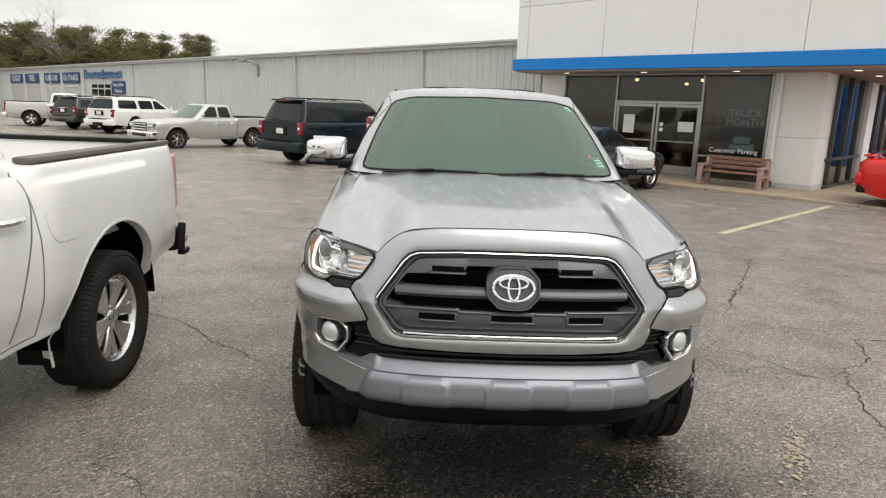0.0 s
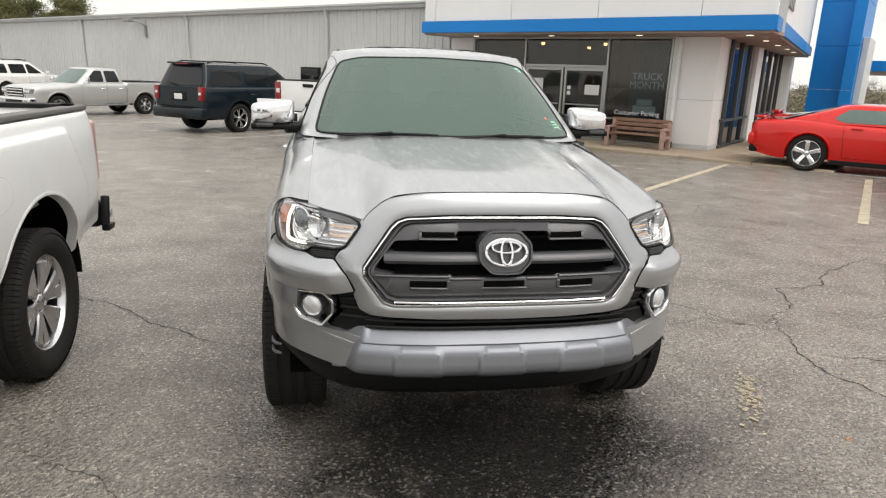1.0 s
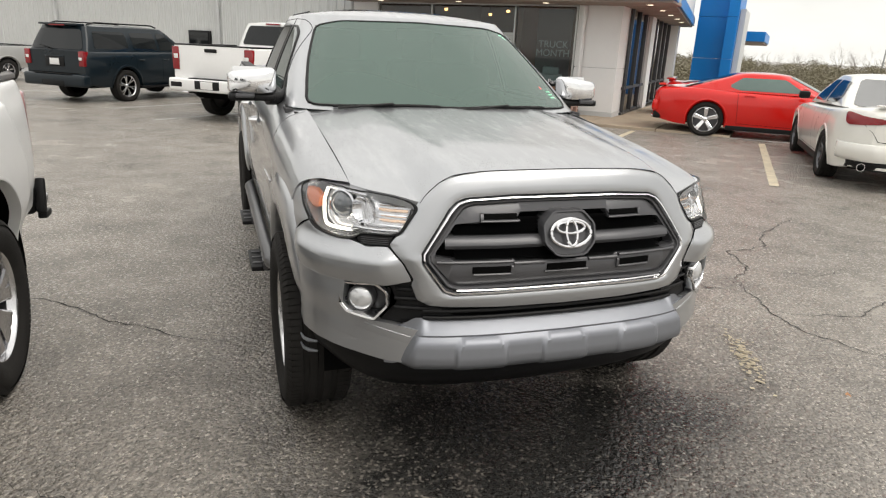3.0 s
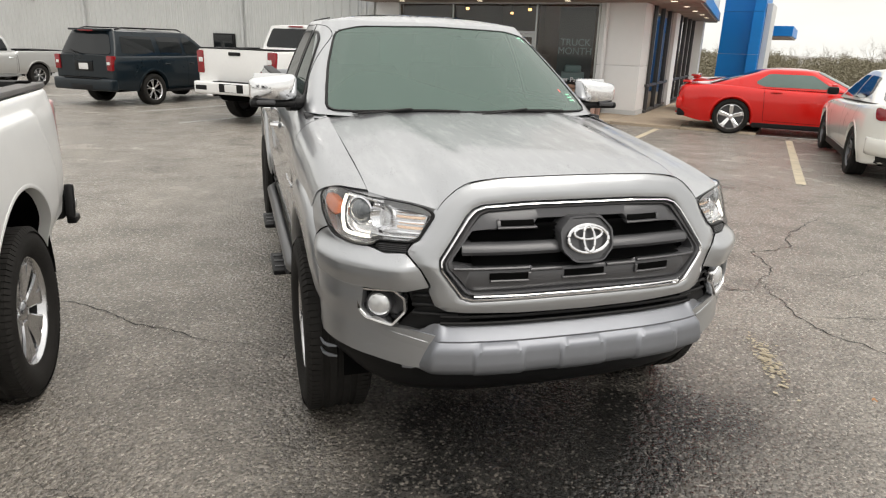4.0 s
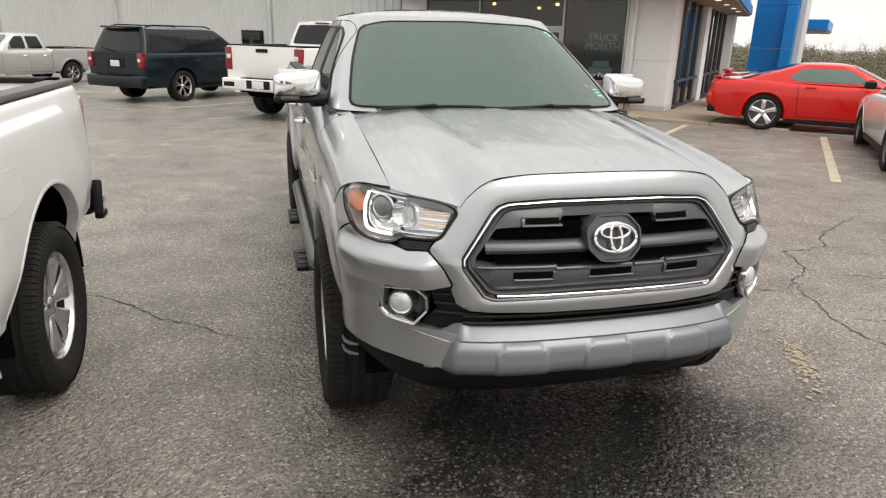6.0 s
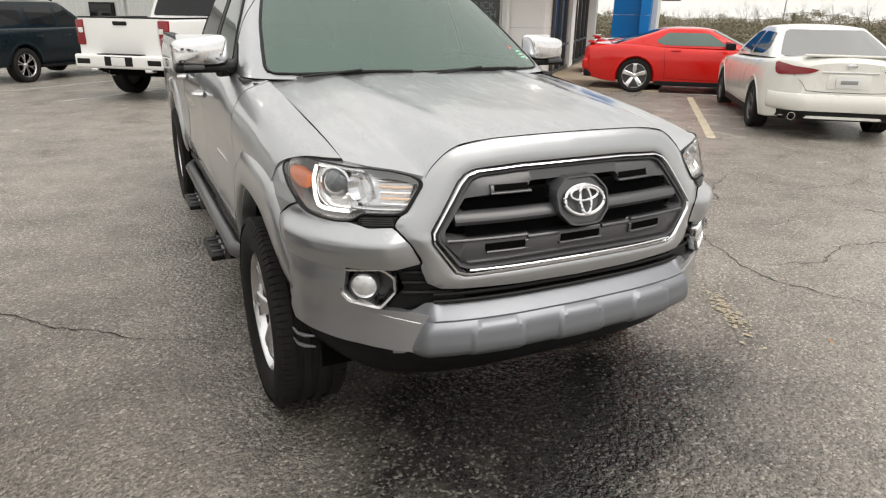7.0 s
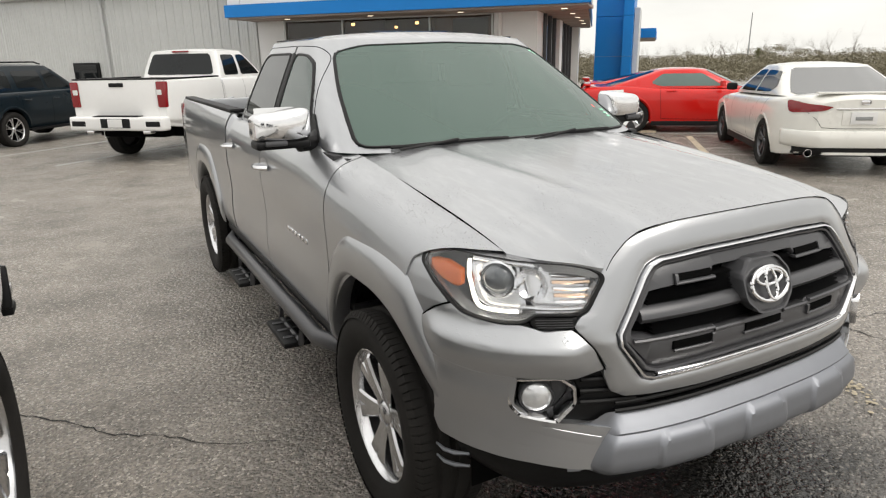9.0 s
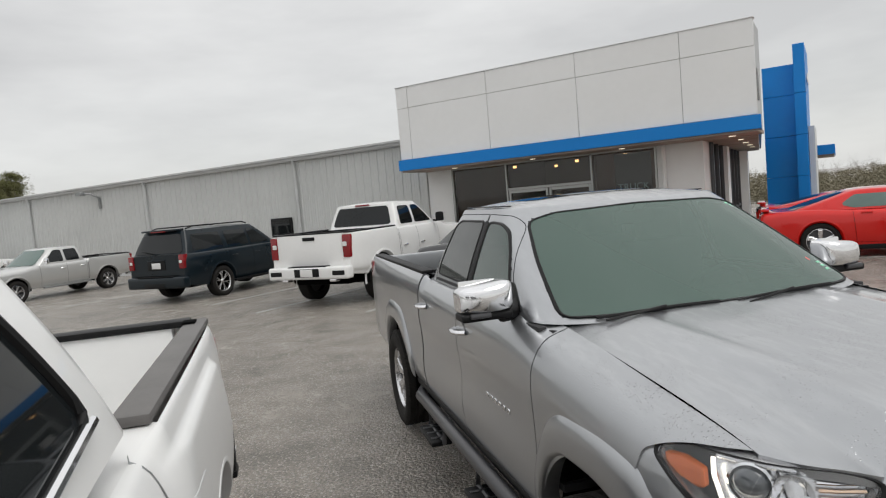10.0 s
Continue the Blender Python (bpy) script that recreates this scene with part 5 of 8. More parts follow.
    if detail == "bed":
        for s in (-1, 1):
            bmc = box_bm(0.05, 0.12, 0.04, 0.012, (s * (W - 0.035), L + 0.075, 0.51))
            box_bm(0.05, 0.05, 0.20, 0.018, (s * (W - 0.035), L + 0.04, 0.62), bm=bmc, rot=Euler((radians(-14), 0, 0)).to_matrix().to_4x4())
            part("bumper_end", bmc, M["black"], bp)
            part("bumper_trim", box_bm(0.012, 0.05, 0.05, 0.008, (s * (W - 0.012), L + 0.075, 0.60)), M["chrome"], bp)
            part("mud_flap", box_bm(0.24, 0.02, 0.30, 0.008, (s * (W - 0.16), rw - 0.44, 0.42)), M["black"], car)
    part("step_pad", box_bm(0.95, 0.16, 0.02, 0.005, (0, L + 0.08, 0.73 + lift)), M["black"], bp)
    part("plate_recess", box_bm(0.62, 0.02, 0.17, 0.01, (0, L + 0.175, 0.61 + lift)), M["black"], bp)
    part("number_plate", box_bm(0.30, 0.012, 0.15, 0.004, (0, L + 0.192, 0.61 + lift)), M["plate"], bp)
    for s in (-1, 1):
        part("bumper_step", box_bm(0.30, 0.03, 0.10, 0.02, (s * (W - 0.24), L + 0.172, 0.60 + lift)), M["black"], bp)
        part("exhaust_tip", box_bm(0.16, 0.16, 0.06, 0.02, (s * (W - 0.42), L + 0.06, 0.45 + lift)), M["chrome"], car)
    part("axle", join_meshes("axle", [tube([(-W + 0.3, rw, R), (W - 0.3, rw, R)], 0.06, 8), tube([(-W + 0.3, fo, R), (W - 0.3, fo, R)], 0.05, 8)]), M["void"], car)
    part("chassis", box_bm(2 * W - 0.7, L - 0.6, 0.16, 0.02, (0, L / 2, 0.52)), M["void"], car)
    # nose
    g = part("grille", box_bm(1.15, 0.10, 0.42, 0.05, (0, -0.01, hood_z - 0.30)), M["chrome"], car, "chrome framed grille")
    part("grille_mesh", box_bm(1.0, 0.03, 0.32, 0.03, (0, -0.065, hood_z - 0.30)), M["black"], g)
    for i in range(3):
        part("grille_bar", box_bm(1.0, 0.03, 0.045, 0.012, (0, -0.085, hood_z - 0.40 + 0.10 * i)), M["chrome"], g)
    for s in (-1, 1):
        h = part("headlight", box_bm(0.36, 0.30, 0.20, 0.04, (s * (W - 0.26), 0.10, hood_z - 0.24)), M["lampglass"], car)
        part("lamp_unit", box_bm(0.28, 0.02, 0.06, 0.01, (s * (W - 0.28), -0.055, hood_z - 0.25)), M["plate"], h)
    bf = part("front_bumper", box_bm(2 * W - 0.08, 0.30, 0.26, 0.06, (0, 0.0, 0.60), 3), M["chrome"], car)
    part("air_intake", box_bm(1.1, 0.02, 0.12, 0.02, (0, -0.145, 0.58)), M["black"], bf)
    for s in (-1, 1):
        part("fog_lamp", box_bm(0.20, 0.02, 0.09, 0.02, (s * (W - 0.26), -0.145, 0.60)), M["lampglass"], bf)
    return car, sh, hs


def suv(name, label, material, m, L=5.18, W=1.02, H=1.89, belt=1.22, wb=2.95, fo=0.98, R=0.40, style=ST_TWIN6, wheelmat=("void", "alloy")):
    """A large square-backed estate truck seen from behind."""
    car = thing(name, label, "suv", "parked vehicles", m=m)
    rw = fo + wb
    sh = Shell(L, zt=[(0, 1.02), (0.15, 1.10), (1.3, 1.18), (1.6, belt + 0.01), (L, belt + 0.01)], ze=[(0, 0.95), (0.15, 1.04), (1.3, 1.12), (1.6, belt), (L, belt)],
               xe=[(0, W - 0.2), (0.3, W - 0.12), (1.6, W - 0.09), (L - 0.3, W - 0.09), (L, W - 0.14)],
               xw=[(0, W - 0.16), (0.06, W - 0.08), (0.3, W - 0.02), (0.8, W), (L - 0.5, W), (L - 0.12, W - 0.03), (L, W - 0.09)],
               zw=[(0, 0.85), (L, 0.88)], zs=[(0, 0.36), (1.5, 0.38), (L - 0.8, 0.38), (L, 0.46)], xs=[(0, W - 0.2), (0.4, W - 0.06), (L - 0.2, W - 0.06), (L, W - 0.12)])
    arches = [(fo, R + 0.01, R + 0.08), (rw, R + 0.01, R + 0.08)]
    build_body(car, sh, arches, material, 0.04, k=5)
    hs = House(1.35, L - 0.03, 2.15, L - 0.28, belt - 0.01, H - 0.06, W - 0.10, 0.70, bow=0.38, rbow=0.16, p=3.2, crown=0.06)
    part("cabin", house_mesh("cabin", hs), material, car)
    z0, z1 = belt + 0.05, H - 0.17
    for s in (-1, 1):
        to3 = lambda y, z, s=s: hs.side(s, y, z, 0.006)
        for poly in ([(1.85, z0), (2.62, z0), (2.62, z1), (2.38, z1)], [(2.72, z0), (3.55, z0), (3.55, z1), (2.72, z1)], [(3.72, z0), (L - 0.36, z0 + 0.02), (L - 0.46, z1), (3.72, z1)]):
            glass_patch(car, "side_window", poly, to3, M["darkglass"], 0.06)
        ln = [side_line(sh, s, [(y, belt - 0.03), (y, 0.42)]) for y in (1.75, 2.67, 3.6)] + [side_line(sh, s, [(1.75, 0.42), (3.3, 0.42)])]
        part("panel_gap", join_meshes("panel_gap", ln), M["void"], car)
        for y in (2.52, 3.42):
            v = tube([(s * (sh.sx(y, 1.05) + 0.01), y - 0.09, 1.05), (s * (sh.sx(y, 1.05) + 0.035), y - 0.04, 1.05), (s * (sh.sx(y, 1.05) + 0.035), y + 0.05, 1.05), (s * (sh.sx(y, 1.05) + 0.01), y + 0.09, 1.05)], 0.016, 6)
            part("door_handle", join_meshes("door_handle", [v]), material, car)
        part("roof_rail", join_meshes("roof_rail", [tube([(s * 0.60, 2.4, H - 0.02), (s * 0.62, 2.6, H + 0.03), (s * 0.62, L - 0.7, H + 0.03), (s * 0.60, L - 0.5, H - 0.02)], 0.02, 6)]), M["black"], car)
        part("running_board", box_bm(0.14, 2.1, 0.06, 0.025, (s * (W - 0.01), 2.5, 0.36)), M["black"], car)
        part("side_mirror", box_bm(0.18, 0.10, 0.17, 0.045, (s * (W + 0.10), 1.72, belt + 0.10)), material, car)
        tl = part("tail_light", box_bm(0.17, 0.16, 0.36, 0.03, (s * (W - 0.155), L - 0.045, belt - 0.17)), M["redlens"], car)
        part("reverse_lamp", box_bm(0.09, 0.012, 0.07, 0.01, (s * (W - 0.17), L + 0.04, belt - 0.17)), M["plate"], tl)
        for y in (fo, rw):
            wheel_well(car, y, R + 0.01, R + 0.09, W - 0.03, W - 0.40, s)
            flare(car, sh, y, R + 0.01, R + 0.08, 0.045, 0.014, material, s, -8, 188)
            add_wheel(car, label, (s * (W - 0.145), y, R), s, R, 0.27, R * 0.70, style, M[wheelmat[1]], M[wheelmat[0]], turn=11 * y)
    glass_patch(car, "windshield", [(-0.88, 0.05), (0.88, 0.05), (0.86, 0.93), (-0.86, 0.93)], lambda a, t: hs.front(a, t, 0.012), M["glasslight"], 0.05)
    glass_patch(car, "rear_window", [(-0.90, 0.08), (0.90, 0.08), (0.86, 0.86), (-0.86, 0.86)], lambda a, t: hs.rear(a, t, 0.012), M["darkglass"], 0.07)
    part("spoiler", box_bm(1.20, 0.26, 0.05, 0.02, (0, L - 0.30, H - 0.03)), material, car)
    part("brake_lamp", box_bm(0.5, 0.02, 0.03, 0.008, (0, L - 0.165, H - 0.055)), M["redlens"], car)
    part("wiper", join_meshes("wiper", [tube([(0.05, L + 0.0, belt + 0.05), (0.45, L - 0.02, belt + 0.12)], 0.012, 5)]), M["black"], car)
    part("liftgate_gap", join_meshes("liftgate_gap", [tube([(-W + 0.26, L + 0.006, 0.72), (W - 0.26, L + 0.006, 0.72)], 0.007, 5)]), M["void"], car)
    part("plate_recess", box_bm(0.60, 0.03, 0.22, 0.02, (0, L + 0.0, 0.98)), M["black"], car)
    part("number_plate", box_bm(0.30, 0.012, 0.15, 0.004, (0, L + 0.022, 0.98)), M["plate"], car)
    part("chrome_strip", box_bm(0.62, 0.03, 0.03, 0.01, (0, L + 0.008, 1.11)), M["chrome"] if material is not M["dkblue"] else material, car)
    bp = part("rear_bumper", box_bm(2 * W - 0.10, 0.26, 0.30, 0.07, (0, L + 0.0, 0.55), 3), material, car)
    part("bumper_step", box_bm(1.2, 0.10, 0.02, 0.005, (0, L + 0.08, 0.705)), M["black"], bp)
    part("hitch_cover", box_bm(0.7, 0.02, 0.13, 0.02, (0, L + 0.125, 0.48)), M["black"], bp)
    part("chassis", box_bm(2 * W - 0.6, L - 0.6, 0.18, 0.02, (0, L / 2, 0.45)), M["void"], car)
    part("axle", join_meshes("axle", [tube([(-W + 0.3, rw, R), (W - 0.3, rw, R)], 0.06, 8)]), M["void"], car)
    return car


def low_car(name, label, category, material, m, L, W, H, zt, ze, house, wb, fo, R, windows, style, wheelmat, belt, gaps, sill=0.22, rimr=0.70, tail=None, glazing="darkglass", rear="darkglass"):
    """A saloon or coupe; zt and ze are its top lines, house its cabin, windows (y, z) outlines of the side glass."""
    car = thing(name, label, category, "parked vehicles", m=m)
    rw = fo + wb
    sh = Shell(L, zt=zt, ze=ze,
               xe=[(0, W - 0.34), (0.25, W - 0.2), (1.0, W - 0.12)] + ([(L - d, W - 0.10 - q * 0.9) for d, q in tail] if tail else [(L - 0.8, W - 0.11), (L - 0.15, W - 0.2), (L, W - 0.30)]),
               xw=[(0, W - 0.30), (0.08, W - 0.16), (0.4, W - 0.03), (0.9, W)] + ([(L - d, W - q) for d, q in tail] if tail else [(L - 0.7, W), (L - 0.12, W - 0.10), (L, W - 0.22)]),
               zw=[(0, 0.55), (0.6, 0.66), (L - 0.6, 0.70), (L, 0.66)], zs=[(0, sill), (L - 0.7, sill), (L, sill + 0.1)], xs=[(0, W - 0.36), (0.5, W - 0.06)] + ([(L - d, W - 0.06 - q) for d, q in tail] if tail else [(L - 0.5, W - 0.06), (L, W - 0.25)]))
    arches = [(fo, R + 0.005, R + 0.045), (rw, R + 0.005, R + 0.045)]
    build_body(car, sh, arches, material, 0.03, k=5)
    hs = House(**house)
    part("cabin", house_mesh("cabin", hs), material, car)
    for s in (-1, 1):
        to3 = lambda y, z, s=s: hs.side(s, y, z, 0.005)
        for poly in windows:
            glass_patch(car, "side_window", poly, to3, M[glazing], 0.05)
        part("panel_gap", join_meshes("panel_gap", [side_line(sh, s, g) for g in gaps]), M["void"], car)
        part("sill_skirt", box_bm(0.06, wb - 2 * R - 0.12, 0.10, 0.02, (s * (W - 0.075), fo + wb / 2, sill + 0.0)), M["black"], car)
        for y in (fo, rw):
            wheel_well(car, y, R + 0.005, R + 0.055, W - 0.03, W - 0.36, s)
            flare(car, sh, y, R + 0.005, R + 0.045, 0.035, 0.008, material, s, -12, 192)
            add_wheel(car, label, (s * (W - 0.125), y, R), s, R, 0.235, R * rimr, style, M[wheelmat[1]], M[wheelmat[0]], turn=23 * y, lip_mat=M["chrome"] if wheelmat[1] == "chrome" else None)
    glass_patch(car, "windshield", [(-0.88, 0.05), (0.88, 0.05), (0.86, 0.95), (-0.86, 0.95)], lambda a, t: hs.front(a, t, 0.010), M["glasslight"], 0.05)
    glass_patch(car, "rear_window", [(-0.88, 0.06), (0.88, 0.06), (0.86, 0.94), (-0.86, 0.94)], lambda a, t: hs.rear(a, t, 0.010), M[rear], 0.05)
    part("chassis", box_bm(2 * W - 0.5, L - 0.7, 0.16, 0.02, (0, L / 2, 0.32)), M["void"], car)
    return car, sh, hs


def parked(axle, heading, L, fo, wb, size=1.0):
    """The pose of a car whose rear axle's middle stands at a place, its nose to a heading in degrees."""
    h = radians(heading)
    nose = Vector((axle[0], axle[1], 0)) + Vector((math.cos(h), math.sin(h), 0)) * (fo + wb) * size
    return pose(nose.x, nose.y, gz(axle[1]), 0, 0, heading + 90) @ Matrix.Diagonal((size, size, size, 1))


M["pinklens"] = mat("pale_red_lens", (0.50, 0.20, 0.20), rough=0.15, coat=1.0, color2=(0.62, 0.42, 0.40), scale=14)
M["glasslight"] = mat("windscreen_glass", (0.11, 0.16, 0.145), rough=0.04, spec=0.5, var=0.2, scale=1)
M["lampglass"] = mat("headlamp_glass", (0.45, 0.46, 0.47), rough=0.08, metal=0.6, var=0.3, scale=12, coat=1.0)

suv("suv", "dark slate blue estate truck parked nose in to the steel building", M["dkblue"], parked((-3.75, 21.16), 51.5, 5.18, 0.98, 2.95, 0.955), L=5.18, W=1.02, H=1.89, belt=1.24)
suv("suv", "white estate truck with black glass parked nose in", M["white"], parked((-15.9, 35.5), 66, 5.18, 0.98, 2.95), H=1.78, belt=1.16, wheelmat=("alloydark", "alloy"))
suv("suv", "black estate car with red rear lamps parked nose in", M["blackpaint"], parked((-19.0, 38.0), 66, 5.18, 0.98, 2.95), H=1.70, belt=1.15)
pickup("pickup_truck", "lifted white pickup truck with black glass parked nose in", M["white"], parked((-0.32, 16.80), 48.5, 5.67, 0.96, 3.55, 0.955), L=5.67, W=1.02, wb=3.55, R=0.45, detail="rear", style=ST_TWIN6, H=2.06, belt=1.46, rail=1.50, hood_z=1.38, lift=0.13, roof_w=0.76)
pickup("pickup_truck", "silver pickup truck with a chrome grille parked nose out", M["pewter"], parked((-7.98, 28.50), 231, 5.8, 0.96, 3.65, 0.87), style=ST_TWIN6, R=0.40, H=1.87, belt=1.25, rail=1.31, hood_z=1.2)
pickup("pickup_truck", "pale silver pickup truck parked by the service doors", M["pewter"], parked((-22.6, 39.6), 20, 5.8, 0.96, 3.65), style=ST_FIVE)


class BulgeShell(Shell):
    """A bed side with a soft raised panel round the rear wheel arch."""

    def section(self, y, k=7):
        sec, e = Shell.section(self, y, max(k, 9))
        z = sec[:, 1]
        m = np.array([sm_((1.205 - q) / 0.03) * sm_((4.87 - 0.59 * max(0.0, q - 0.87) - y) / 0.06) * sm_((y - 3.40 - 0.5 * max(0.0, q - 0.95)) / 0.22) for q in z])
        sec[e:, 0] += 0.028 * m[e:]
        return sec, e


def sm_(t):
    t = min(max(t, 0.0), 1.0)
    return t * t * (3 - 2 * t)


white_pickup, csh, chs = pickup("pickup_truck", "white mid-size pickup truck with black bed rails and bumper", M["white"], pose(-2.945, 1.15, 0), L=5.19, W=0.93, H=1.79, belt=1.22, wb=3.29, fo=0.87, R=0.374, hood_z=1.08,
                          cab=(1.35, 3.53), rail=1.27, detail="bed", roof_w=0.64, cls=BulgeShell, arch=0.515, belt1=1.30, hub=0.108, xb=0.085, rear_win=[(2.62, 1.30), (3.30, 1.375), (3.17, 1.68), (2.62, 1.69)], rear_y=(0.03, 0.10), style=dict(n=6, r0=0.05, w0=0.020, w1=0.046, twin=0.235, depth=0.06, dish=0.02))
# fuel door on the bed side
fd_ = resample(rounded([(3.585, 1.068), (3.84, 1.058), (3.90, 1.0), (3.885, 0.94), (3.79, 0.902), (3.61, 0.912), (3.565, 0.975), (3.565, 1.045)], 0.04), 60)
part("fuel_door", patch("fuel_door", fd_, lambda y, z: (csh.sx(y, z) + 0.002, y, z), 5), M["white"], white_pickup)
part("fuel_door_joint", join_meshes("fuel_door_joint", [tube([(csh.sx(y, z) + 0.0008, y, z) for y, z in fd_], 0.0018, 5, closed=True)]), M["trimmetal"], white_pickup)
part("side_crease", join_meshes("side_crease", [side_line(csh, 1, [(4.86, 0.80), (5.12, 0.86)], 0.004)]), M["trimmetal"], white_pickup)
for y in (3.75, 4.35, 4.9):
    part("bed_hook", box_bm(0.03, 0.05, 0.05, 0.01, (-0.76, y, 1.12)), M["black"], white_pickup)
part("rail_pocket", box_bm(0.055, 0.075, 0.012, 0.003, (0.805, 5.03, 1.298), 1), M["void"], white_pickup)
low_car("coupe", "bright red two-door coupe with chrome five-spoke wheels", "coupe", M["red"], parked((9.50, 14.56), -41, 5.02, 0.97, 2.95), 5.02, 0.96, 1.46,
        zt=[(0, 0.78), (0.2, 0.86), (1.5, 0.98), (1.9, 1.0), (4.0, 1.02), (4.9, 1.0), (5.02, 0.93)], ze=[(0, 0.72), (0.2, 0.80), (1.5, 0.92), (3.4, 0.96), (4.2, 1.0), (4.9, 0.96), (5.02, 0.88)],
        house=dict(yb0=1.55, yb1=4.55, yr0=2.35, yr1=3.45, zb=0.95, zb1=0.98, zr=1.335, xb=0.84, xr=0.60, bow=0.42, rbow=0.30, p=3, crown=0.04), wb=2.95, fo=0.97, R=0.36,
        windows=[[(2.08, 1.0), (3.35, 1.0), (3.55, 1.07), (3.30, 1.255), (2.48, 1.255)]], style=ST_FIVE, wheelmat=("alloydark", "chrome"), belt=0.97, gaps=[[(1.95, 0.92), (1.95, 0.3)], [(3.35, 0.95), (3.3, 0.32)], [(1.95, 0.3), (3.3, 0.32)]], rimr=0.74, glazing="glasslight")
saloon, ssh, shs = low_car("sedan", "pearl white saloon with red rear lamps parked on the lot", "sedan", M["pearl"], parked((7.84, 8.80), 50.5, 4.87, 0.96, 2.775), 4.87, 0.92, 1.47,
        zt=[(0, 0.70), (0.2, 0.80), (1.3, 0.97), (1.6, 1.0), (4.0, 1.06), (4.7, 1.08), (4.83, 1.06), (4.87, 1.0)], ze=[(0, 0.64), (0.2, 0.74), (1.3, 0.90), (3.0, 0.95), (4.2, 1.0), (4.7, 1.03), (4.87, 0.95)],
        house=dict(yb0=1.2, yb1=4.40, yr0=2.1, yr1=3.5, zb=0.93, zb1=1.02, zr=1.395, xb=0.81, xr=0.58, bow=0.42, rbow=0.40, p=2.8, crown=0.05), wb=2.775, fo=0.96, R=0.335,
        windows=[[(1.80, 0.99), (2.72, 1.01), (2.72, 1.335), (2.35, 1.325)], [(2.79, 1.01), (3.55, 1.04), (3.75, 1.13), (3.42, 1.325), (2.79, 1.335)]], style=ST_TWIN5, wheelmat=("alloydark", "alloydark"), belt=0.96, gaps=[[(1.75, 0.9), (1.7, 0.3)], [(2.75, 0.94), (2.75, 0.3)], [(3.75, 0.96), (3.55, 0.5)], [(1.7, 0.3), (3.2, 0.3)]], tail=[(1.0, 0.0), (0.62, 0.025), (0.36, 0.085), (0.16, 0.18), (0.05, 0.28), (0.0, 0.38)], rear="skyglass")
M["lampbright"] = mat("lamp_reflector", (0.86, 0.86, 0.87), rough=0.24, metal=0.8, var=0.2, scale=30)
M["lampgrey"] = mat("lamp_bezel", (0.035, 0.035, 0.037), rough=0.3, metal=0.2, var=0.2, scale=20)
M["projlens"] = mat("projector_lens", (0.10, 0.11, 0.12), rough=0.04, spec=1.0, coat=1.0, var=0.1)
M["warmrib"] = mat("warm_lamp_rib", (0.85, 0.62, 0.45), rough=0.12, metal=0.8, var=0.1)
M["fogglass"] = mat("fog_lamp_glass", (0.72, 0.73, 0.74), rough=0.08, metal=0.5, coat=1.0, var=0.25, scale=40)
M["windshield"] = glass("fogged_windshield", (0.235, 0.39, 0.325), 0.50)
M["glassdark"] = glass("privacy_side_glass", (0.05, 0.065, 0.058), 0.7)
M["stickred"] = mat("red_print", (0.7, 0.12, 0.10), rough=0.5, var=0.1)
M["stickgreen"] = mat("green_print", (0.25, 0.62, 0.42), rough=0.5, var=0.1)
M["mirror"] = mat("mirror_glass", (0.85, 0.85, 0.85), rough=0.02, metal=1.0, rvar=0.01)


# ---- the silver truck in the middle; y from its nose to its tail ----
truck = thing("pickup_truck", "silver crew cab pickup truck with a dark hexagonal grille", "pickup truck", "parked vehicles", m=pose(0.010, 4.06, 0))
SIL = M["silver"]
# plan of the nose: x and y along the curve from the middle to the flank
NOSE = [(0, 0.05), (0.2, 0.055), (0.4, 0.076), (0.5, 0.101), (0.6, 0.142), (0.68, 0.190), (0.74, 0.240), (0.79, 0.302), (0.826, 0.38), (0.850, 0.47), (0.864, 0.57), (0.870, 0.72), (0.873, 0.95)]
_nx, _ny = np.array(NOSE).T
_ns = np.r_[0, np.cumsum(np.hypot(np.diff(_nx), np.diff(_ny)))]


def nose(s, z, out=0.0):
    """A place on the nose: s metres along its plan from the middle (either way), at a height, out metres proud."""
    a, sg = abs(s), (1 if s >= 0 else -1)
    x, y = float(pchip(_ns, _nx, np.array([a]))[0]), float(pchip(_ns, _ny, np.array([a]))[0])
    x2, y2 = float(pchip(_ns, _nx, np.array([a + 0.02]))[0]), float(pchip(_ns, _ny, np.array([a + 0.02]))[0])
    if a + 0.02 > _ns[-1]:
        x2, y2 = x, y + 0.02
    d = math.hypot(x2 - x, y2 - y)
    nx, ny = (y2 - y) / d, -(x2 - x) / d
    y += 0.36 * max(0.0, z - 0.86) - 0.05 * max(0.0, 0.70 - z)
    # the corners lean inwards towards the top
    x -= float(np.interp(z, (0.92, 0.97, 1.005, 1.04, 1.06, 1.09), (0, 0.010, 0.024, 0.048, 0.066, 0.10))) * sm_((a - 0.68) / 0.30)
    return (sg * (x + nx * out), y + ny * out, z)


def s_of(x):
    return float(np.interp(abs(x), _nx, _ns)) * (1 if x >= 0 else -1)


def dense(pts, n):
    p = np.asarray(pts, float)
    d = np.r_[0, np.cumsum(np.linalg.norm(np.diff(p, axis=0), axis=1))]
    q = np.linspace(0, d[-1], n)
    return np.stack([pchip(d, p[:, 0], q), pchip(d, p[:, 1], q)], 1)


def both(half):
    """A closed outline from its right half, given from the top middle to the bottom middle."""
    return list(half) + [(-a, b) for a, b in half[::-1] if abs(a) > 1e-6]


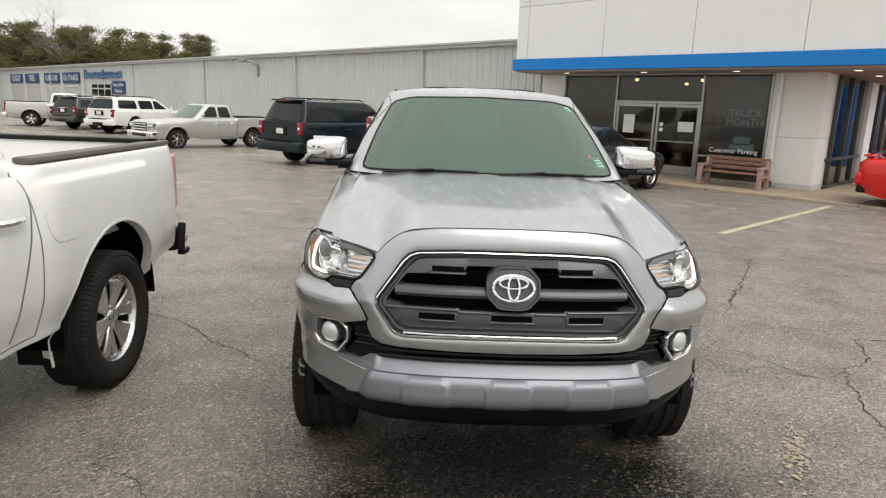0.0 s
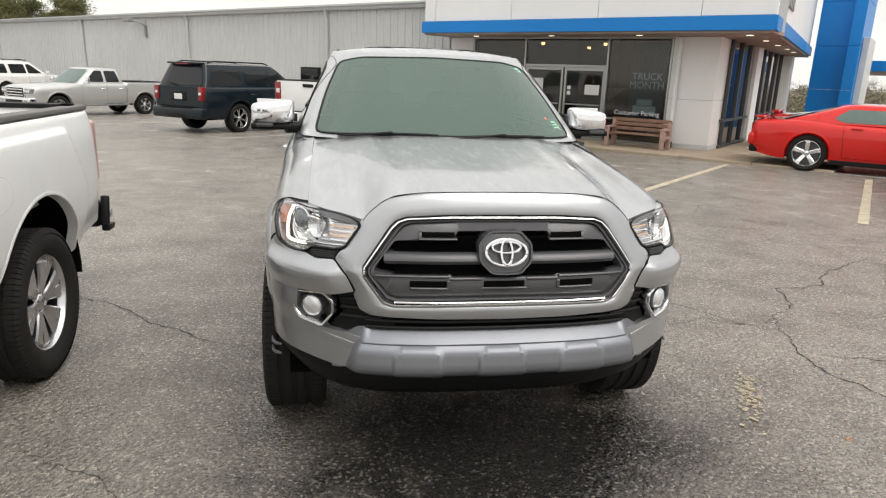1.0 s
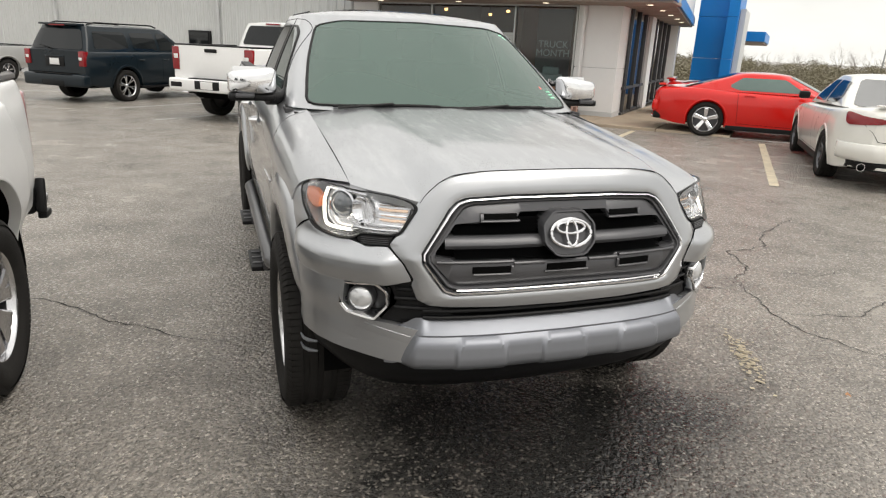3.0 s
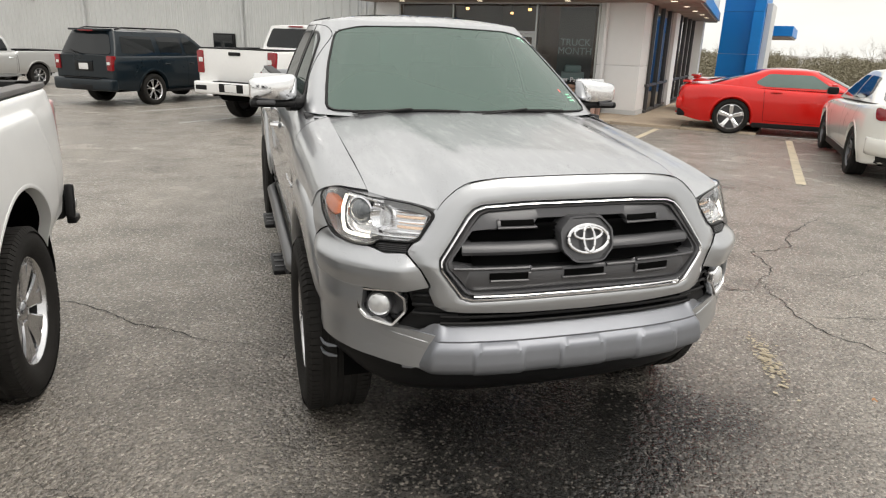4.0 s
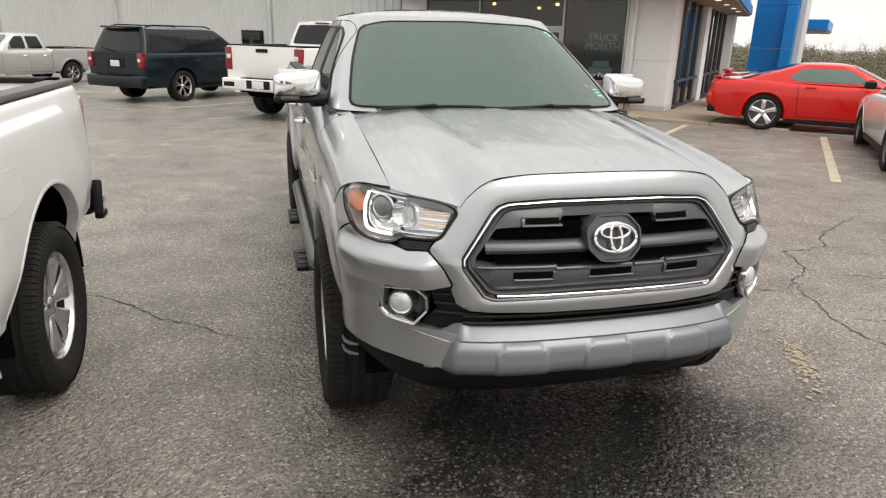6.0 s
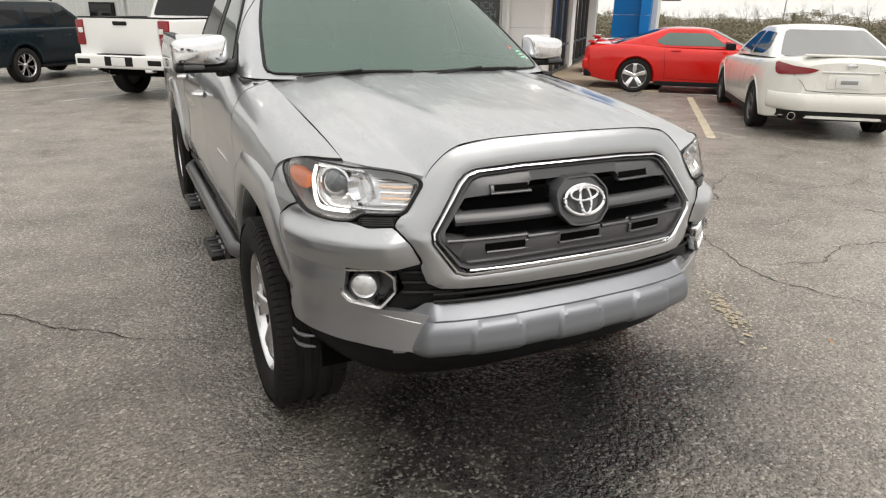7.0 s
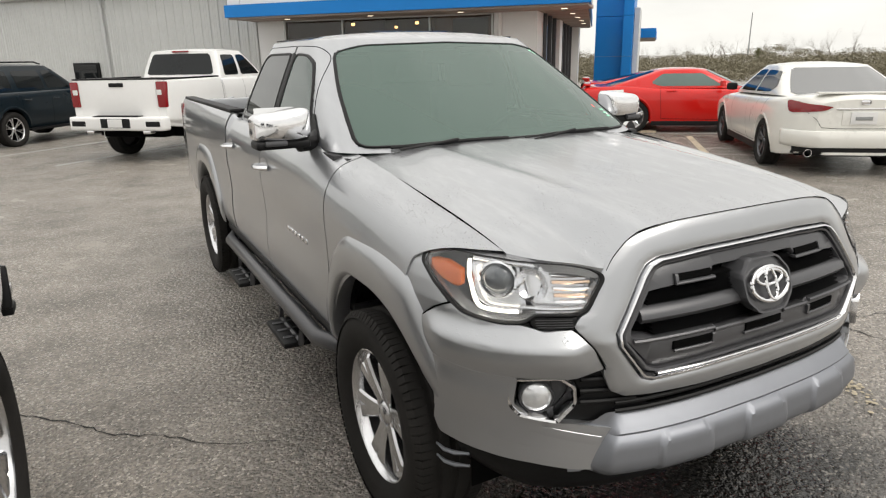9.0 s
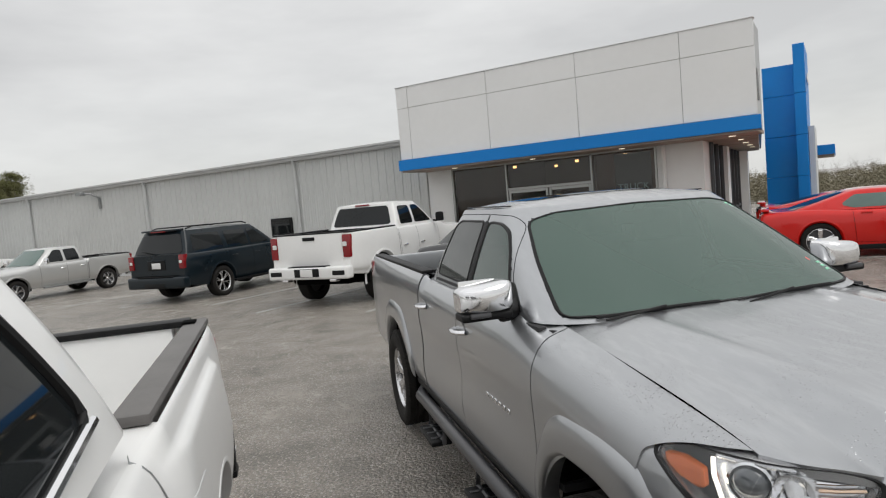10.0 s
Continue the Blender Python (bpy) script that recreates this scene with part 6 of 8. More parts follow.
def nose_bar(x0, x1, z0, z1, out, depth, n=12, r=0.006):
    """A bar of rounded section across the nose."""
    V, F = [], []
    prof = [(z0, -depth), (z0, out - r), (z0 + r, out), (z1 - r, out), (z1, out - r), (z1, -depth)]
    for i in range(n + 1):
        s = s_of(x0 + (x1 - x0) * i / n)
        V += [nose(s, z, o) for z, o in prof]
    k = len(prof)
    for i in range(n):
        for j in range(k - 1):
            F.append((i * k + j, i * k + j + 1, (i + 1) * k + j + 1, (i + 1) * k + j))
    F.append(tuple(range(k))[::-1])
    F.append(tuple(n * k + j for j in range(k)))
    return V, F


def nose_ring(name, outer, inner, rows, material, parent, label="", n=180):
    """A ring between two outlines, with rows of (share of the way in, metres proud)."""
    o, i = resample(outer, n), resample(inner, n)
    # start both at the top middle
    V, F = [], []
    for t, out in rows:
        for p, q in zip(o, i):
            V.append(nose(p[0] + (q[0] - p[0]) * t, p[1] + (q[1] - p[1]) * t, out))
    for r in range(len(rows) - 1):
        for k in range(n):
            F.append((r * n + k, r * n + (k + 1) % n, (r + 1) * n + (k + 1) % n, (r + 1) * n + k))
    return part(name, mesh_of(name, V, F), material, parent, label)


def nose_patch(name, poly, material, parent, out=0.0, r=0.012, rings=8, n=72, label="", side=1, skirt=0.03, roll=0.003):
    p = resample(rounded([(side * a, b) for a, b in poly], r), n)
    V, F = [], []
    c = p.mean(0)
    of = out if callable(out) else (lambda a, b: out)
    V += [nose(q[0], q[1], of(*q) - skirt) for q in p]
    for k in range(rings):
        t = 1 - (k / rings)
        V += [nose(*(c + (q - c) * t), of(*(c + (q - c) * t)) - (0 if k else roll)) for q in p]
    V.append(nose(c[0], c[1], of(c[0], c[1])))
    for k in range(rings):
        for i in range(n):
            F.append((k * n + i, k * n + (i + 1) % n, (k + 1) * n + (i + 1) % n, (k + 1) * n + i))
    for i in range(n):
        F.append((rings * n + i, rings * n + (i + 1) % n, (rings + 1) * n))
    nor = Vector()
    for q in F[-n:]:
        a, b, c_ = (Vector(V[k]) for k in q)
        nor += (b - a).cross(c_ - a)
    if nor.dot(Vector(V[-1]) - Vector((0, 1.5, V[-1][2]))) < 0:
        F = [q[::-1] for q in F]
    return part(name, mesh_of(name, V, F), material, parent, label)


# --- hood
zc = curve_of([(0.0, 1.118), (0.15, 1.146), (0.4, 1.178), (0.8, 1.208), (1.2, 1.236), (1.45, 1.25)])
step = curve_of([(0.0, 0.104), (0.14, 0.100), (0.2, 0.092), (0.34, 0.068), (0.8, 0.031), (1.3, 0.012), (1.5, 0.01)])


def sm(t):
    t = min(max(t, 0.0), 1.0)
    return t * t * (3 - 2 * t)


def hood_z(x, y):
    x = abs(x)
    q = np.array([y])
    w = 0.06 * (y - 0.2)
    z = float(zc(q)[0]) - 0.012 * min(1.0, x / 0.4) ** 2 - float(step(q)[0]) * sm((x - 0.387 - w) / 0.13) - 0.018 * sm((x - 0.54) / 0.16)
    # two soft ridges that run back from the grille's corners, and a shallow dish between them
    z += 0.006 * math.exp(-((x - 0.36 - w) / 0.035) ** 2) * sm((y - 0.2) / 0.3)
    z -= 0.006 * (1 - sm(x / 0.3)) * sm((y - 0.3) / 0.4)
    return z


hy0 = curve_of([(0, 0.152), (0.275, 0.160), (0.385, 0.168), (0.428, 0.170), (0.478, 0.1705), (0.503, 0.172), (0.525, 0.179), (0.585, 0.205), (0.655, 0.255), (0.70, 0.332)])
hz0 = curve_of([(0, 1.143), (0.1, 1.142), (0.275, 1.138), (0.385, 1.122), (0.428, 1.102), (0.478, 1.060), (0.503, 1.038), (0.525, 1.043), (0.585, 1.057), (0.655, 1.065), (0.70, 1.069)])
hy1 = curve_of([(0, 1.28), (0.35, 1.30), (0.6, 1.355), (0.695, 1.40)])
xs = np.linspace(-0.7000, 0.7000, 121)
tt = np.linspace(0, 1, 60)
P = np.zeros((len(tt) + 1, len(xs), 3))
for j, x in enumerate(xs):
    y0, y1 = float(hy0(np.array([abs(x)]))[0]), float(hy1(np.array([abs(x)]))[0])
    y0 -= 0.003
    for i, t in enumerate(tt):
        y = y0 + (y1 - y0) * t
        z = hood_z(x, y)
        z += (float(hz0(np.array([abs(x)]))[0]) + 0.001 - hood_z(x, y0)) * (1 - sm(t / 0.11))
        P[i + 1, j] = (x, y, z)
    P[0, j] = (x, y0 + 0.002, P[1, j, 2] - 0.03)
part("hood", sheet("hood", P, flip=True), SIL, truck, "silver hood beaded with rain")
part("hood_joint", join_meshes("hood_joint", [tube([(x, float(hy0(np.array([abs(x)]))[0]) - 0.002, float(hz0(np.array([abs(x)]))[0]) + 0.0005) for x in np.linspace(-0.395, 0.395, 70)], 0.0014, 6)]), M["void"], truck)
for s in (-1, 1):
    part("hood_joint", join_meshes("hood_joint", [tube([nose(s * a, b, 0.0015) for a, b in dense([(0.507, 1.035), (0.488, 1.059), (0.462, 1.083), (0.434, 1.104), (0.39, 1.124), (0.33, 1.134)], 40)], 0.0014, 6)]), M["void"], truck)
# dark gutter under the hood's edges
P2 = P.copy()
P2[:, :, 2] -= 0.05
P2[:, :, 0] *= 1.03
P2[:, :, 1] = np.where(P2[:, :, 1] < 0.5, P2[:, :, 1] - 0.006, P2[:, :, 1] + 0.05)
part("hood_lining", sheet("hood_lining", P2[9:]), M["void"], truck)

# --- flanks
hoodcut_z = curve_of([(0.3, 1.062), (0.345, 1.073), (0.8, 1.142), (1.2, 1.196), (1.42, 1.216), (1.6, 1.225), (3.15, 1.235), (3.27, 1.265), (5.3, 1.27)])
crown_z = curve_of([(0.3, 1.04), (0.46, 1.06), (0.8, 1.105), (1.2, 1.155), (1.45, 1.195), (1.7, 1.215), (3.15, 1.23), (3.27, 1.26), (5.3, 1.265)])
edge_x = curve_of([(0.3, 0.7005), (1.42, 0.7022), (1.6, 0.78), (3.15, 0.79), (3.27, 0.80), (5.3, 0.80)])
crown_x = curve_of([(0.3, 0.765), (0.46, 0.775), (0.8, 0.79), (1.42, 0.795), (1.6, 0.80), (3.15, 0.805), (3.27, 0.815), (5.3, 0.815)])
wide_x = curve_of([(0.3, 0.80), (0.38, 0.826), (0.47, 0.850), (0.57, 0.864), (0.72, 0.870), (0.95, 0.873), (1.4, 0.874), (3.2, 0.872), (4.1, 0.876), (5.0, 0.872), (5.3, 0.86)])


class Flank(Shell):
    """The truck's side from the hood's cut down to the sill."""

    def __init__(self, length):
        self.L = length

    def section(self, y, k=8):
        q = np.array([y])
        ex, cx, wx = (float(c(q)[0]) for c in (edge_x, crown_x, wide_x))
        ez, cz = float(hoodcut_z(q)[0]), float(crown_z(q)[0])
        d = 0.012 * sm((y - 1.1) / 0.5) * sm((3.6 - y) / 0.4)
        pts = [(ex, ez), (cx, cz), (cx + (wx - cx) * 0.62, cz - 0.055), (wx - 0.006, cz - 0.12), (wx, min(0.99, cz - 0.15)), (wx - d * 0.6, 0.90), (wx - d, 0.80), (wx - 0.004, 0.66), (wx - 0.012, 0.56), (wx - 0.03, 0.49), (wx - 0.07, 0.46)]
        n = len(pts)
        w = np.linspace(0, n - 1, (n - 1) * k + 1)
        i = np.arange(n)
        return np.stack([pchip(i, [p[0] for p in pts], w), pchip(i, [p[1] for p in pts], w)], 1), 0


fl = Flank(5.3)
AR = [(0.858, 0.40, 0.475), (4.095, 0.40, 0.475)]


def flank_piece(name, y0a, y1a, material, s, label="", n=50, zmin=0.0, front=None):
    """A panel of the side between two y; front(j) may slant its leading edge for each column of the section."""
    base = fl.section(1.0)[0]
    k = len(base)
    P = np.zeros((n, k, 3))
    for j in range(k):
        ya = y0a if front is None else front(j / (k - 1))
        for i, t in enumerate(np.linspace(0, 1, n)):
            y = ya + (y1a - ya) * t
            sec = fl.section(y)[0][j]
            P[i, j] = (sec[0], y, sec[1])
    Q, F = cut_arches(P, AR)
    # turn the edges in, so that the panel has a thickness at its joints
    V = [tuple(p) for p in Q.reshape(-1, 3)]
    for i in (0, n - 1):
        o = len(V)
        V += [(V[i * k + j][0] - 0.025, V[i * k + j][1] + (0.002 if i == 0 else -0.002), V[i * k + j][2] - 0.01) for j in range(k)]
        F += [(i * k + j, i * k + j + 1, o + j + 1, o + j) for j in range(k - 1) if not any(math.hypot(P[i, j][1] - a[0], P[i, j][2] - a[1]) < a[2] for a in AR)]
    V, F = compact(V, F)
    if s < 0:
        V = [(-v[0], v[1], v[2]) for v in V]
    else:
        F = [f[::-1] for f in F]
    return part(name, mesh_of(name, V, F), material, truck, label)


fr = curve_of([(0.0, 0.345), (0.05, 0.40), (0.10, 0.475), (0.17, 0.565), (0.23, 0.61), (0.4, 0.62), (0.55, 0.60), (1.0, 0.585)])
for s in (-1, 1):
    flank_piece("front_fender", 0, 1.325, SIL, s, front=lambda u: float(fr(np.array([u]))[0]), n=60)
    fd = flank_piece("front_door", 1.332, 2.345, SIL, s)
    rd = flank_piece("rear_door", 2.352, 3.235, SIL, s)
    flank_piece("bed_side", 3.262, 5.3, SIL, s, n=90)
    # dark lining behind the joints
    P3 = np.zeros((40, 12, 3))
    for i, y in enumerate(np.linspace(0.62, 5.25, 40)):
        for j, z in enumerate(np.linspace(0.50, min(1.13, float(hoodcut_z(np.array([y]))[0]) - 0.07), 12)):
            P3[i, j] = (s * (fl.sx(y, z) - 0.03), y, z)
    Q3, F3 = cut_arches(P3, [(a[0], a[1], a[2] + 0.02) for a in AR])
    V3, F3 = compact([tuple(p) for p in Q3.reshape(-1, 3)], F3)
    part("joint_lining", mesh_of("joint_lining", V3, F3), M["void"], truck)
    # door handles: bezel, grip and lock
    for d, y, z in ((fd, 2.26, 1.062), (rd, 3.10, 1.08)):
        x = fl.sx(y, z)
        P4 = [(s * (x + o), y + dy, z + dz) for o, dy, dz in ((0.002, -0.095, 0.004), (0.030, -0.075, 0.003), (0.040, -0.03, 0.0), (0.040, 0.03, -0.002), (0.030, 0.072, -0.004), (0.004, 0.09, -0.005))]
        h = part("door_handle", join_meshes("door_handle", [tube(P4, [0.017, 0.016, 0.015, 0.015, 0.017, 0.019], 10, squash=0.75)]), M["chrome"], d, "chrome door handle")
        part("handle_cup", lathe("handle_cup", [(0.001, -0.004), (0.045, -0.002), (0.058, 0.003), (0.064, 0.001)], 28, "x"), SIL, h, m=pose(s * (x - 0.0005), y - 0.01, z) @ Matrix.Diagonal((s, 1.25, 0.75, 1)))
    # sill, running rail and two hanging steps
    part("sill", join_meshes("sill", [tube([(s * 0.80, 1.36, 0.475), (s * 0.80, 3.6, 0.475)], 0.05, 10)]), M["black"], truck)
    rb_ = part("running_board", join_meshes("running_board", [tube([(s * 0.70, 1.28, 0.43), (s * 0.82, 1.38, 0.42), (s * 0.875, 1.52, 0.415), (s * 0.875, 3.40, 0.415), (s * 0.82, 3.52, 0.42), (s * 0.72, 3.6, 0.43)], 0.038, 12)]), M["grille"], truck, "dark tubular side step rail")
    for y in (1.95, 2.95):
        bm = box_bm(0.13, 0.34, 0.03, 0.012, (s * 0.90, y, 0.285))
        part("step_pad", bm, M["black"], rb_)
        part("step_hanger", join_meshes("step_hanger", [tube([(s * 0.875, y - 0.19, 0.40), (s * 0.885, y - 0.17, 0.29), (s * 0.885, y + 0.17, 0.29), (s * 0.875, y + 0.19, 0.40)], 0.016, 8)]), M["grille"], rb_)
        for q in (-0.1, 0.0, 0.1):
            part("tread_rib", box_bm(0.10, 0.02, 0.008, 0.003, (s * 0.90, y + q, 0.303), 1), M["grille"], rb_)
    # lettering of the door badge, as plain bars
    for i, (w, h) in enumerate(((0.022, 0.030), (0.018, 0.030), (0.022, 0.028), (0.024, 0.028), (0.030, 0.028), (0.022, 0.030))):
        y = 1.63 + i * 0.056
        part("badge_bar", box_bm(0.006, w * 1.5, h * 0.75, 0.002, (s * (fl.sx(y, 0.82) + 0.001), y, 0.818), 1), M["chrome"], fd)

# --- flares: a squared arch, drawn from an inner and an outer line
FLI = [(-0.435, -0.02), (-0.452, 0.10), (-0.425, 0.21), (-0.345, 0.31), (-0.235, 0.390), (-0.12, 0.437), (0.02, 0.457), (0.17, 0.455), (0.29, 0.41), (0.375, 0.325), (0.43, 0.21), (0.458, 0.07), (0.462, -0.06)]
FLO = [(-0.438, -0.03), (-0.475, 0.10), (-0.492, 0.25), (-0.452, 0.39), (-0.372, 0.515), (-0.235, 0.620), (0.0, 0.638), (0.20, 0.630), (0.335, 0.575), (0.44, 0.44), (0.505, 0.27), (0.535, 0.09), (0.54, -0.07)]


def wide_at(y, z):
    z = min(max(z, 0.47), 1.1)
    return fl.sx(max(y, 0.30), z)


for s in (-1, 1):
    for yc in (0.858, 4.095):
        n = 60
        cut = 2 if yc < 2 else 0
        a, b = dense(FLI[cut:], n), dense(FLO[cut:], n)
        b = a + (b - a) * 0.80
        rows = [(0.0, -0.06), (0.0, 0.010), (0.06, 0.019), (0.12, 0.023), (0.62, 0.021), (0.76, 0.017), (0.94, 0.003), (1.0, -0.006)]
        P = np.zeros((len(rows), n, 3))
        for i, (t, o) in enumerate(rows):
            for j in range(n):
                c = a[j] + (b[j] - a[j]) * t
                y, z = yc + c[0], 0.385 + c[1]
                fade = min(1.0, j / 6 + 0.25, (n - 1 - j) / 6 + 0.25)
                P[i, j] = (s * (wide_at(y, z) + (o * fade if o > 0 else o)), y, z)
        part("fender_flare", sheet("fender_flare", P, flip=s > 0), SIL, truck, "silver wheel arch flare")
        wheel_well(truck, yc, 0.39, 0.485 if yc < 2 else 0.50, 0.785 if yc < 2 else 0.86, 0.50, s)
        add_wheel(truck, "main", (s * 0.778, yc, 0.374), s, 0.374, 0.262, 0.243, dict(n=6, r0=0.045, w0=0.024, w1=0.027, twin=0.17, depth=0.045, dish=0.02), M["alloy"], M["alloydark"], turn=14 if yc < 2 else 40)

# --- grille and surround
SUR = both([(0, 1.143), (0.1, 1.142), (0.28, 1.138), (0.395, 1.122), (0.44, 1.102), (0.495, 1.057), (0.52, 1.03), (0.545, 0.975), (0.575, 0.937), (0.598, 0.925), (0.618, 0.898), (0.572, 0.847), (0.540, 0.795), (0.545, 0.770), (0.525, 0.722), (0.485, 0.702), (0.41, 0.697), (0.23, 0.692), (0, 0.690)])
HEX = both([(0, 1.062), (0.2, 1.061), (0.35, 1.053), (0.385, 1.041), (0.41, 1.018), (0.508, 0.880), (0.508, 0.850), (0.438, 0.753), (0.40, 0.741), (0.2, 0.744), (0, 0.745)])
HEX2 = both([(0, 1.042), (0.2, 1.041), (0.335, 1.034), (0.364, 1.024), (0.386, 1.000), (0.484, 0.873), (0.484, 0.856), (0.420, 0.780), (0.392, 0.770), (0.2, 0.774), (0, 0.776)])
nose_ring("grille_surround", SUR, HEX, [(0, -0.04), (0, -0.001), (0.03, 0.002), (0.3, 0.006), (0.6, 0.008), (0.86, 0.007), (0.95, 0.003), (1, -0.012), (1, -0.06)], SIL, truck, "silver grille surround", n=260)
HEXM = [(a + (c - a) * 0.48, b + (d - b) * 0.48) for (a, b), (c, d) in zip(HEX, HEX2)]
grl = nose_ring("grille_frame", HEX, HEXM, [(0, -0.05), (0, 0.002), (0.22, 0.012), (0.60, 0.013), (0.88, 0.004), (1, -0.010)], M["chrome"], truck, "chrome hexagonal grille frame", n=220)
nose_ring("grille_step", HEXM, HEX2, [(0, -0.010), (0.25, 0.001), (0.55, 0.006), (0.9, 0.004), (1, -0.004), (1, -0.06)], M["grille"], grl, n=220)
part("grille_strip", join_meshes("grille_strip", [nose_bar(-0.395, 0.395, 0.757, 0.763, 0.016, 0.02, 24, 0.002)]), M["chrome"], grl)
nose_patch("grille_backing", [(a, b) for a, b in HEX], M["void"], grl, out=-0.055, rings=6, n=96, skirt=0.0)
inner = both([(0, 1.006), (0.165, 1.005), (0.178, 0.985), (0.30, 0.981), (0.312, 0.972), (0.394, 0.972), (0.464, 0.886), (0.472, 0.866), (0.40, 0.857), (0.20, 0.858), (0.19, 0.849), (0, 0.848)])
nose_ring("grille_inner_frame", HEX2, inner, [(0, -0.05), (0, -0.010), (0.1, -0.004), (0.9, -0.004), (1, -0.010), (1, -0.05)], M["grille"], grl, "dark grey inner grille frame", n=220)
for sg in (-1, 1):
    part("grille_bar", join_meshes("grille_bar", [nose_bar(*sorted((sg * 0.09, sg * 0.432)), 0.893, 0.934, 0.004, 0.05, r=0.013)]), M["grille"], grl)
    # bright upper lip of the lower panel, stepping up towards the middle
    part("grille_lip", join_meshes("grille_lip", [nose_bar(*sorted((sg * 0.205, sg * 0.462)), 0.848, 0.858, 0.006, 0.04, r=0.004)]), M["grille"], grl)
    part("grille_lip", join_meshes("grille_lip", [nose_bar(*sorted((sg * 0.085, sg * 0.20)), 0.838, 0.850, 0.003, 0.04, r=0.004)]), M["grille"], grl)
    # slots in the upper and the lower panel, each with a rim under it
    part("grille_slot", join_meshes("grille_slot", [nose_bar(*sorted((sg * 0.18, sg * 0.298)), 0.986, 1.004, 0.0005, 0.02, r=0.002)]), M["void"], grl)
    part("slot_rim", join_meshes("slot_rim", [nose_bar(*sorted((sg * 0.172, sg * 0.308)), 0.977, 0.985, 0.006, 0.03, r=0.003)]), M["grille"], grl)
    part("slot_rim", join_meshes("slot_rim", [nose_bar(*sorted((sg * 0.298, sg * 0.308)), 0.983, 1.006, 0.005, 0.03, r=0.003)]), M["grille"], grl)
    part("grille_slot", join_meshes("grille_slot", [nose_bar(*sorted((sg * 0.21, sg * 0.342)), 0.814, 0.836, 0.0005, 0.02, r=0.002)]), M["void"], grl)
    part("slot_rim", join_meshes("slot_rim", [nose_bar(*sorted((sg * 0.205, sg * 0.338)), 0.805, 0.813, 0.005, 0.03, r=0.003)]), M["grille"], grl)
    part("slot_rim", join_meshes("slot_rim", [nose_bar(*sorted((sg * 0.200, sg * 0.210)), 0.807, 0.838, 0.004, 0.03, r=0.003)]), M["grille"], grl)
part("grille_slot", join_meshes("grille_slot", [nose_bar(-0.075, 0.075, 0.815, 0.837, 0.0005, 0.02, r=0.002)]), M["void"], grl)
part("slot_rim", join_meshes("slot_rim", [nose_bar(-0.083, 0.083, 0.806, 0.814, 0.005, 0.03, r=0.003)]), M["grille"], grl)
for i in range(11):
    z = 0.862 + i * 0.0118
    part("radiator_fin", join_meshes("radiator_fin", [nose_bar(-0.40, 0.40, z, z + 0.004, -0.042, 0.01, 10, 0.001)]), M["black"], grl)
plq = [(0, 1.032), (0.055, 1.031), (0.072, 1.024), (0.108, 0.985), (0.114, 0.970), (0.112, 0.912), (0.104, 0.896), (0.068, 0.860), (0.05, 0.853), (0, 0.851)]
plq = both([(a * 0.88, 0.943 + (b - 0.943) * 0.84) for a, b in plq])
nose_patch("emblem_plaque", plq, M["grille"], grl, out=0.022, r=0.012, rings=5, n=80, skirt=0.07)
nose_ring("plaque_rim", plq, [(a * 0.88, 0.941 + (b - 0.941) * 0.88) for a, b in plq], [(0, 0.0), (0, 0.020), (0.2, 0.030), (0.7, 0.030), (1, 0.018)], M["grille"], grl)


def ellipse_ring(cx, cz, rx, rz, w, out, n=56, phase=0):
    path = [nose(s_of(cx + rx * math.cos(t)), cz + rz * math.sin(t), out) for t in np.linspace(0, 2 * math.pi, n, endpoint=False)]
    return tube(path, w, 8, closed=True)


part("emblem", join_meshes("emblem", [ellipse_ring(0, 0.944, 0.074, 0.044, 0.0064, 0.034), ellipse_ring(0, 0.962, 0.051, 0.0185, 0.0050, 0.036), ellipse_ring(0, 0.945, 0.0195, 0.041, 0.0050, 0.038)]), M["chrome"], grl, "chrome oval emblem")

# --- headlights, bumper corners, fog lamps
def bulge_out(a, b):
    """How far the bumper's corner stands proud: a ledge that slopes out under the lamp, then an upright face."""
    w = sm((abs(a) - 0.545) / 0.10) * sm((1.14 - abs(a)) / 0.16)
    return w * (0.034 * sm((0.900 - b) / 0.060) - 0.016 * sm((0.825 - b) / 0.07) - 0.012 * sm((0.72 - b) / 0.10))


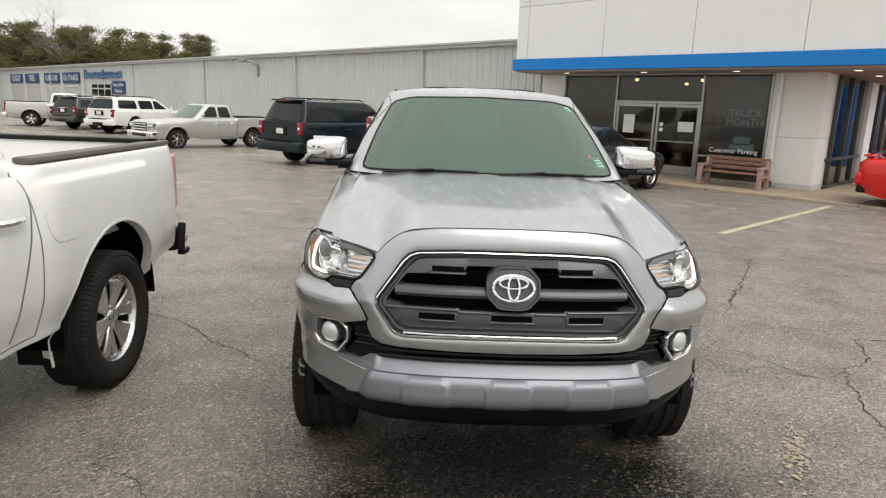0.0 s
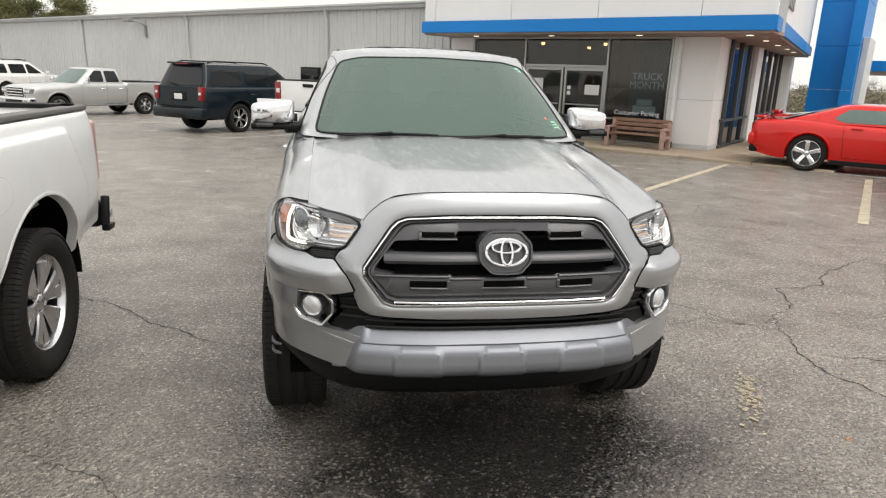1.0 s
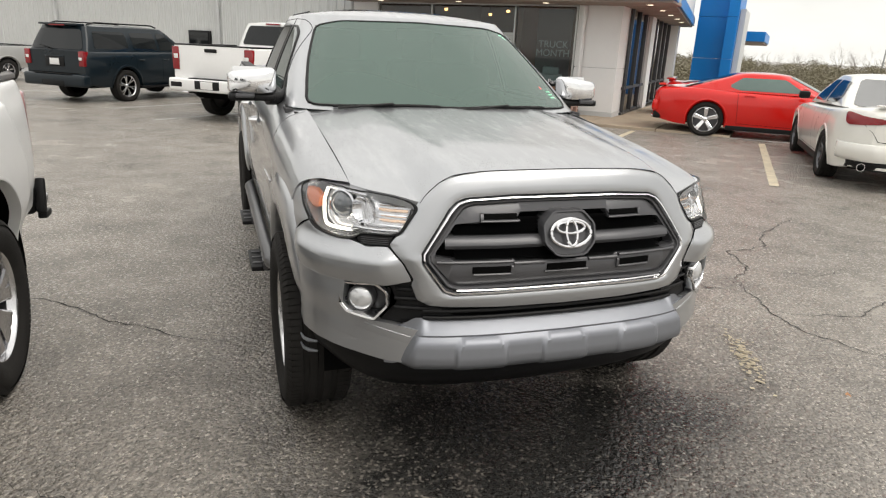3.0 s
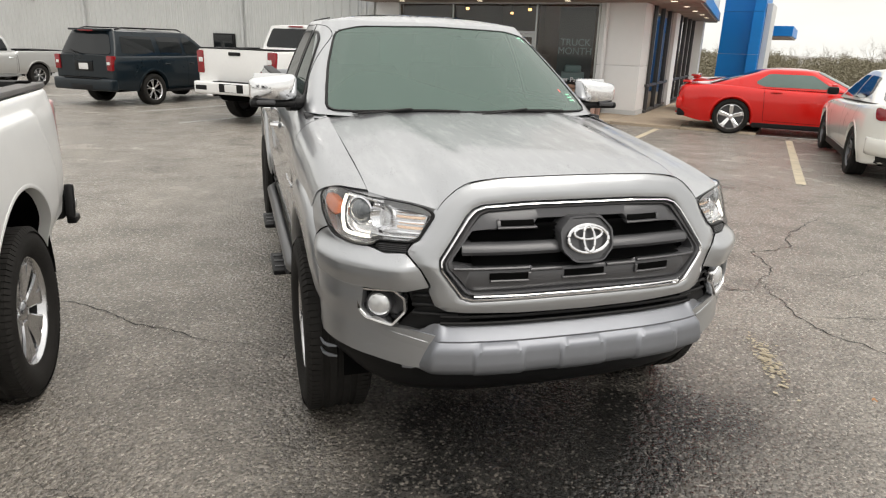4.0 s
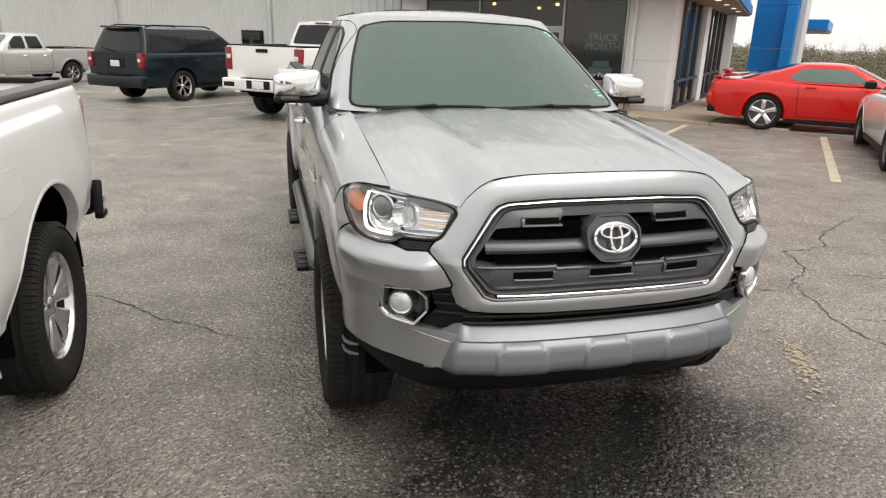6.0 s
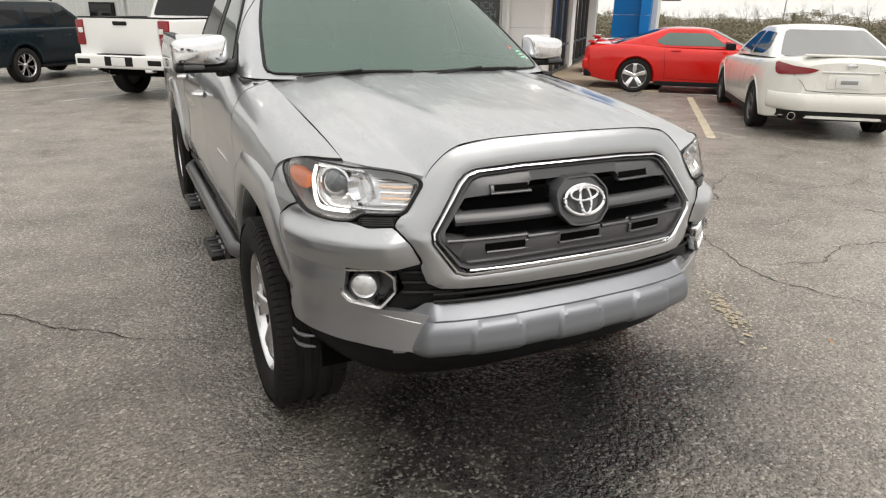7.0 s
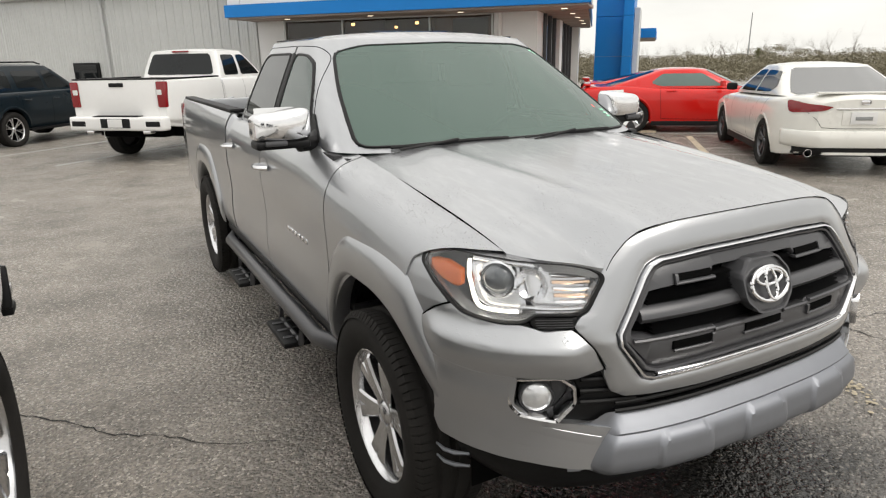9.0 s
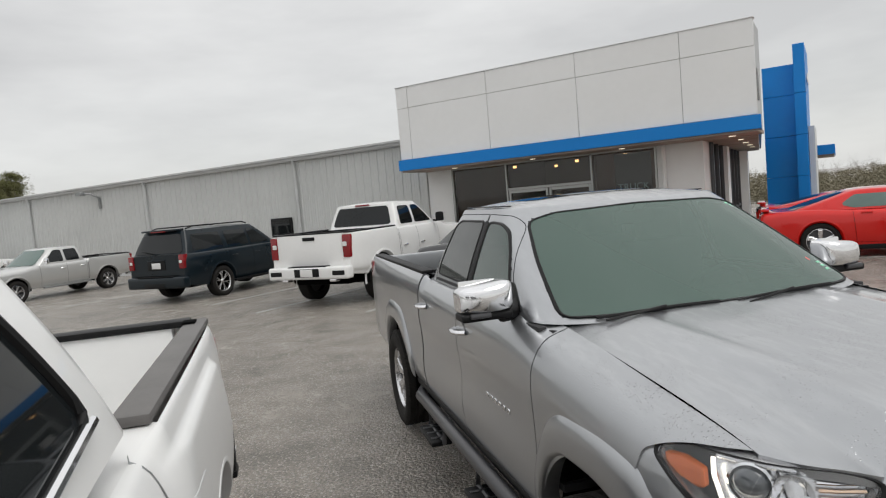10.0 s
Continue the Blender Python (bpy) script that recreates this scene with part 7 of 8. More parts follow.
HL = [(0.515, 1.027), (0.54, 1.042), (0.60, 1.055), (0.685, 1.062), (0.795, 1.066), (0.915, 1.060), (1.005, 1.058), (1.055, 1.048), (1.092, 1.033), (1.092, 1.015), (1.07, 1.000), (1.025, 0.972), (0.96, 0.935), (0.92, 0.915), (0.875, 0.909), (0.805, 0.904), (0.75, 0.907), (0.725, 0.917), (0.71, 0.928), (0.60, 0.929), (0.57, 0.940), (0.545, 0.975), (0.515, 1.012)]
for s in (-1, 1):
    hl = nose_patch("headlight", HL, M["lampgrey"], truck, out=-0.055, r=0.02, side=s, skirt=0.0, label="clear headlight with a lit light guide")
    hlc = [(np.mean([p[0] for p in HL])), np.mean([p[1] for p in HL])]
    shr = lambda q, t: [(hlc[0] + (a - hlc[0]) * t, hlc[1] + (b - hlc[1]) * t) for a, b in q]
    nose_ring("headlight_rim", [(s * a, b) for a, b in rounded(HL, 0.02)], [(s * a, b) for a, b in rounded(shr(HL, 0.955), 0.02)], [(0, 0.0035), (0.5, 0.0045), (1, 0.001), (1, -0.012)], M["black"], hl)
    nose_ring("lamp_wall", [(s * a, b) for a, b in rounded(shr(HL, 0.97), 0.02)], [(s * a, b) for a, b in rounded(shr(HL, 0.95), 0.02)], [(0, -0.006), (1, -0.054)], M["lampbright"], hl)
    # bright reflector bowls
    nose_patch("reflector", [(0.585, 0.938), (0.72, 0.936), (0.733, 1.050), (0.60, 1.042), (0.535, 1.022), (0.555, 0.98)], M["lampbright"], hl, out=-0.042, r=0.015, side=s, skirt=0.0)
    nose_patch("reflector", [(0.735, 0.926), (0.86, 0.926), (0.905, 0.945), (0.93, 1.0), (0.935, 1.042), (0.74, 1.052)], M["lampbright"], hl, out=-0.046, r=0.02, side=s, skirt=0.0)
    c0, c1 = Vector(nose(s * 0.812, 1.0, -0.045)), Vector(nose(s * 0.812, 1.0, -0.012))
    ax = (c1 - c0).normalized()
    rot = ax.to_track_quat("Z", "Y").to_matrix().to_4x4()
    part("projector", lathe("projector", [(0.052, -0.01), (0.054, 0.012), (0.048, 0.016), (0.044, 0.010)], 40, "z"), M["chrome"], hl, m=Matrix.Translation(c0) @ rot)
    part("projector_lens", lathe("projector_lens", [(0.044, 0.008), (0.040, 0.018), (0.028, 0.028), (0.012, 0.033), (0.0005, 0.034)], 32, "z"), M["projlens"], hl, m=Matrix.Translation(c0) @ rot)
    # high beam bowl
    c0 = Vector(nose(s * 0.700, 0.998, -0.05))
    part("high_beam", lathe("high_beam", [(0.006, 0.0), (0.018, 0.004), (0.034, 0.016), (0.045, 0.034)], 32, "z"), M["chrome"], hl, m=Matrix.Translation(c0) @ rot)
    # turn lamp with ribs
    for i in range(5):
        z = 0.952 + i * 0.0165
        part("lamp_rib", join_meshes("lamp_rib", [tube([nose(s * (0.568 - 0.006 * i), z, -0.028), nose(s * 0.61, z + 0.001, -0.026), nose(s * 0.652, z + 0.002, -0.028)], 0.0052, 6)]), M["warmrib"] if i % 2 else M["chrome"], hl)
    # lit light guide, along the outer edge and the bottom
    gp = dense([(0.918, 1.040), (0.907, 1.01), (0.893, 0.982), (0.879, 0.948), (0.868, 0.936), (0.84, 0.931), (0.79, 0.930), (0.755, 0.931)], 50)
    part("light_guide", join_meshes("light_guide", [tube([nose(s * a, b, -0.016) for a, b in gp], 0.0058, 8)]), M["drl"], hl, "glowing white light guide")
    # bright strips along the top and under the turn lamp, and the clear joint between them
    part("lamp_strip", join_meshes("lamp_strip", [tube([nose(s * a, b, -0.020) for a, b in dense([(0.905, 1.046), (0.80, 1.050), (0.685, 1.046), (0.60, 1.039), (0.545, 1.026)], 40)], 0.0075, 8)]), M["lampbright"], hl)
    part("lamp_strip", join_meshes("lamp_strip", [tube([nose(s * a, b, -0.014) for a, b in dense([(0.752, 0.930), (0.742, 0.944), (0.70, 0.942), (0.65, 0.941), (0.588, 0.942)], 30)], 0.0062, 8)]), M["lampbright"], hl)
    nose_patch("side_reflector", [(1.068, 1.020), (1.005, 1.024), (0.935, 1.012), (0.928, 0.974), (0.955, 0.972), (1.005, 0.982), (1.05, 1.0)], M["amber"], hl, out=-0.010, r=0.008, side=s, skirt=0.02, label="amber side reflector")
    nose_patch("lens_cover", HL, M["lens"], hl, out=0.003, r=0.02, side=s, skirt=0.0)
    # finned black chin under the lamp
    ch = nose_patch("headlight_chin", [(0.602, 0.926), (0.708, 0.925), (0.728, 0.914), (0.722, 0.900), (0.70, 0.894), (0.622, 0.897)], M["black"], truck, out=0.002, r=0.006, side=s)
    for i in range(4):
        part("fin", join_meshes("fin", [tube([nose(s * 0.618, 0.920 - i * 0.006, 0.003), nose(s * 0.712, 0.918 - i * 0.006, 0.003)], 0.0014, 5)]), M["grille"], ch)
    # silver bumper corner
    nose_patch("bumper_corner", [(0.542, 0.785), (0.574, 0.845), (0.620, 0.894), (0.70, 0.890), (0.726, 0.897), (0.755, 0.903), (0.805, 0.900), (0.875, 0.905), (0.92, 0.911), (0.958, 0.930), (1.025, 0.903), (1.10, 0.858), (1.13, 0.83), (1.06, 0.80), (1.03, 0.772), (0.90, 0.768), (0.62, 0.770)], SIL, truck, out=lambda a, b: bulge_out(a, b), r=0.008, rings=14, n=150, side=s, label="silver bumper corner", roll=0.001)
    nose_patch("fender_tip", [(0.965, 0.930), (1.025, 0.968), (1.07, 0.996), (1.096, 1.013), (1.098, 1.034), (1.065, 1.049), (1.10, 1.050), (1.15, 1.03), (1.18, 0.98), (1.18, 0.90), (1.16, 0.822), (1.10, 0.862), (1.03, 0.905)], SIL, truck, out=0.0, r=0.004, rings=10, n=120, side=s, label="silver front fender tip", roll=0.0005)
    nose_patch("bumper_cheek", [(0.765, 0.769), (0.90, 0.769), (1.03, 0.772), (1.045, 0.70), (1.045, 0.60), (0.93, 0.595), (0.86, 0.595), (0.75, 0.604), (0.685, 0.636), (0.730, 0.656), (0.775, 0.692)], SIL, truck, out=lambda a, b: bulge_out(a, b), r=0.005, rings=10, n=120, side=s, label="silver bumper corner", roll=0.0)
    # joint between bumper and fender, and round the grille surround
    part("bumper_joint", join_meshes("bumper_joint", [tube([nose(s * a, b, 0.001) for a, b in ((0.958, 0.9305), (0.99, 0.919), (1.025, 0.904), (1.06, 0.884), (1.10, 0.860), (1.135, 0.836))], 0.0028, 6)]), M["void"], truck)
    part("bumper_joint", join_meshes("bumper_joint", [tube([nose(s * a, b, 0.003) for a, b in ((0.620, 0.896), (0.596, 0.873), (0.573, 0.846), (0.555, 0.815), (0.541, 0.786))], 0.0020, 6)]), M["void"], truck)
    # lower silver arm of the bumper
    nose_patch("bumper_arm", [(0.70, 0.637), (0.752, 0.606), (0.86, 0.602), (1.045, 0.606), (1.055, 0.56), (1.03, 0.525), (0.94, 0.524), (0.86, 0.524), (0.74, 0.515), (0.62, 0.497), (0.42, 0.488), (0.40, 0.598), (0.50, 0.610), (0.56, 0.622), (0.62, 0.632)], SIL, truck, out=0.0008, r=0.006, rings=10, n=120, side=s, label="silver lower bumper arm", roll=0.0)
    # bright lip that slopes up from the arm to the fog lamp
    la = dense([(0.81, 0.668), (0.74, 0.652), (0.66, 0.637), (0.60, 0.625), (0.552, 0.613)], 30)
    lb = dense([(0.83, 0.648), (0.74, 0.634), (0.66, 0.616), (0.60, 0.603), (0.545, 0.590)], 30)
    lc = lb - np.array([0.0, 0.030])
    part("bumper_lip", sheet("bumper_lip", np.array([[nose(s * a, b, o * min(1.0, (0.86 - a) / 0.06) if o > 0 else o) for a, b in q] for q, o in ((la, -0.030), (lb, 0.0025), (lb - np.array([0, 0.004]), 0.003), (lc, 0.0005))]), flip=s > 0), SIL, truck, "silver bumper lip")
    # fog lamp: chrome frame, dark bowl, lamp
    FG = [(0.792, 0.764), (0.655, 0.776), (0.616, 0.748), (0.613, 0.698), (0.662, 0.640), (0.765, 0.656), (0.792, 0.684)]
    fgo = [(s * a, b) for a, b in rounded(FG, 0.010)]
    fc = np.mean(FG, axis=0)
    fgi = [(s * (fc[0] + (a / s - fc[0]) * 0.80), fc[1] + (b - fc[1]) * 0.78) for a, b in fgo]
    fg = nose_ring("fog_lamp_frame", fgo, fgi, [(0, -0.02), (0, 0.012), (0.18, 0.018), (0.62, 0.016), (1, 0.002), (1, -0.06)], M["chrome"], truck, "chrome fog lamp frame", n=140)
    nose_patch("fog_lamp_bowl", [(a / s, b) for a, b in fgi[::3]], M["grille"], fg, out=-0.05, r=0.005, side=s, skirt=0.0, rings=4)
    c0 = Vector(nose(s * 0.722, 0.706, -0.030))
    ax = (Vector(nose(s * s_of(0.62), 0.702, 0.0)) - Vector(nose(s * s_of(0.62), 0.702, -0.05))).normalized()
    rot = ax.to_track_quat("Z", "Y").to_matrix().to_4x4()
    part("fog_lamp", lathe("fog_lamp", [(0.046, -0.01), (0.047, 0.028), (0.043, 0.033), (0.039, 0.028)], 40, "z"), M["grille"], fg, m=Matrix.Translation(c0) @ rot)
    part("fog_reflector", lathe("fog_reflector", [(0.002, 0.004), (0.02, 0.008), (0.034, 0.016), (0.040, 0.028)], 40, "z"), M["chrome"], fg, m=Matrix.Translation(c0) @ rot)
    part("fog_lens", lathe("fog_lens", [(0.041, 0.028), (0.034, 0.036), (0.018, 0.042), (0.0005, 0.044)], 40, "z"), M["fogglass"], fg, m=Matrix.Translation(c0) @ rot)
    # black panel with ribs between fog lamp and grille
    pn = nose_patch("bumper_insert", [(0.630, 0.775), (0.535, 0.790), (0.475, 0.705), (0.40, 0.694), (0.40, 0.628), (0.66, 0.628), (0.635, 0.66), (0.595, 0.70)], M["black"], truck, out=-0.022, r=0.006, side=s, skirt=0.0, n=90)
    for z in (0.745, 0.712, 0.680):
        part("insert_rib", join_meshes("insert_rib", [nose_bar(*sorted((s * (0.44 if z < 0.7 else 0.505), s * 0.59)), z, z + 0.012, -0.008, 0.02, 8, 0.004)]), M["black"], pn)

# lower intake across the middle
nose_patch("lower_intake", both([(0, 0.70), (0.48, 0.71), (0.52, 0.66), (0.53, 0.62), (0, 0.615)]), M["void"], truck, out=-0.03, skirt=0.0, n=96)
for z in (0.672, 0.648):
    part("intake_bar", join_meshes("intake_bar", [nose_bar(-0.50, 0.50, z, z + 0.012, -0.006, 0.02, 24, 0.004)]), M["black"], truck)

# --- skid plate with three pads
def skid_rows(x):
    """Height and standing-out of the plate's section at x: a sloping shelf, a crease, the upright face, the lower turn."""
    a = abs(x)
    e = sm((0.585 - a) / 0.07)
    dz = 0.018 * (1 - e)
    return [(0.656 - dz * 2.0, -0.040), (0.648 - dz, -0.016), (0.614 - dz, 0.010 * e + 0.004), (0.605 - dz, 0.016 * e + 0.006), (0.598 - dz, 0.016 * e + 0.004), (0.594, 0.020 * e + 0.004), (0.586, 0.027 * e + 0.004), (0.575, 0.033 * e + 0.004),
            (0.560, 0.037 * e), (0.535, 0.040 * e), (0.510, 0.040 * e), (0.494 + dz * 0.6, 0.034 * e - 0.002), (0.478 + dz * 0.8, 0.016 * e - 0.006), (0.468 + dz, -0.04)]


def pad_at(x, z):
    p = 0.0
    for c in (-0.305, 0.0, 0.305):
        w = 0.066 + 0.026 * sm((0.592 - z) / 0.03)
        p = max(p, sm((w - abs(x - c)) / 0.010) * sm((0.600 - z) / 0.012))
    return p


xs = np.linspace(-0.62, 0.62, 240)
nr = len(skid_rows(0))
P = np.zeros((nr, len(xs), 3))
for j, x in enumerate(xs):
    for i, (z, o) in enumerate(skid_rows(x)):
        e2 = sm((0.595 - 0.52 * (z - 0.48) - abs(x)) / 0.034)
        o = o * e2 - 0.006 * (1 - e2)
        P[i, j] = nose(s_of(x), z, o + (0.009 * pad_at(x, z) if 4 < i < nr - 1 else 0.0))
part("skid_plate", sheet("skid_plate", P[4:], flip=True), M["skid"], truck, "satin silver skid plate with three pads")
part("bumper_shelf", sheet("bumper_shelf", P[:5], flip=True), M["skid"], truck, "satin silver shelf above the skid plate")

# --- black lower valance
xs = np.linspace(-0.97, 0.97, 90)
rows = [(0.60, -0.01), (0.53, -0.01), (0.48, -0.015), (0.43, -0.04), (0.38, -0.08), (0.33, -0.15), (0.31, -0.24)]
P = np.zeros((len(rows), len(xs), 3))
for i, (z, o) in enumerate(rows):
    for j, s_ in enumerate(xs):
        k = sm((abs(s_) - 0.68) / 0.30)
        P[i, j] = nose(s_, z + 0.07 * k * (i / 6), o - 0.008 + 0.03 * k * (i / 6))
part("lower_valance", sheet("lower_valance", P, flip=True), M["black"], truck, "black plastic lower valance")
for s in (-1, 1):
    for z in (0.484, 0.446):
        part("valance_vane", join_meshes("valance_vane", [tube([nose(s * 1.035, z + 0.002, 0.010), nose(s * 1.0, z - 0.003, 0.012), nose(s * 0.96, z + 0.003, 0.010), nose(s * 0.912, z + 0.016, 0.004)], [0.003, 0.006, 0.007, 0.004], 6)]), M["skid"], truck)

# --- cabin
hs = House(1.255, 3.24, 1.985, 2.98, 1.215, 1.665, 0.785, 0.60, bow=0.34, rbow=0.10, p=3.1, crown=0.050, bulge=0.012)
WS = [(-0.895, 0.045), (0.895, 0.045), (0.905, 0.5), (0.89, 0.86), (0.70, 0.925), (0.0, 0.95), (-0.70, 0.925), (-0.89, 0.86), (-0.905, 0.5)]
RW = [(-0.84, 0.12), (0.84, 0.12), (0.80, 0.88), (-0.80, 0.88)]
SW1 = [(1.755, 1.262), (2.335, 1.272), (2.335, 1.600), (2.14, 1.592), (2.02, 1.555), (1.90, 1.455)]
SW2 = [(2.425, 1.272), (3.02, 1.285), (3.03, 1.33), (2.93, 1.575), (2.86, 1.602), (2.425, 1.602)]


def inside(p, poly):
    x, y = p
    c = False
    for i in range(len(poly)):
        (x1, y1), (x2, y2) = poly[i - 1], poly[i]
        if (y1 > y) != (y2 > y) and x < (x2 - x1) * (y - y1) / (y2 - y1) + x1:
            c = not c
    return c


def cab_shell():
    rows = []
    ts = np.linspace(0, 1, 44)
    for t in ts:
        rows.append(hs.outline(t, 34, 110))
    top = rows[-1]
    cy = (hs.yr0 + hs.yr1) / 2
    for r in np.r_[0.02, 0.05, 0.09, np.linspace(0.15, 1, 16)]:
        sc = 1 - r
        ring = top.copy()
        ring[:, 0], ring[:, 1] = top[:, 0] * sc, cy + (top[:, 1] - cy) * sc
        ring[:, 2] = hs.zr + hs.crown * (1 - sc ** 2.2)
        rows.append(ring)
    P = np.stack(rows)
    n, k = P.shape[:2]
    F = []
    for i in range(n - 1):
        for j in range(k - 1):
            if i < 43:
                c = (P[i, j] + P[i + 1, j + 1]) / 2
                t = (ts[i] + ts[min(i + 1, 43)]) / 2
                a = c[0] / hs.xh(t)
                mid = (hs.yf(t) + hs.ye(t)) / 2
                if c[1] < hs.yf(t) + hs.bow * 0.999 and inside((a, t), WS):
                    continue
                if c[1] > hs.ye(t) - hs.rbow * 0.999 and inside((a, t), RW):
                    continue
                if a > 0.9 and (inside((c[1], c[2]), SW1) or inside((c[1], c[2]), SW2)):
                    continue
            F.append((i * k + j, i * k + j + 1, (i + 1) * k + j + 1, (i + 1) * k + j))
    V = [tuple(p) for p in P.reshape(-1, 3)]
    V, F = compact(V, F)
    return join_meshes("cab", [(V, F), mirror(V, F)])


cab = part("cab", cab_shell(), SIL, truck, "silver cab roof and pillars")


def trim_ring(name, poly, to3, w, material, parent, rows, n=140, r=0.03):
    o = resample(rounded(poly, r), n)
    c = o.mean(0)
    V, F = [], []
    q = []
    for i in range(n):
        d = o[(i + 1) % n] - o[i - 1]
        nn = np.array([-d[1], d[0]]) / max(np.linalg.norm(d), 1e-9)
        if np.dot(nn, c - o[i]) < 0:
            nn = -nn
        q.append(nn)
    for t, out in rows:
        for i in range(n):
            p = o[i] + q[i] * w * np.array([1, 1]) * t
            V.append(to3(p[0], p[1], out))
    for k in range(len(rows) - 1):
        for i in range(n):
            F.append((k * n + i, k * n + (i + 1) % n, (k + 1) * n + (i + 1) % n, (k + 1) * n + i))
    return part(name, mesh_of(name, V, F), material, parent)


TR = [(-0.9, -0.003), (-0.85, 0.003), (-0.3, 0.008), (0.6, 0.007), (1.0, 0.001)]
ws3 = lambda a, t, o=0.0: hs.front(a, t, o)
trim_ring("windshield_seal", WS, ws3, 0.010, M["black"], cab, TR, r=0.06)
ws = part("windshield", patch("windshield", resample(rounded(WS, 0.06), 120), lambda a, t: hs.front(a, t, 0.004), 12), M["windshield"], truck, "green tinted fogged windshield")
trim_ring("rear_window_seal", RW, lambda a, t, o=0.0: hs.rear(a, t, o), 0.03, M["black"], cab, TR, r=0.06)
part("rear_window", patch("rear_window", resample(rounded(RW, 0.06), 80), lambda a, t: hs.rear(a, t, 0.001), 8), M["glass"], truck)
for s in (-1, 1):
    for w_, g in ((SW1, "glass"), (SW2, "glassdark")):
        t3 = lambda y, z, o=0.0, s=s: hs.side(s, y, z, o)
        trim_ring("window_seal", w_, t3, 0.008, M["black"], cab, TR, r=0.045)
        part("side_window", patch("side_window", resample(rounded(w_, 0.045), 100), lambda y, z, s=s: hs.side(s, y, z, 0.004), 10), M[g], truck)
    # joint of the door frames round the windows
    fr1 = [(1.70, 1.225), (1.83, 1.42), (1.985, 1.590), (2.13, 1.632), (2.378, 1.640), (2.378, 1.225)]
    fr2 = [(2.392, 1.225), (2.392, 1.640), (2.88, 1.640), (2.965, 1.60), (3.08, 1.34), (3.06, 1.235)]
    for f_ in (fr1, fr2):
        c = dense(f_, 60)
        part("door_joint", join_meshes("door_joint", [tube([hs.side(s, y, z, -0.0005) for y, z in c], 0.0022, 6)]), M["void"], cab)
    part("belt_seal", join_meshes("belt_seal", [tube([hs.side(s, y, 1.245 + 0.006 * (y - 1.7), 0.004) for y in np.linspace(1.72, 3.03, 30)], 0.009, 6)]), M["black"], cab)
    part("pillar_trim", patch("pillar_trim", resample(rounded([(2.352, 1.262), (2.410, 1.262), (2.410, 1.605), (2.352, 1.605)], 0.01), 40), lambda y, z, s=s: hs.side(s, y, z, 0.006), 3), M["black"], cab)
    # roof ditch strip
    part("roof_strip", join_meshes("roof_strip", [tube([(s * (hs.xh(1.0) - 0.035), y, hs.zr + 0.012) for y in np.linspace(2.2, 2.95, 20)], 0.004, 6)]), M["black"], cab)
# sunroof
sr = resample(rounded([(-0.40, 2.26), (0.40, 2.26), (0.40, 2.62), (-0.40, 2.62)], 0.06), 60)


def roof_z(x, y):
    hx, cy = hs.xh(1.0), (hs.yr0 + hs.yr1) / 2
    sc = max(abs(x) / hx, abs(y - cy) / ((hs.yr1 - hs.yr0) / 2))
    return hs.zr + hs.crown * (1 - min(sc, 1.0) ** 2.2)


part("sunroof", patch("sunroof", sr, lambda x, y: (x, y, roof_z(x, y) + 0.002), 5), M["darkglass"], cab, "dark glass sunroof")
# cowl, wipers
part("cowl", sheet("cowl", np.array([[(x, float(hy1(np.array([abs(x)]))[0]) + d, hood_z(x, 1.3) - dz) for x in np.linspace(-0.70, 0.70, 40)] for d, dz in ((-0.02, 0.03), (0.03, 0.022), (0.10, 0.03))])), M["black"], truck)
for x0, x1, q in ((-0.58, -0.06, 0), (0.02, 0.52, 1)):
    pts = []
    for t in np.linspace(0, 1, 14):
        a = (x0 + (x1 - x0) * t) / 0.775
        pts.append(hs.front(a, 0.030 + 0.022 * math.sin(t * 2.4) + 0.0 * q, 0.010))
    wp = part("wiper", join_meshes("wiper", [tube(pts, 0.0055, 6, squash=1.3)]), M["black"], truck)
    arm = [hs.front((x0 + 0.02) / 0.775, 0.0, 0.03), hs.front((x0 + 0.16) / 0.775, 0.03, 0.028), hs.front((x0 + 0.28) / 0.775, 0.058, 0.022)]
    part("wiper_arm", join_meshes("wiper_arm", [tube(arm, 0.0055, 6)]), M["black"], wp)
# stickers on the glass
part("windshield_sticker", patch("windshield_sticker", [(0.80, 0.12), (0.86, 0.12), (0.85, 0.25), (0.79, 0.25)], lambda a, t: hs.front(a, t, 0.003), 2), M["plate"], ws, "white paper sticker with red and green print")
part("sticker_print", patch("sticker_print", [(0.775, 0.235), (0.79, 0.235), (0.787, 0.265), (0.772, 0.265)], lambda a, t: hs.front(a, t, 0.0035), 2), M["stickred"], ws)
for i in range(3):
    part("sticker_print", patch("sticker_print", [(0.81, 0.14 + 0.03 * i), (0.85, 0.14 + 0.03 * i), (0.848, 0.155 + 0.03 * i), (0.808, 0.155 + 0.03 * i)], lambda a, t: hs.front(a, t, 0.005), 2), M["stickgreen"], ws)
part("windshield_sticker", patch("windshield_sticker", [(0.80, 0.80), (0.85, 0.79), (0.84, 0.86), (0.79, 0.87)], lambda a, t: hs.front(a, t, 0.003), 2), M["stickgreen"], ws)

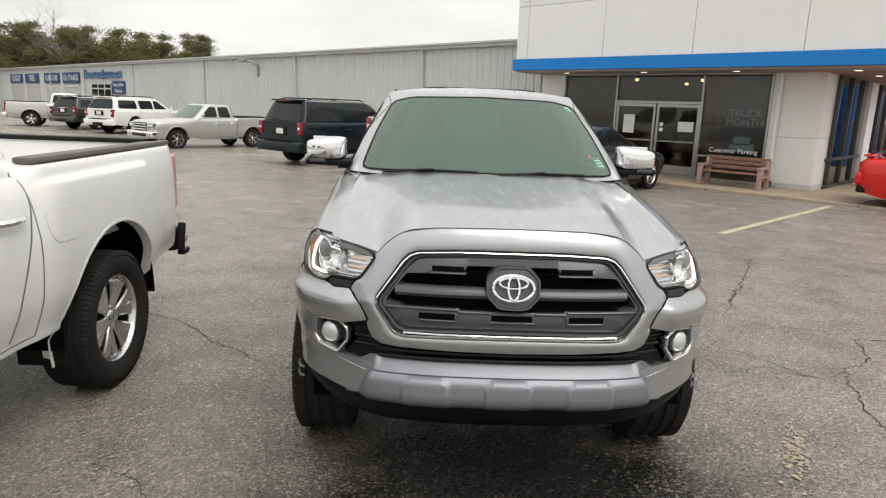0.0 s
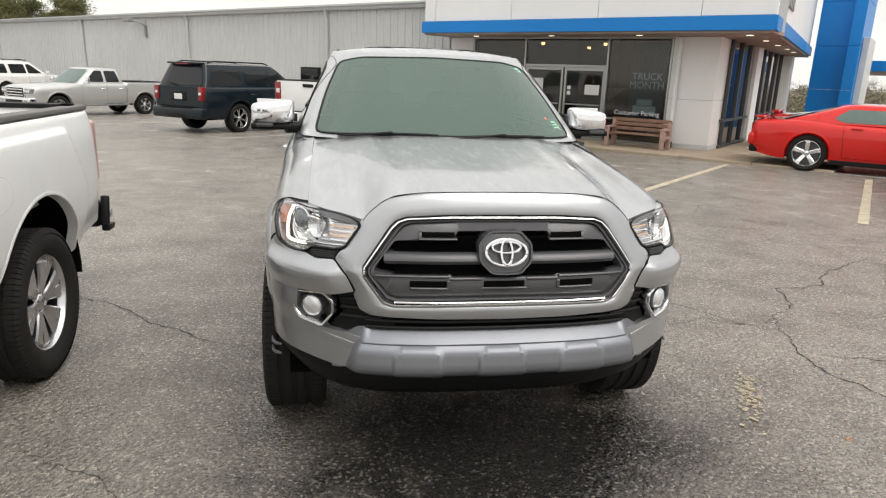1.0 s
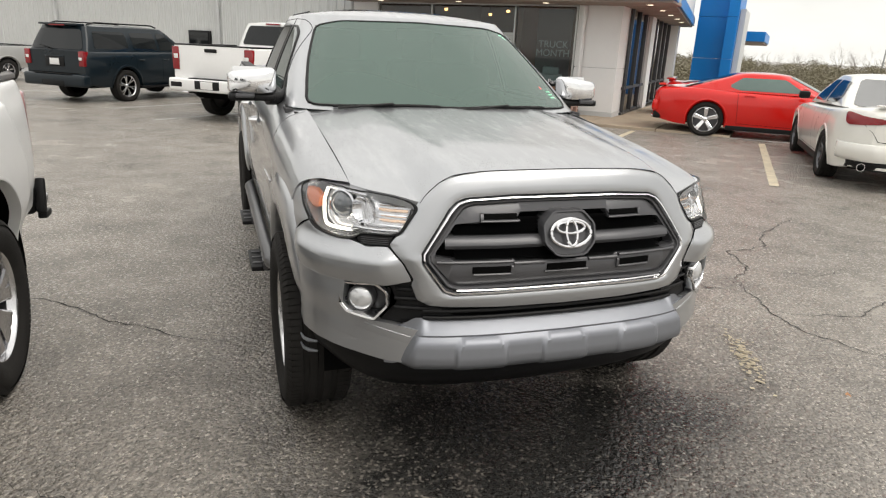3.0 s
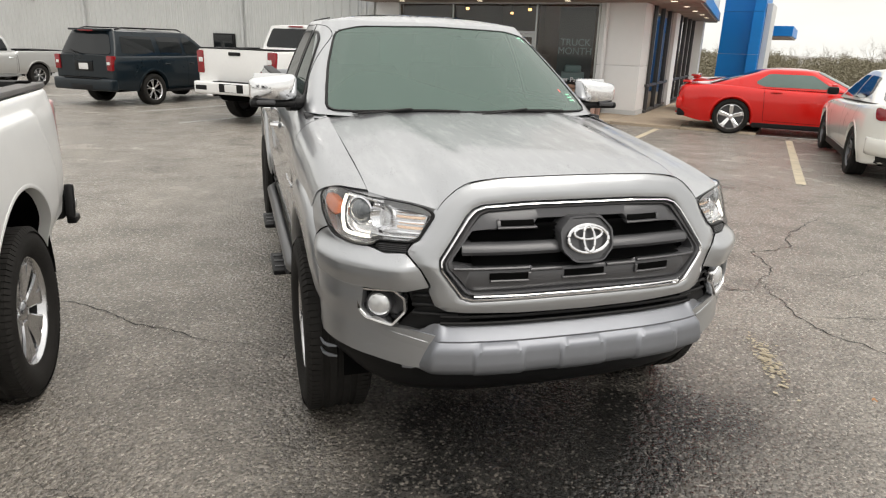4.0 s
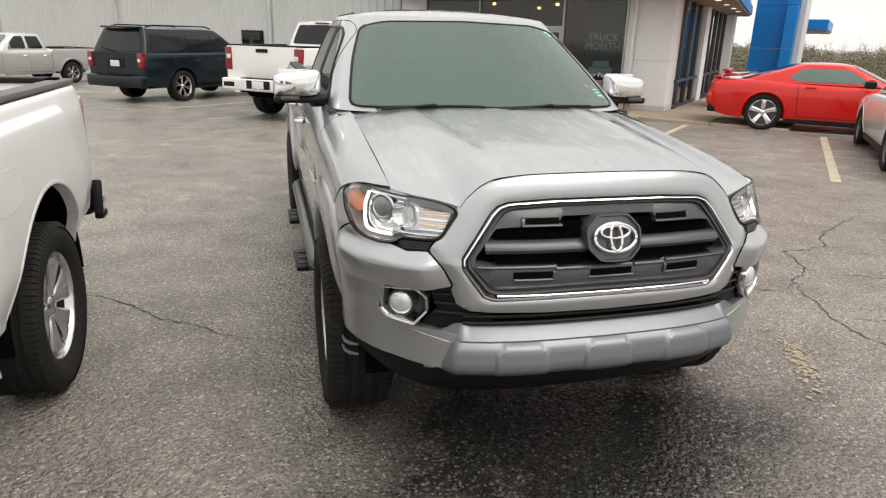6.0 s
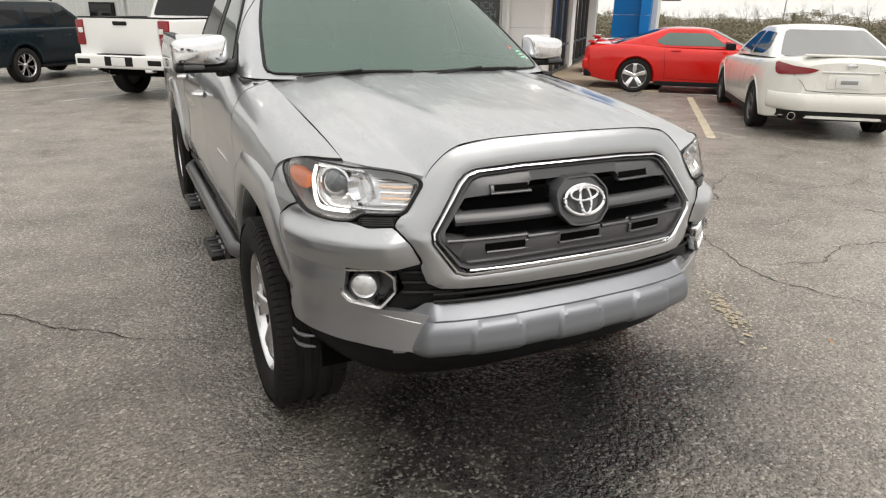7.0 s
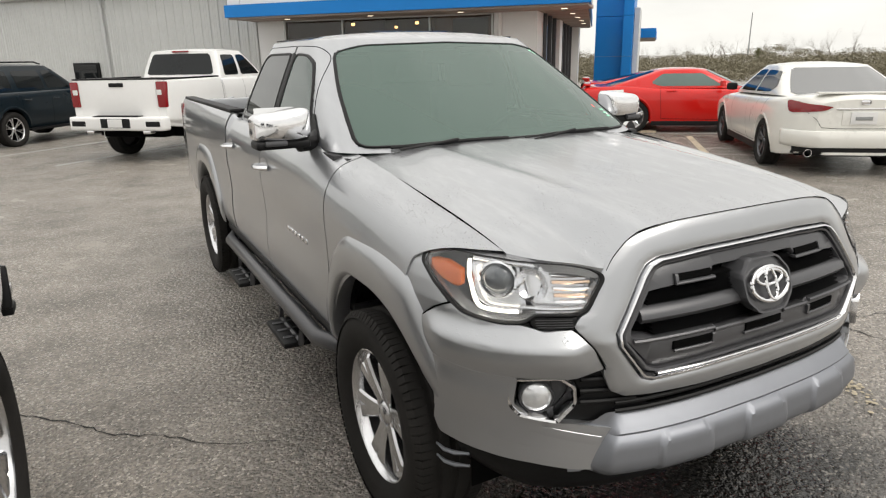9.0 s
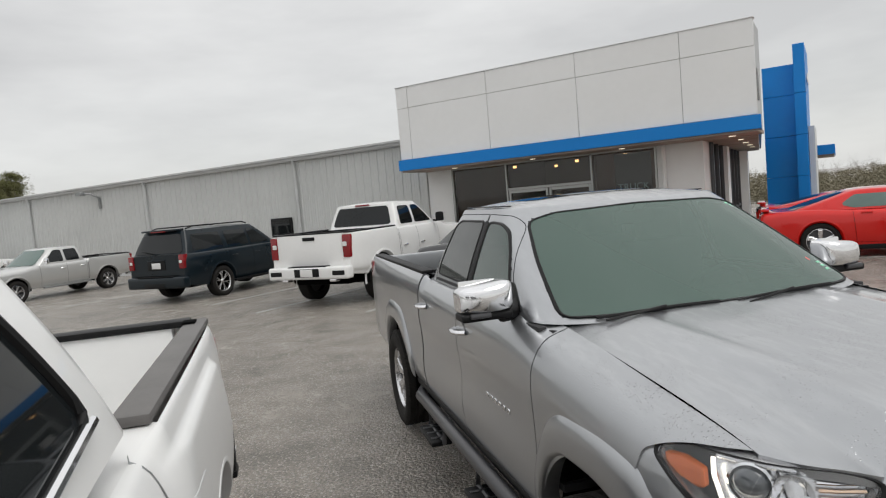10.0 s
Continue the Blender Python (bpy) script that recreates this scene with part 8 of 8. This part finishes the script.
# --- mirrors: chrome cap, dark foot, glass
for s in (-1, 1):
    n, k = 40, 72
    P = np.zeros((n, k, 3))
    for i in range(n):
        th = math.pi * i / (n - 1)
        for j in range(k):
            a = 2 * math.pi * j / k
            d = (-math.cos(th), math.sin(th) * math.cos(a), math.sin(th) * math.sin(a))
            q = (abs(d[0]) ** 5.5 + abs(d[1]) ** 3.4 + abs(d[2]) ** 5.0) ** (-1 / 4.6)
            u, py, pz = d[0] * q, d[1] * q, d[2] * q
            P[i, j] = (s * (0.917 + u * 0.114) - (0.025 if s > 0 else 0.012), 1.63 + py * (0.085 if py < 0 else 0.06) + 0.020 * u * u + 0.012 * (1 + u), 1.316 + pz * (0.061 - 0.006 * u) - 0.008 * u)
    mr = part("side_mirror", sheet("side_mirror", P, wrap=True, flip=s < 0), M["chromecap"], truck, "chrome capped side mirror")
    bm = box_bm(0.222, 0.12, 0.034, 0.014, (s * 0.915 - 0.018, 1.645, 1.243), 3)
    part("mirror_foot", bm, M["black"], mr)
    part("mirror_arm", join_meshes("mirror_arm", [tube([(s * 0.86, 1.63, 1.238), (s * 0.79, 1.66, 1.235), (s * 0.755, 1.70, 1.245)], [0.034, 0.032, 0.045], 10)]), M["black"], mr)
    part("mirror_glass", box_bm(0.165, 0.008, 0.125, 0.003, (s * 0.917 - 0.018, 1.712, 1.322)), M["mirror"], mr)
    part("turn_lamp", box_bm(0.09, 0.02, 0.022, 0.008, (s * 0.95 - 0.018, 1.577, 1.252)), M["grille"], mr)
    part("sail_panel", patch("sail_panel", resample(rounded([(1.60, 1.235), (1.745, 1.255), (1.80, 1.345), (1.76, 1.345)], 0.01), 30), lambda y, z, s=s: hs.side(s, y, z, 0.004), 3), M["black"], cab)

# --- bed and tail
bm = bmesh.new()
box_bm(1.44, 1.86, 0.03, 0, (0, 4.25, 0.80), bm=bm)
for s in (-1, 1):
    box_bm(0.03, 1.86, 0.44, 0.008, (s * 0.735, 4.25, 1.03), bm=bm)
box_bm(1.5, 0.03, 0.44, 0.008, (0, 3.31, 1.03), bm=bm)
part("bed_liner", bm, M["black"], truck, "black bed liner")
for s in (-1, 1):
    part("bed_rail_cap", box_bm(0.085, 1.98, 0.025, 0.010, (s * 0.775, 4.27, 1.272)), M["black"], truck)
part("bed_front_cap", box_bm(1.48, 0.05, 0.025, 0.01, (0, 3.29, 1.272)), M["black"], truck)
part("tailgate", box_bm(1.50, 0.07, 0.55, 0.02, (0, 5.26, 0.98)), SIL, truck)
part("rear_bumper", box_bm(1.70, 0.20, 0.20, 0.05, (0, 5.36, 0.60), 3), M["chrome"], truck)
for s in (-1, 1):
    part("tail_light", box_bm(0.12, 0.14, 0.42, 0.03, (s * 0.80, 5.24, 1.02)), M["redlens"], truck)
part("cab_back", box_bm(1.56, 0.03, 0.72, 0.02, (0, 3.215, 0.88)), SIL, truck)
part("chassis", box_bm(1.1, 4.3, 0.16, 0.02, (0, 2.75, 0.50)), M["void"], truck)
part("engine_shield", box_bm(1.2, 1.0, 0.02, 0.005, (0, 0.85, 0.36)), M["void"], truck)
part("engine_bay", box_bm(0.96, 1.1, 0.5, 0.02, (0, 0.80, 0.70)), M["void"], truck)
part("axle", join_meshes("axle", [tube([(-0.6, 4.095, 0.378), (0.6, 4.095, 0.378)], 0.05, 8), tube([(-0.6, 0.858, 0.378), (0.6, 0.858, 0.378)], 0.04, 8)]), M["void"], truck)

# --- cabin lining and seats
bm = bmesh.new()
box_bm(1.60, 2.0, 0.03, 0, (0, 2.25, 0.62), bm=bm)
box_bm(1.52, 0.03, 0.56, 0, (0, 3.19, 0.92), bm=bm)
for s in (-1, 1):
    box_bm(0.04, 1.8, 0.58, 0.01, (s * 0.775, 2.30, 0.92), bm=bm)
box_bm(1.52, 0.03, 0.60, 0.0, (0, 1.36, 0.90), bm=bm)
part("cabin_lining", bm, M["interior"], truck)
part("dashboard", box_bm(1.46, 0.42, 0.26, 0.07, (0, 1.56, 1.09), 3), M["interior"], truck)
part("steering_wheel", join_meshes("steering_wheel", [tube([(0.36 + 0.18 * math.cos(t), 1.86 - 0.07 * math.sin(t), 1.13 + 0.165 * math.sin(t)) for t in np.linspace(0, 2 * math.pi, 30, endpoint=False)], 0.015, 8, closed=True)]), M["interior"], truck)
for x, y in ((-0.37, 2.25), (0.37, 2.25), (-0.37, 2.98), (0.37, 2.98)):
    st = part("seat", box_bm(0.50, 0.50, 0.16, 0.06, (x, y - 0.2, 0.80), 3), M["interior"], truck)
    part("seat_back", box_bm(0.48, 0.15, 0.60, 0.06, (x, y + 0.08, 1.12), 3), M["interior"], st)
    part("headrest", box_bm(0.27, 0.11, 0.18, 0.05, (x, y + 0.10, 1.50), 3), M["interior"], st)
part("rear_view_mirror", box_bm(0.22, 0.03, 0.07, 0.014, (0, 1.98, 1.575)), M["black"], truck)


# ---- details of the other cars, trees and small things ----
def find_car(word):
    return [o for o in scene.objects if o.parent is None and word in o.get("label", "")][0]


# saloon: lamps, lid, plate, exhausts, mirror
sd = saloon
SL = 4.87


def tail_at(a, z, out=0.0):
    """A place on the saloon's tail: a runs from its middle outwards and on along the flank."""
    s, e = (1 if a >= 0 else -1), ssh.sx(SL, z)
    if abs(a) <= e:
        return (a, SL + out, z)
    y = SL - (abs(a) - e) * 0.75
    return (s * (ssh.sx(y, z) + out * 0.8), y + out * 0.5, z)


for s in (-1, 1):
    LP = [(0.36, 0.905), (0.52, 0.935), (0.72, 0.968), (0.92, 0.985), (0.99, 0.975), (0.965, 0.90), (0.93, 0.845), (0.84, 0.825), (0.62, 0.838), (0.47, 0.860)]
    lp = resample(rounded(LP, 0.015), 70)
    part("tail_light", patch("tail_light", lp, lambda a, z, s=s: tail_at(s * a, z, 0.012), 8), M["redlens"], sd, "dark red swept rear lamp")
    part("exhaust_tip", lathe("exhaust_tip", [(0.03, -0.1), (0.045, 0.0), (0.05, 0.06), (0.044, 0.06), (0.03, -0.05)], 20, "y"), M["chrome"], sd, m=pose(s * 0.60, SL - 0.06, 0.315))
    part("side_mirror", box_bm(0.17, 0.10, 0.12, 0.04, (s * 0.99, 1.95, 1.05)), M["black"], sd)
    for y in (2.62, 3.50):
        part("door_handle", box_bm(0.03, 0.17, 0.03, 0.01, (s * 0.885, y, 0.86)), M["pearl"], sd)


def tail_band(name, rows, reach, material, label=""):
    """A band that wraps round the tail; rows of (height, metres proud)."""
    aa = np.linspace(-reach, reach, 61)
    fade = lambda a: min(1.0, (reach - abs(a)) / 0.12)
    return part(name, sheet(name, np.array([[tail_at(a, z, o * fade(a) + 0.001) for a in aa] for z, o in rows])), material, sd, label)


tail_band("rear_bumper", [(0.375, -0.01), (0.39, 0.035), (0.43, 0.050), (0.50, 0.058), (0.56, 0.052), (0.595, 0.036), (0.605, 0.004)], 1.12, M["pearl"], "pearl white rear bumper")
tail_band("diffuser", [(0.27, -0.03), (0.285, 0.015), (0.33, 0.026), (0.372, 0.024), (0.385, -0.01)], 0.80, M["black"])
tail_band("bumper_strip", [(0.290, 0.0), (0.296, 0.042), (0.325, 0.046), (0.336, 0.0)], 0.50, M["pearl"])
part("trunk_joint", join_meshes("trunk_joint", [tube([tail_at(a, z, 0.002) for a, z in ((-0.62, 0.845), (-0.54, 0.74), (-0.48, 0.645), (-0.3, 0.632), (0.3, 0.632), (0.48, 0.645), (0.54, 0.74), (0.62, 0.845))], 0.0035, 5)]), M["void"], sd)
part("plate_recess", box_bm(0.50, 0.014, 0.19, 0.006, (0, SL + 0.0, 0.765)), M["pearl"], sd)
np_ = part("number_plate", box_bm(0.31, 0.012, 0.155, 0.005, (0, SL + 0.014, 0.765)), M["plate"], sd)
part("plate_bar", box_bm(0.20, 0.006, 0.045, 0.002, (0, SL + 0.022, 0.762)), M["steelgrey"], np_)
part("chrome_strip", box_bm(0.66, 0.02, 0.022, 0.008, (0, SL + 0.004, 0.880)), M["chrome"], sd)
part("badge", box_bm(0.11, 0.012, 0.06, 0.02, (0, SL + 0.002, 0.965)), M["chrome"], sd)
part("badge_bar", box_bm(0.22, 0.008, 0.022, 0.004, (-0.42, SL - 0.004, 0.925)), M["chrome"], sd)
part("trunk_spoiler", box_bm(1.10, 0.12, 0.028, 0.012, (0, SL - 0.10, 1.078)), M["pearl"], sd)

# coupe: rear lamps, spoiler, mirror, handle
cp_ = find_car("two-door coupe")
CL = 5.02
part("tail_light", box_bm(1.50, 0.05, 0.14, 0.03, (0, CL - 0.02, 0.84)), M["redlens"], cp_)
part("rear_bumper", box_bm(1.66, 0.20, 0.26, 0.08, (0, CL - 0.06, 0.58), 3), M["red"], cp_)
part("lower_valance", box_bm(1.60, 0.20, 0.16, 0.05, (0, CL - 0.10, 0.38)), M["black"], cp_)
part("spoiler", box_bm(1.35, 0.16, 0.04, 0.015, (0, CL - 0.12, 1.03)), M["red"], cp_)
for s in (-1, 1):
    part("side_mirror", box_bm(0.20, 0.11, 0.13, 0.045, (s * 1.02, 2.12, 1.06)), M["red"], cp_)
    part("door_handle", box_bm(0.03, 0.20, 0.03, 0.01, (s * 0.935, 3.12, 0.90)), M["red"], cp_)
    part("side_marker", box_bm(0.02, 0.14, 0.04, 0.008, (s * 0.885, 4.72, 0.72)), M["redlens"], cp_)
    part("exhaust_tip", lathe("exhaust_tip", [(0.03, -0.1), (0.045, 0.0), (0.05, 0.06), (0.044, 0.06), (0.03, -0.05)], 20, "y"), M["chrome"], cp_, m=pose(s * 0.55, CL - 0.02, 0.34))

# second red car behind the coupe, and the black car by the door
low_car("sports_car", "low red sports car with black rear glass parked beyond the coupe", "car", M["red"], parked((11.75, 17.75), -41, 4.5, 0.95, 2.75), 4.5, 0.93, 1.24,
        zt=[(0, 0.62), (0.2, 0.72), (1.4, 0.90), (3.6, 0.98), (4.3, 1.02), (4.5, 0.92)], ze=[(0, 0.56), (0.2, 0.66), (1.4, 0.84), (3.0, 0.90), (4.3, 0.97), (4.5, 0.86)],
        house=dict(yb0=1.5, yb1=4.30, yr0=2.3, yr1=3.0, zb=0.88, zb1=0.96, zr=1.20, xb=0.80, xr=0.55, bow=0.42, rbow=0.45, p=2.8, crown=0.05), wb=2.75, fo=0.95, R=0.34,
        windows=[[(2.0, 0.96), (3.0, 0.98), (3.3, 1.03), (2.95, 1.15), (2.4, 1.15)]], style=ST_TWIN5, wheelmat=("alloydark", "alloy"), belt=0.9, gaps=[[(1.9, 0.85), (1.9, 0.3)], [(3.2, 0.9), (3.15, 0.3)]])
spc = find_car("low red sports car")
part("spoiler", box_bm(1.45, 0.20, 0.035, 0.015, (0, 4.36, 1.075)), M["red"], spc)
for s in (-1, 1):
    part("spoiler_foot", box_bm(0.05, 0.14, 0.08, 0.015, (s * 0.5, 4.34, 1.025)), M["red"], spc)
part("tail_panel", box_bm(1.40, 0.05, 0.16, 0.03, (0, 4.46, 0.86)), M["black"], spc)
low_car("sedan", "black saloon parked nose in by the entrance", "sedan", M["blackpaint"], parked((2.15, 15.45), 45, 4.8, 0.92, 2.8), 4.8, 0.92, 1.43,
        zt=[(0, 0.70), (0.2, 0.82), (1.3, 0.97), (1.6, 1.0), (4.0, 1.04), (4.7, 1.04), (4.8, 0.9)], ze=[(0, 0.64), (0.2, 0.76), (1.3, 0.91), (3.0, 0.95), (4.2, 0.98), (4.7, 0.98), (4.8, 0.85)],
        house=dict(yb0=1.2, yb1=4.30, yr0=2.1, yr1=3.4, zb=0.93, zr=1.38, xb=0.81, xr=0.58, bow=0.42, rbow=0.40, p=2.8, crown=0.05), wb=2.8, fo=0.92, R=0.34,
        windows=[[(1.80, 0.99), (2.72, 1.01), (2.72, 1.32), (2.35, 1.31)], [(2.79, 1.01), (3.55, 1.02), (3.40, 1.31), (2.79, 1.32)]], style=ST_TWIN5, wheelmat=("alloydark", "alloy"), belt=0.96, gaps=[[(1.75, 0.9), (1.7, 0.3)], [(2.75, 0.94), (2.75, 0.3)]])

# ---- trees ----
M["bark"] = mat("bark", (0.16, 0.13, 0.11), rough=0.9, var=0.4, scale=6, bump=0.4, bscale=20)
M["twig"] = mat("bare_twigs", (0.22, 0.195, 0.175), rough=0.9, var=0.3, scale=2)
# twigs of the far right-hand trees, lightened with distance haze in their colour
M["hazetwig"] = mat("hazed_bare_twigs", (0.36, 0.33, 0.31), rough=0.9, var=0.3, scale=2)
M["pine"] = mat("pine_needles", (0.135, 0.135, 0.050), rough=0.85, color2=(0.060, 0.066, 0.025), scale=0.6, island=0.5)
M["brush"] = mat("winter_brush", (0.19, 0.17, 0.115), rough=0.9, color2=(0.10, 0.092, 0.058), scale=0.3, island=0.5)


def bare_tree(x, y, h, seed, base=0.0, spread=0.5):
    r = random.Random(seed)
    pieces = []

    def limb(p, d, length, rad, depth):
        n = 4
        pts, rads = [p], [rad]
        for i in range(n):
            d = (d + Vector((r.uniform(-.22, .22), r.uniform(-.22, .22), r.uniform(-.05, .15)))).normalized()
            p = p + d * length / n
            pts.append(p)
            rads.append(rad * (1 - 0.75 * (i + 1) / n))
            if depth > 0 and i >= 1:
                for _ in range(r.choice((1, 2, 2))):
                    e = (d + Vector((r.uniform(-1, 1), r.uniform(-1, 1), r.uniform(-.1, .7))) * spread * 1.5).normalized()
                    limb(p, e, length * r.uniform(0.45, 0.68), rads[-1] * 0.75, depth - 1)
        pieces.append(tube([tuple(q) for q in pts], rads, 5 if depth > 1 else 3))

    t = thing("bare_tree", "leafless winter tree behind the lot", "tree", "bare trees", m=pose(x, y, base))
    limb(Vector((0, 0, -0.2)), Vector((0, 0, 1)), h * 0.55, h * 0.022, 4)
    part("trunk", join_meshes("trunk", [pieces[-1]]), M["bark"], t)
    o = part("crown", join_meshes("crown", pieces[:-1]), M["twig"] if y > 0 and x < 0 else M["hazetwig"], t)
    o["kind"] = "stuff"
    return t


def clump(r, c, size, n, flat=0.6):
    """Needle or leaf clumps: small crossed blades round a place."""
    V, F = [], []
    for _ in range(n):
        p = Vector((r.gauss(0, size * 0.45), r.gauss(0, size * 0.45), r.gauss(0, size * 0.3 * flat))) + c
        a = Vector((r.uniform(-1, 1), r.uniform(-1, 1), r.uniform(-0.4, 0.8))).normalized() * size * r.uniform(0.08, 0.17)
        b = a.cross(Vector((r.uniform(-1, 1), r.uniform(-1, 1), r.uniform(-1, 1)))).normalized() * size * r.uniform(0.014, 0.032)
        o = len(V)
        V += [tuple(p - a - b), tuple(p + a * 0.3 - b * 1.4), tuple(p + a), tuple(p + b * 1.2)]
        F.append((o, o + 1, o + 2, o + 3))
    return V, F


def pine_tree(x, y, h, seed, base=0.0):
    r = random.Random(seed)
    t = thing("pine_tree", "dark green pine tree behind the steel building", "tree", "pine trees", m=pose(x, y, base))
    part("trunk", join_meshes("trunk", [tube([(0, 0, -0.3), (r.uniform(-.2, .2), 0, h * 0.5), (r.uniform(-.3, .3), 0, h * 0.97)], [h * 0.018, h * 0.013, h * 0.003], 7)]), M["bark"], t)
    pcs = []
    for i in range(46):
        z = h * r.uniform(0.22, 1.0)
        w = h * 0.27 * (1.03 - z / h) ** 0.75 + 0.25
        a = r.uniform(0, 6.28)
        q = w * r.uniform(0.3, 1.0)
        pcs.append(clump(r, Vector((q * math.cos(a), q * math.sin(a), z)), r.uniform(0.7, 1.4) * min(1.0, h / 8), 210))
        pcs.append(tube([(0, 0, z - 0.3), (q * 0.8 * math.cos(a), q * 0.8 * math.sin(a), z)], [0.06, 0.02], 4))
    part("crown", join_meshes("crown", pcs, False), M["pine"], t)["kind"] = "stuff"
    return t


rt = random.Random(11)
# woods beyond the steel building
for i in range(44):
    a = radians(108.6 + 14 * (i / 43) + rt.uniform(-0.6, 0.6))
    d = rt.uniform(86, 104)
    h = rt.uniform(6.6, 9.9) * d / 95
    pine_tree(-0.3 + d * math.cos(a), 1.8 + d * math.sin(a), h, 100 + i, -0.3)
for i in range(8):
    a = radians(121 + i * 2.2 + rt.uniform(-0.5, 0.5))
    d = rt.uniform(80, 95)
    pine_tree(-0.3 + d * math.cos(a), 1.8 + d * math.sin(a), rt.uniform(8.0, 10.0), 300 + i, -0.3)
bare_tree(-41.2, 81.8, 13.5, 4, -0.3, 1.0)
bare_tree(-47.5, 79, 11.5, 5, -0.3, 1.0)
bare_tree(-56, 77, 12.0, 15, -0.3, 0.9)
bare_tree(-29.5, 92, 9.0, 6, -0.3, 0.8)
# brush and bare trees along the far side on the right
pcs = []
rb2 = random.Random(21)
for i in range(1700):
    a = radians(20 + 44 * rb2.random())
    d = rb2.uniform(47, 112)
    pcs.append(clump(rb2, Vector((d * math.cos(a), 2 + d * math.sin(a), -0.2 + rb2.random() ** 1.5 * (1.72 + 0.4 * math.sin(a * 23) + 0.3 * math.sin(a * 61)) * d / 95)), rb2.uniform(0.7, 1.2), 110))
tagged(part("brush", join_meshes("brush", pcs, False), M["brush"]), "brown and green winter brush beyond the lot", "bushes", kind="stuff")
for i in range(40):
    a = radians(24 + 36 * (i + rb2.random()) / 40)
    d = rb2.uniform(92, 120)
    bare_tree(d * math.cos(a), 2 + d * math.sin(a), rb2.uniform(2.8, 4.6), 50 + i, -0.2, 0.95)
for a, h in ((37.9, 7.4),):
    pine_tree(97 * math.cos(radians(a)), 2 + 97 * math.sin(radians(a)), h * 0.30, int(a), -0.2)
pole = thing("utility_pole", "thin utility pole beyond the trees", "pole", m=pose(100 * math.cos(radians(38.6)), 2 + 100 * math.sin(radians(38.6)), 0))
part("mast", join_meshes("mast", [tube([(0, 0, 0), (0.1, 0, 6.6)], [0.09, 0.06], 8)]), M["steelgrey"], pole)
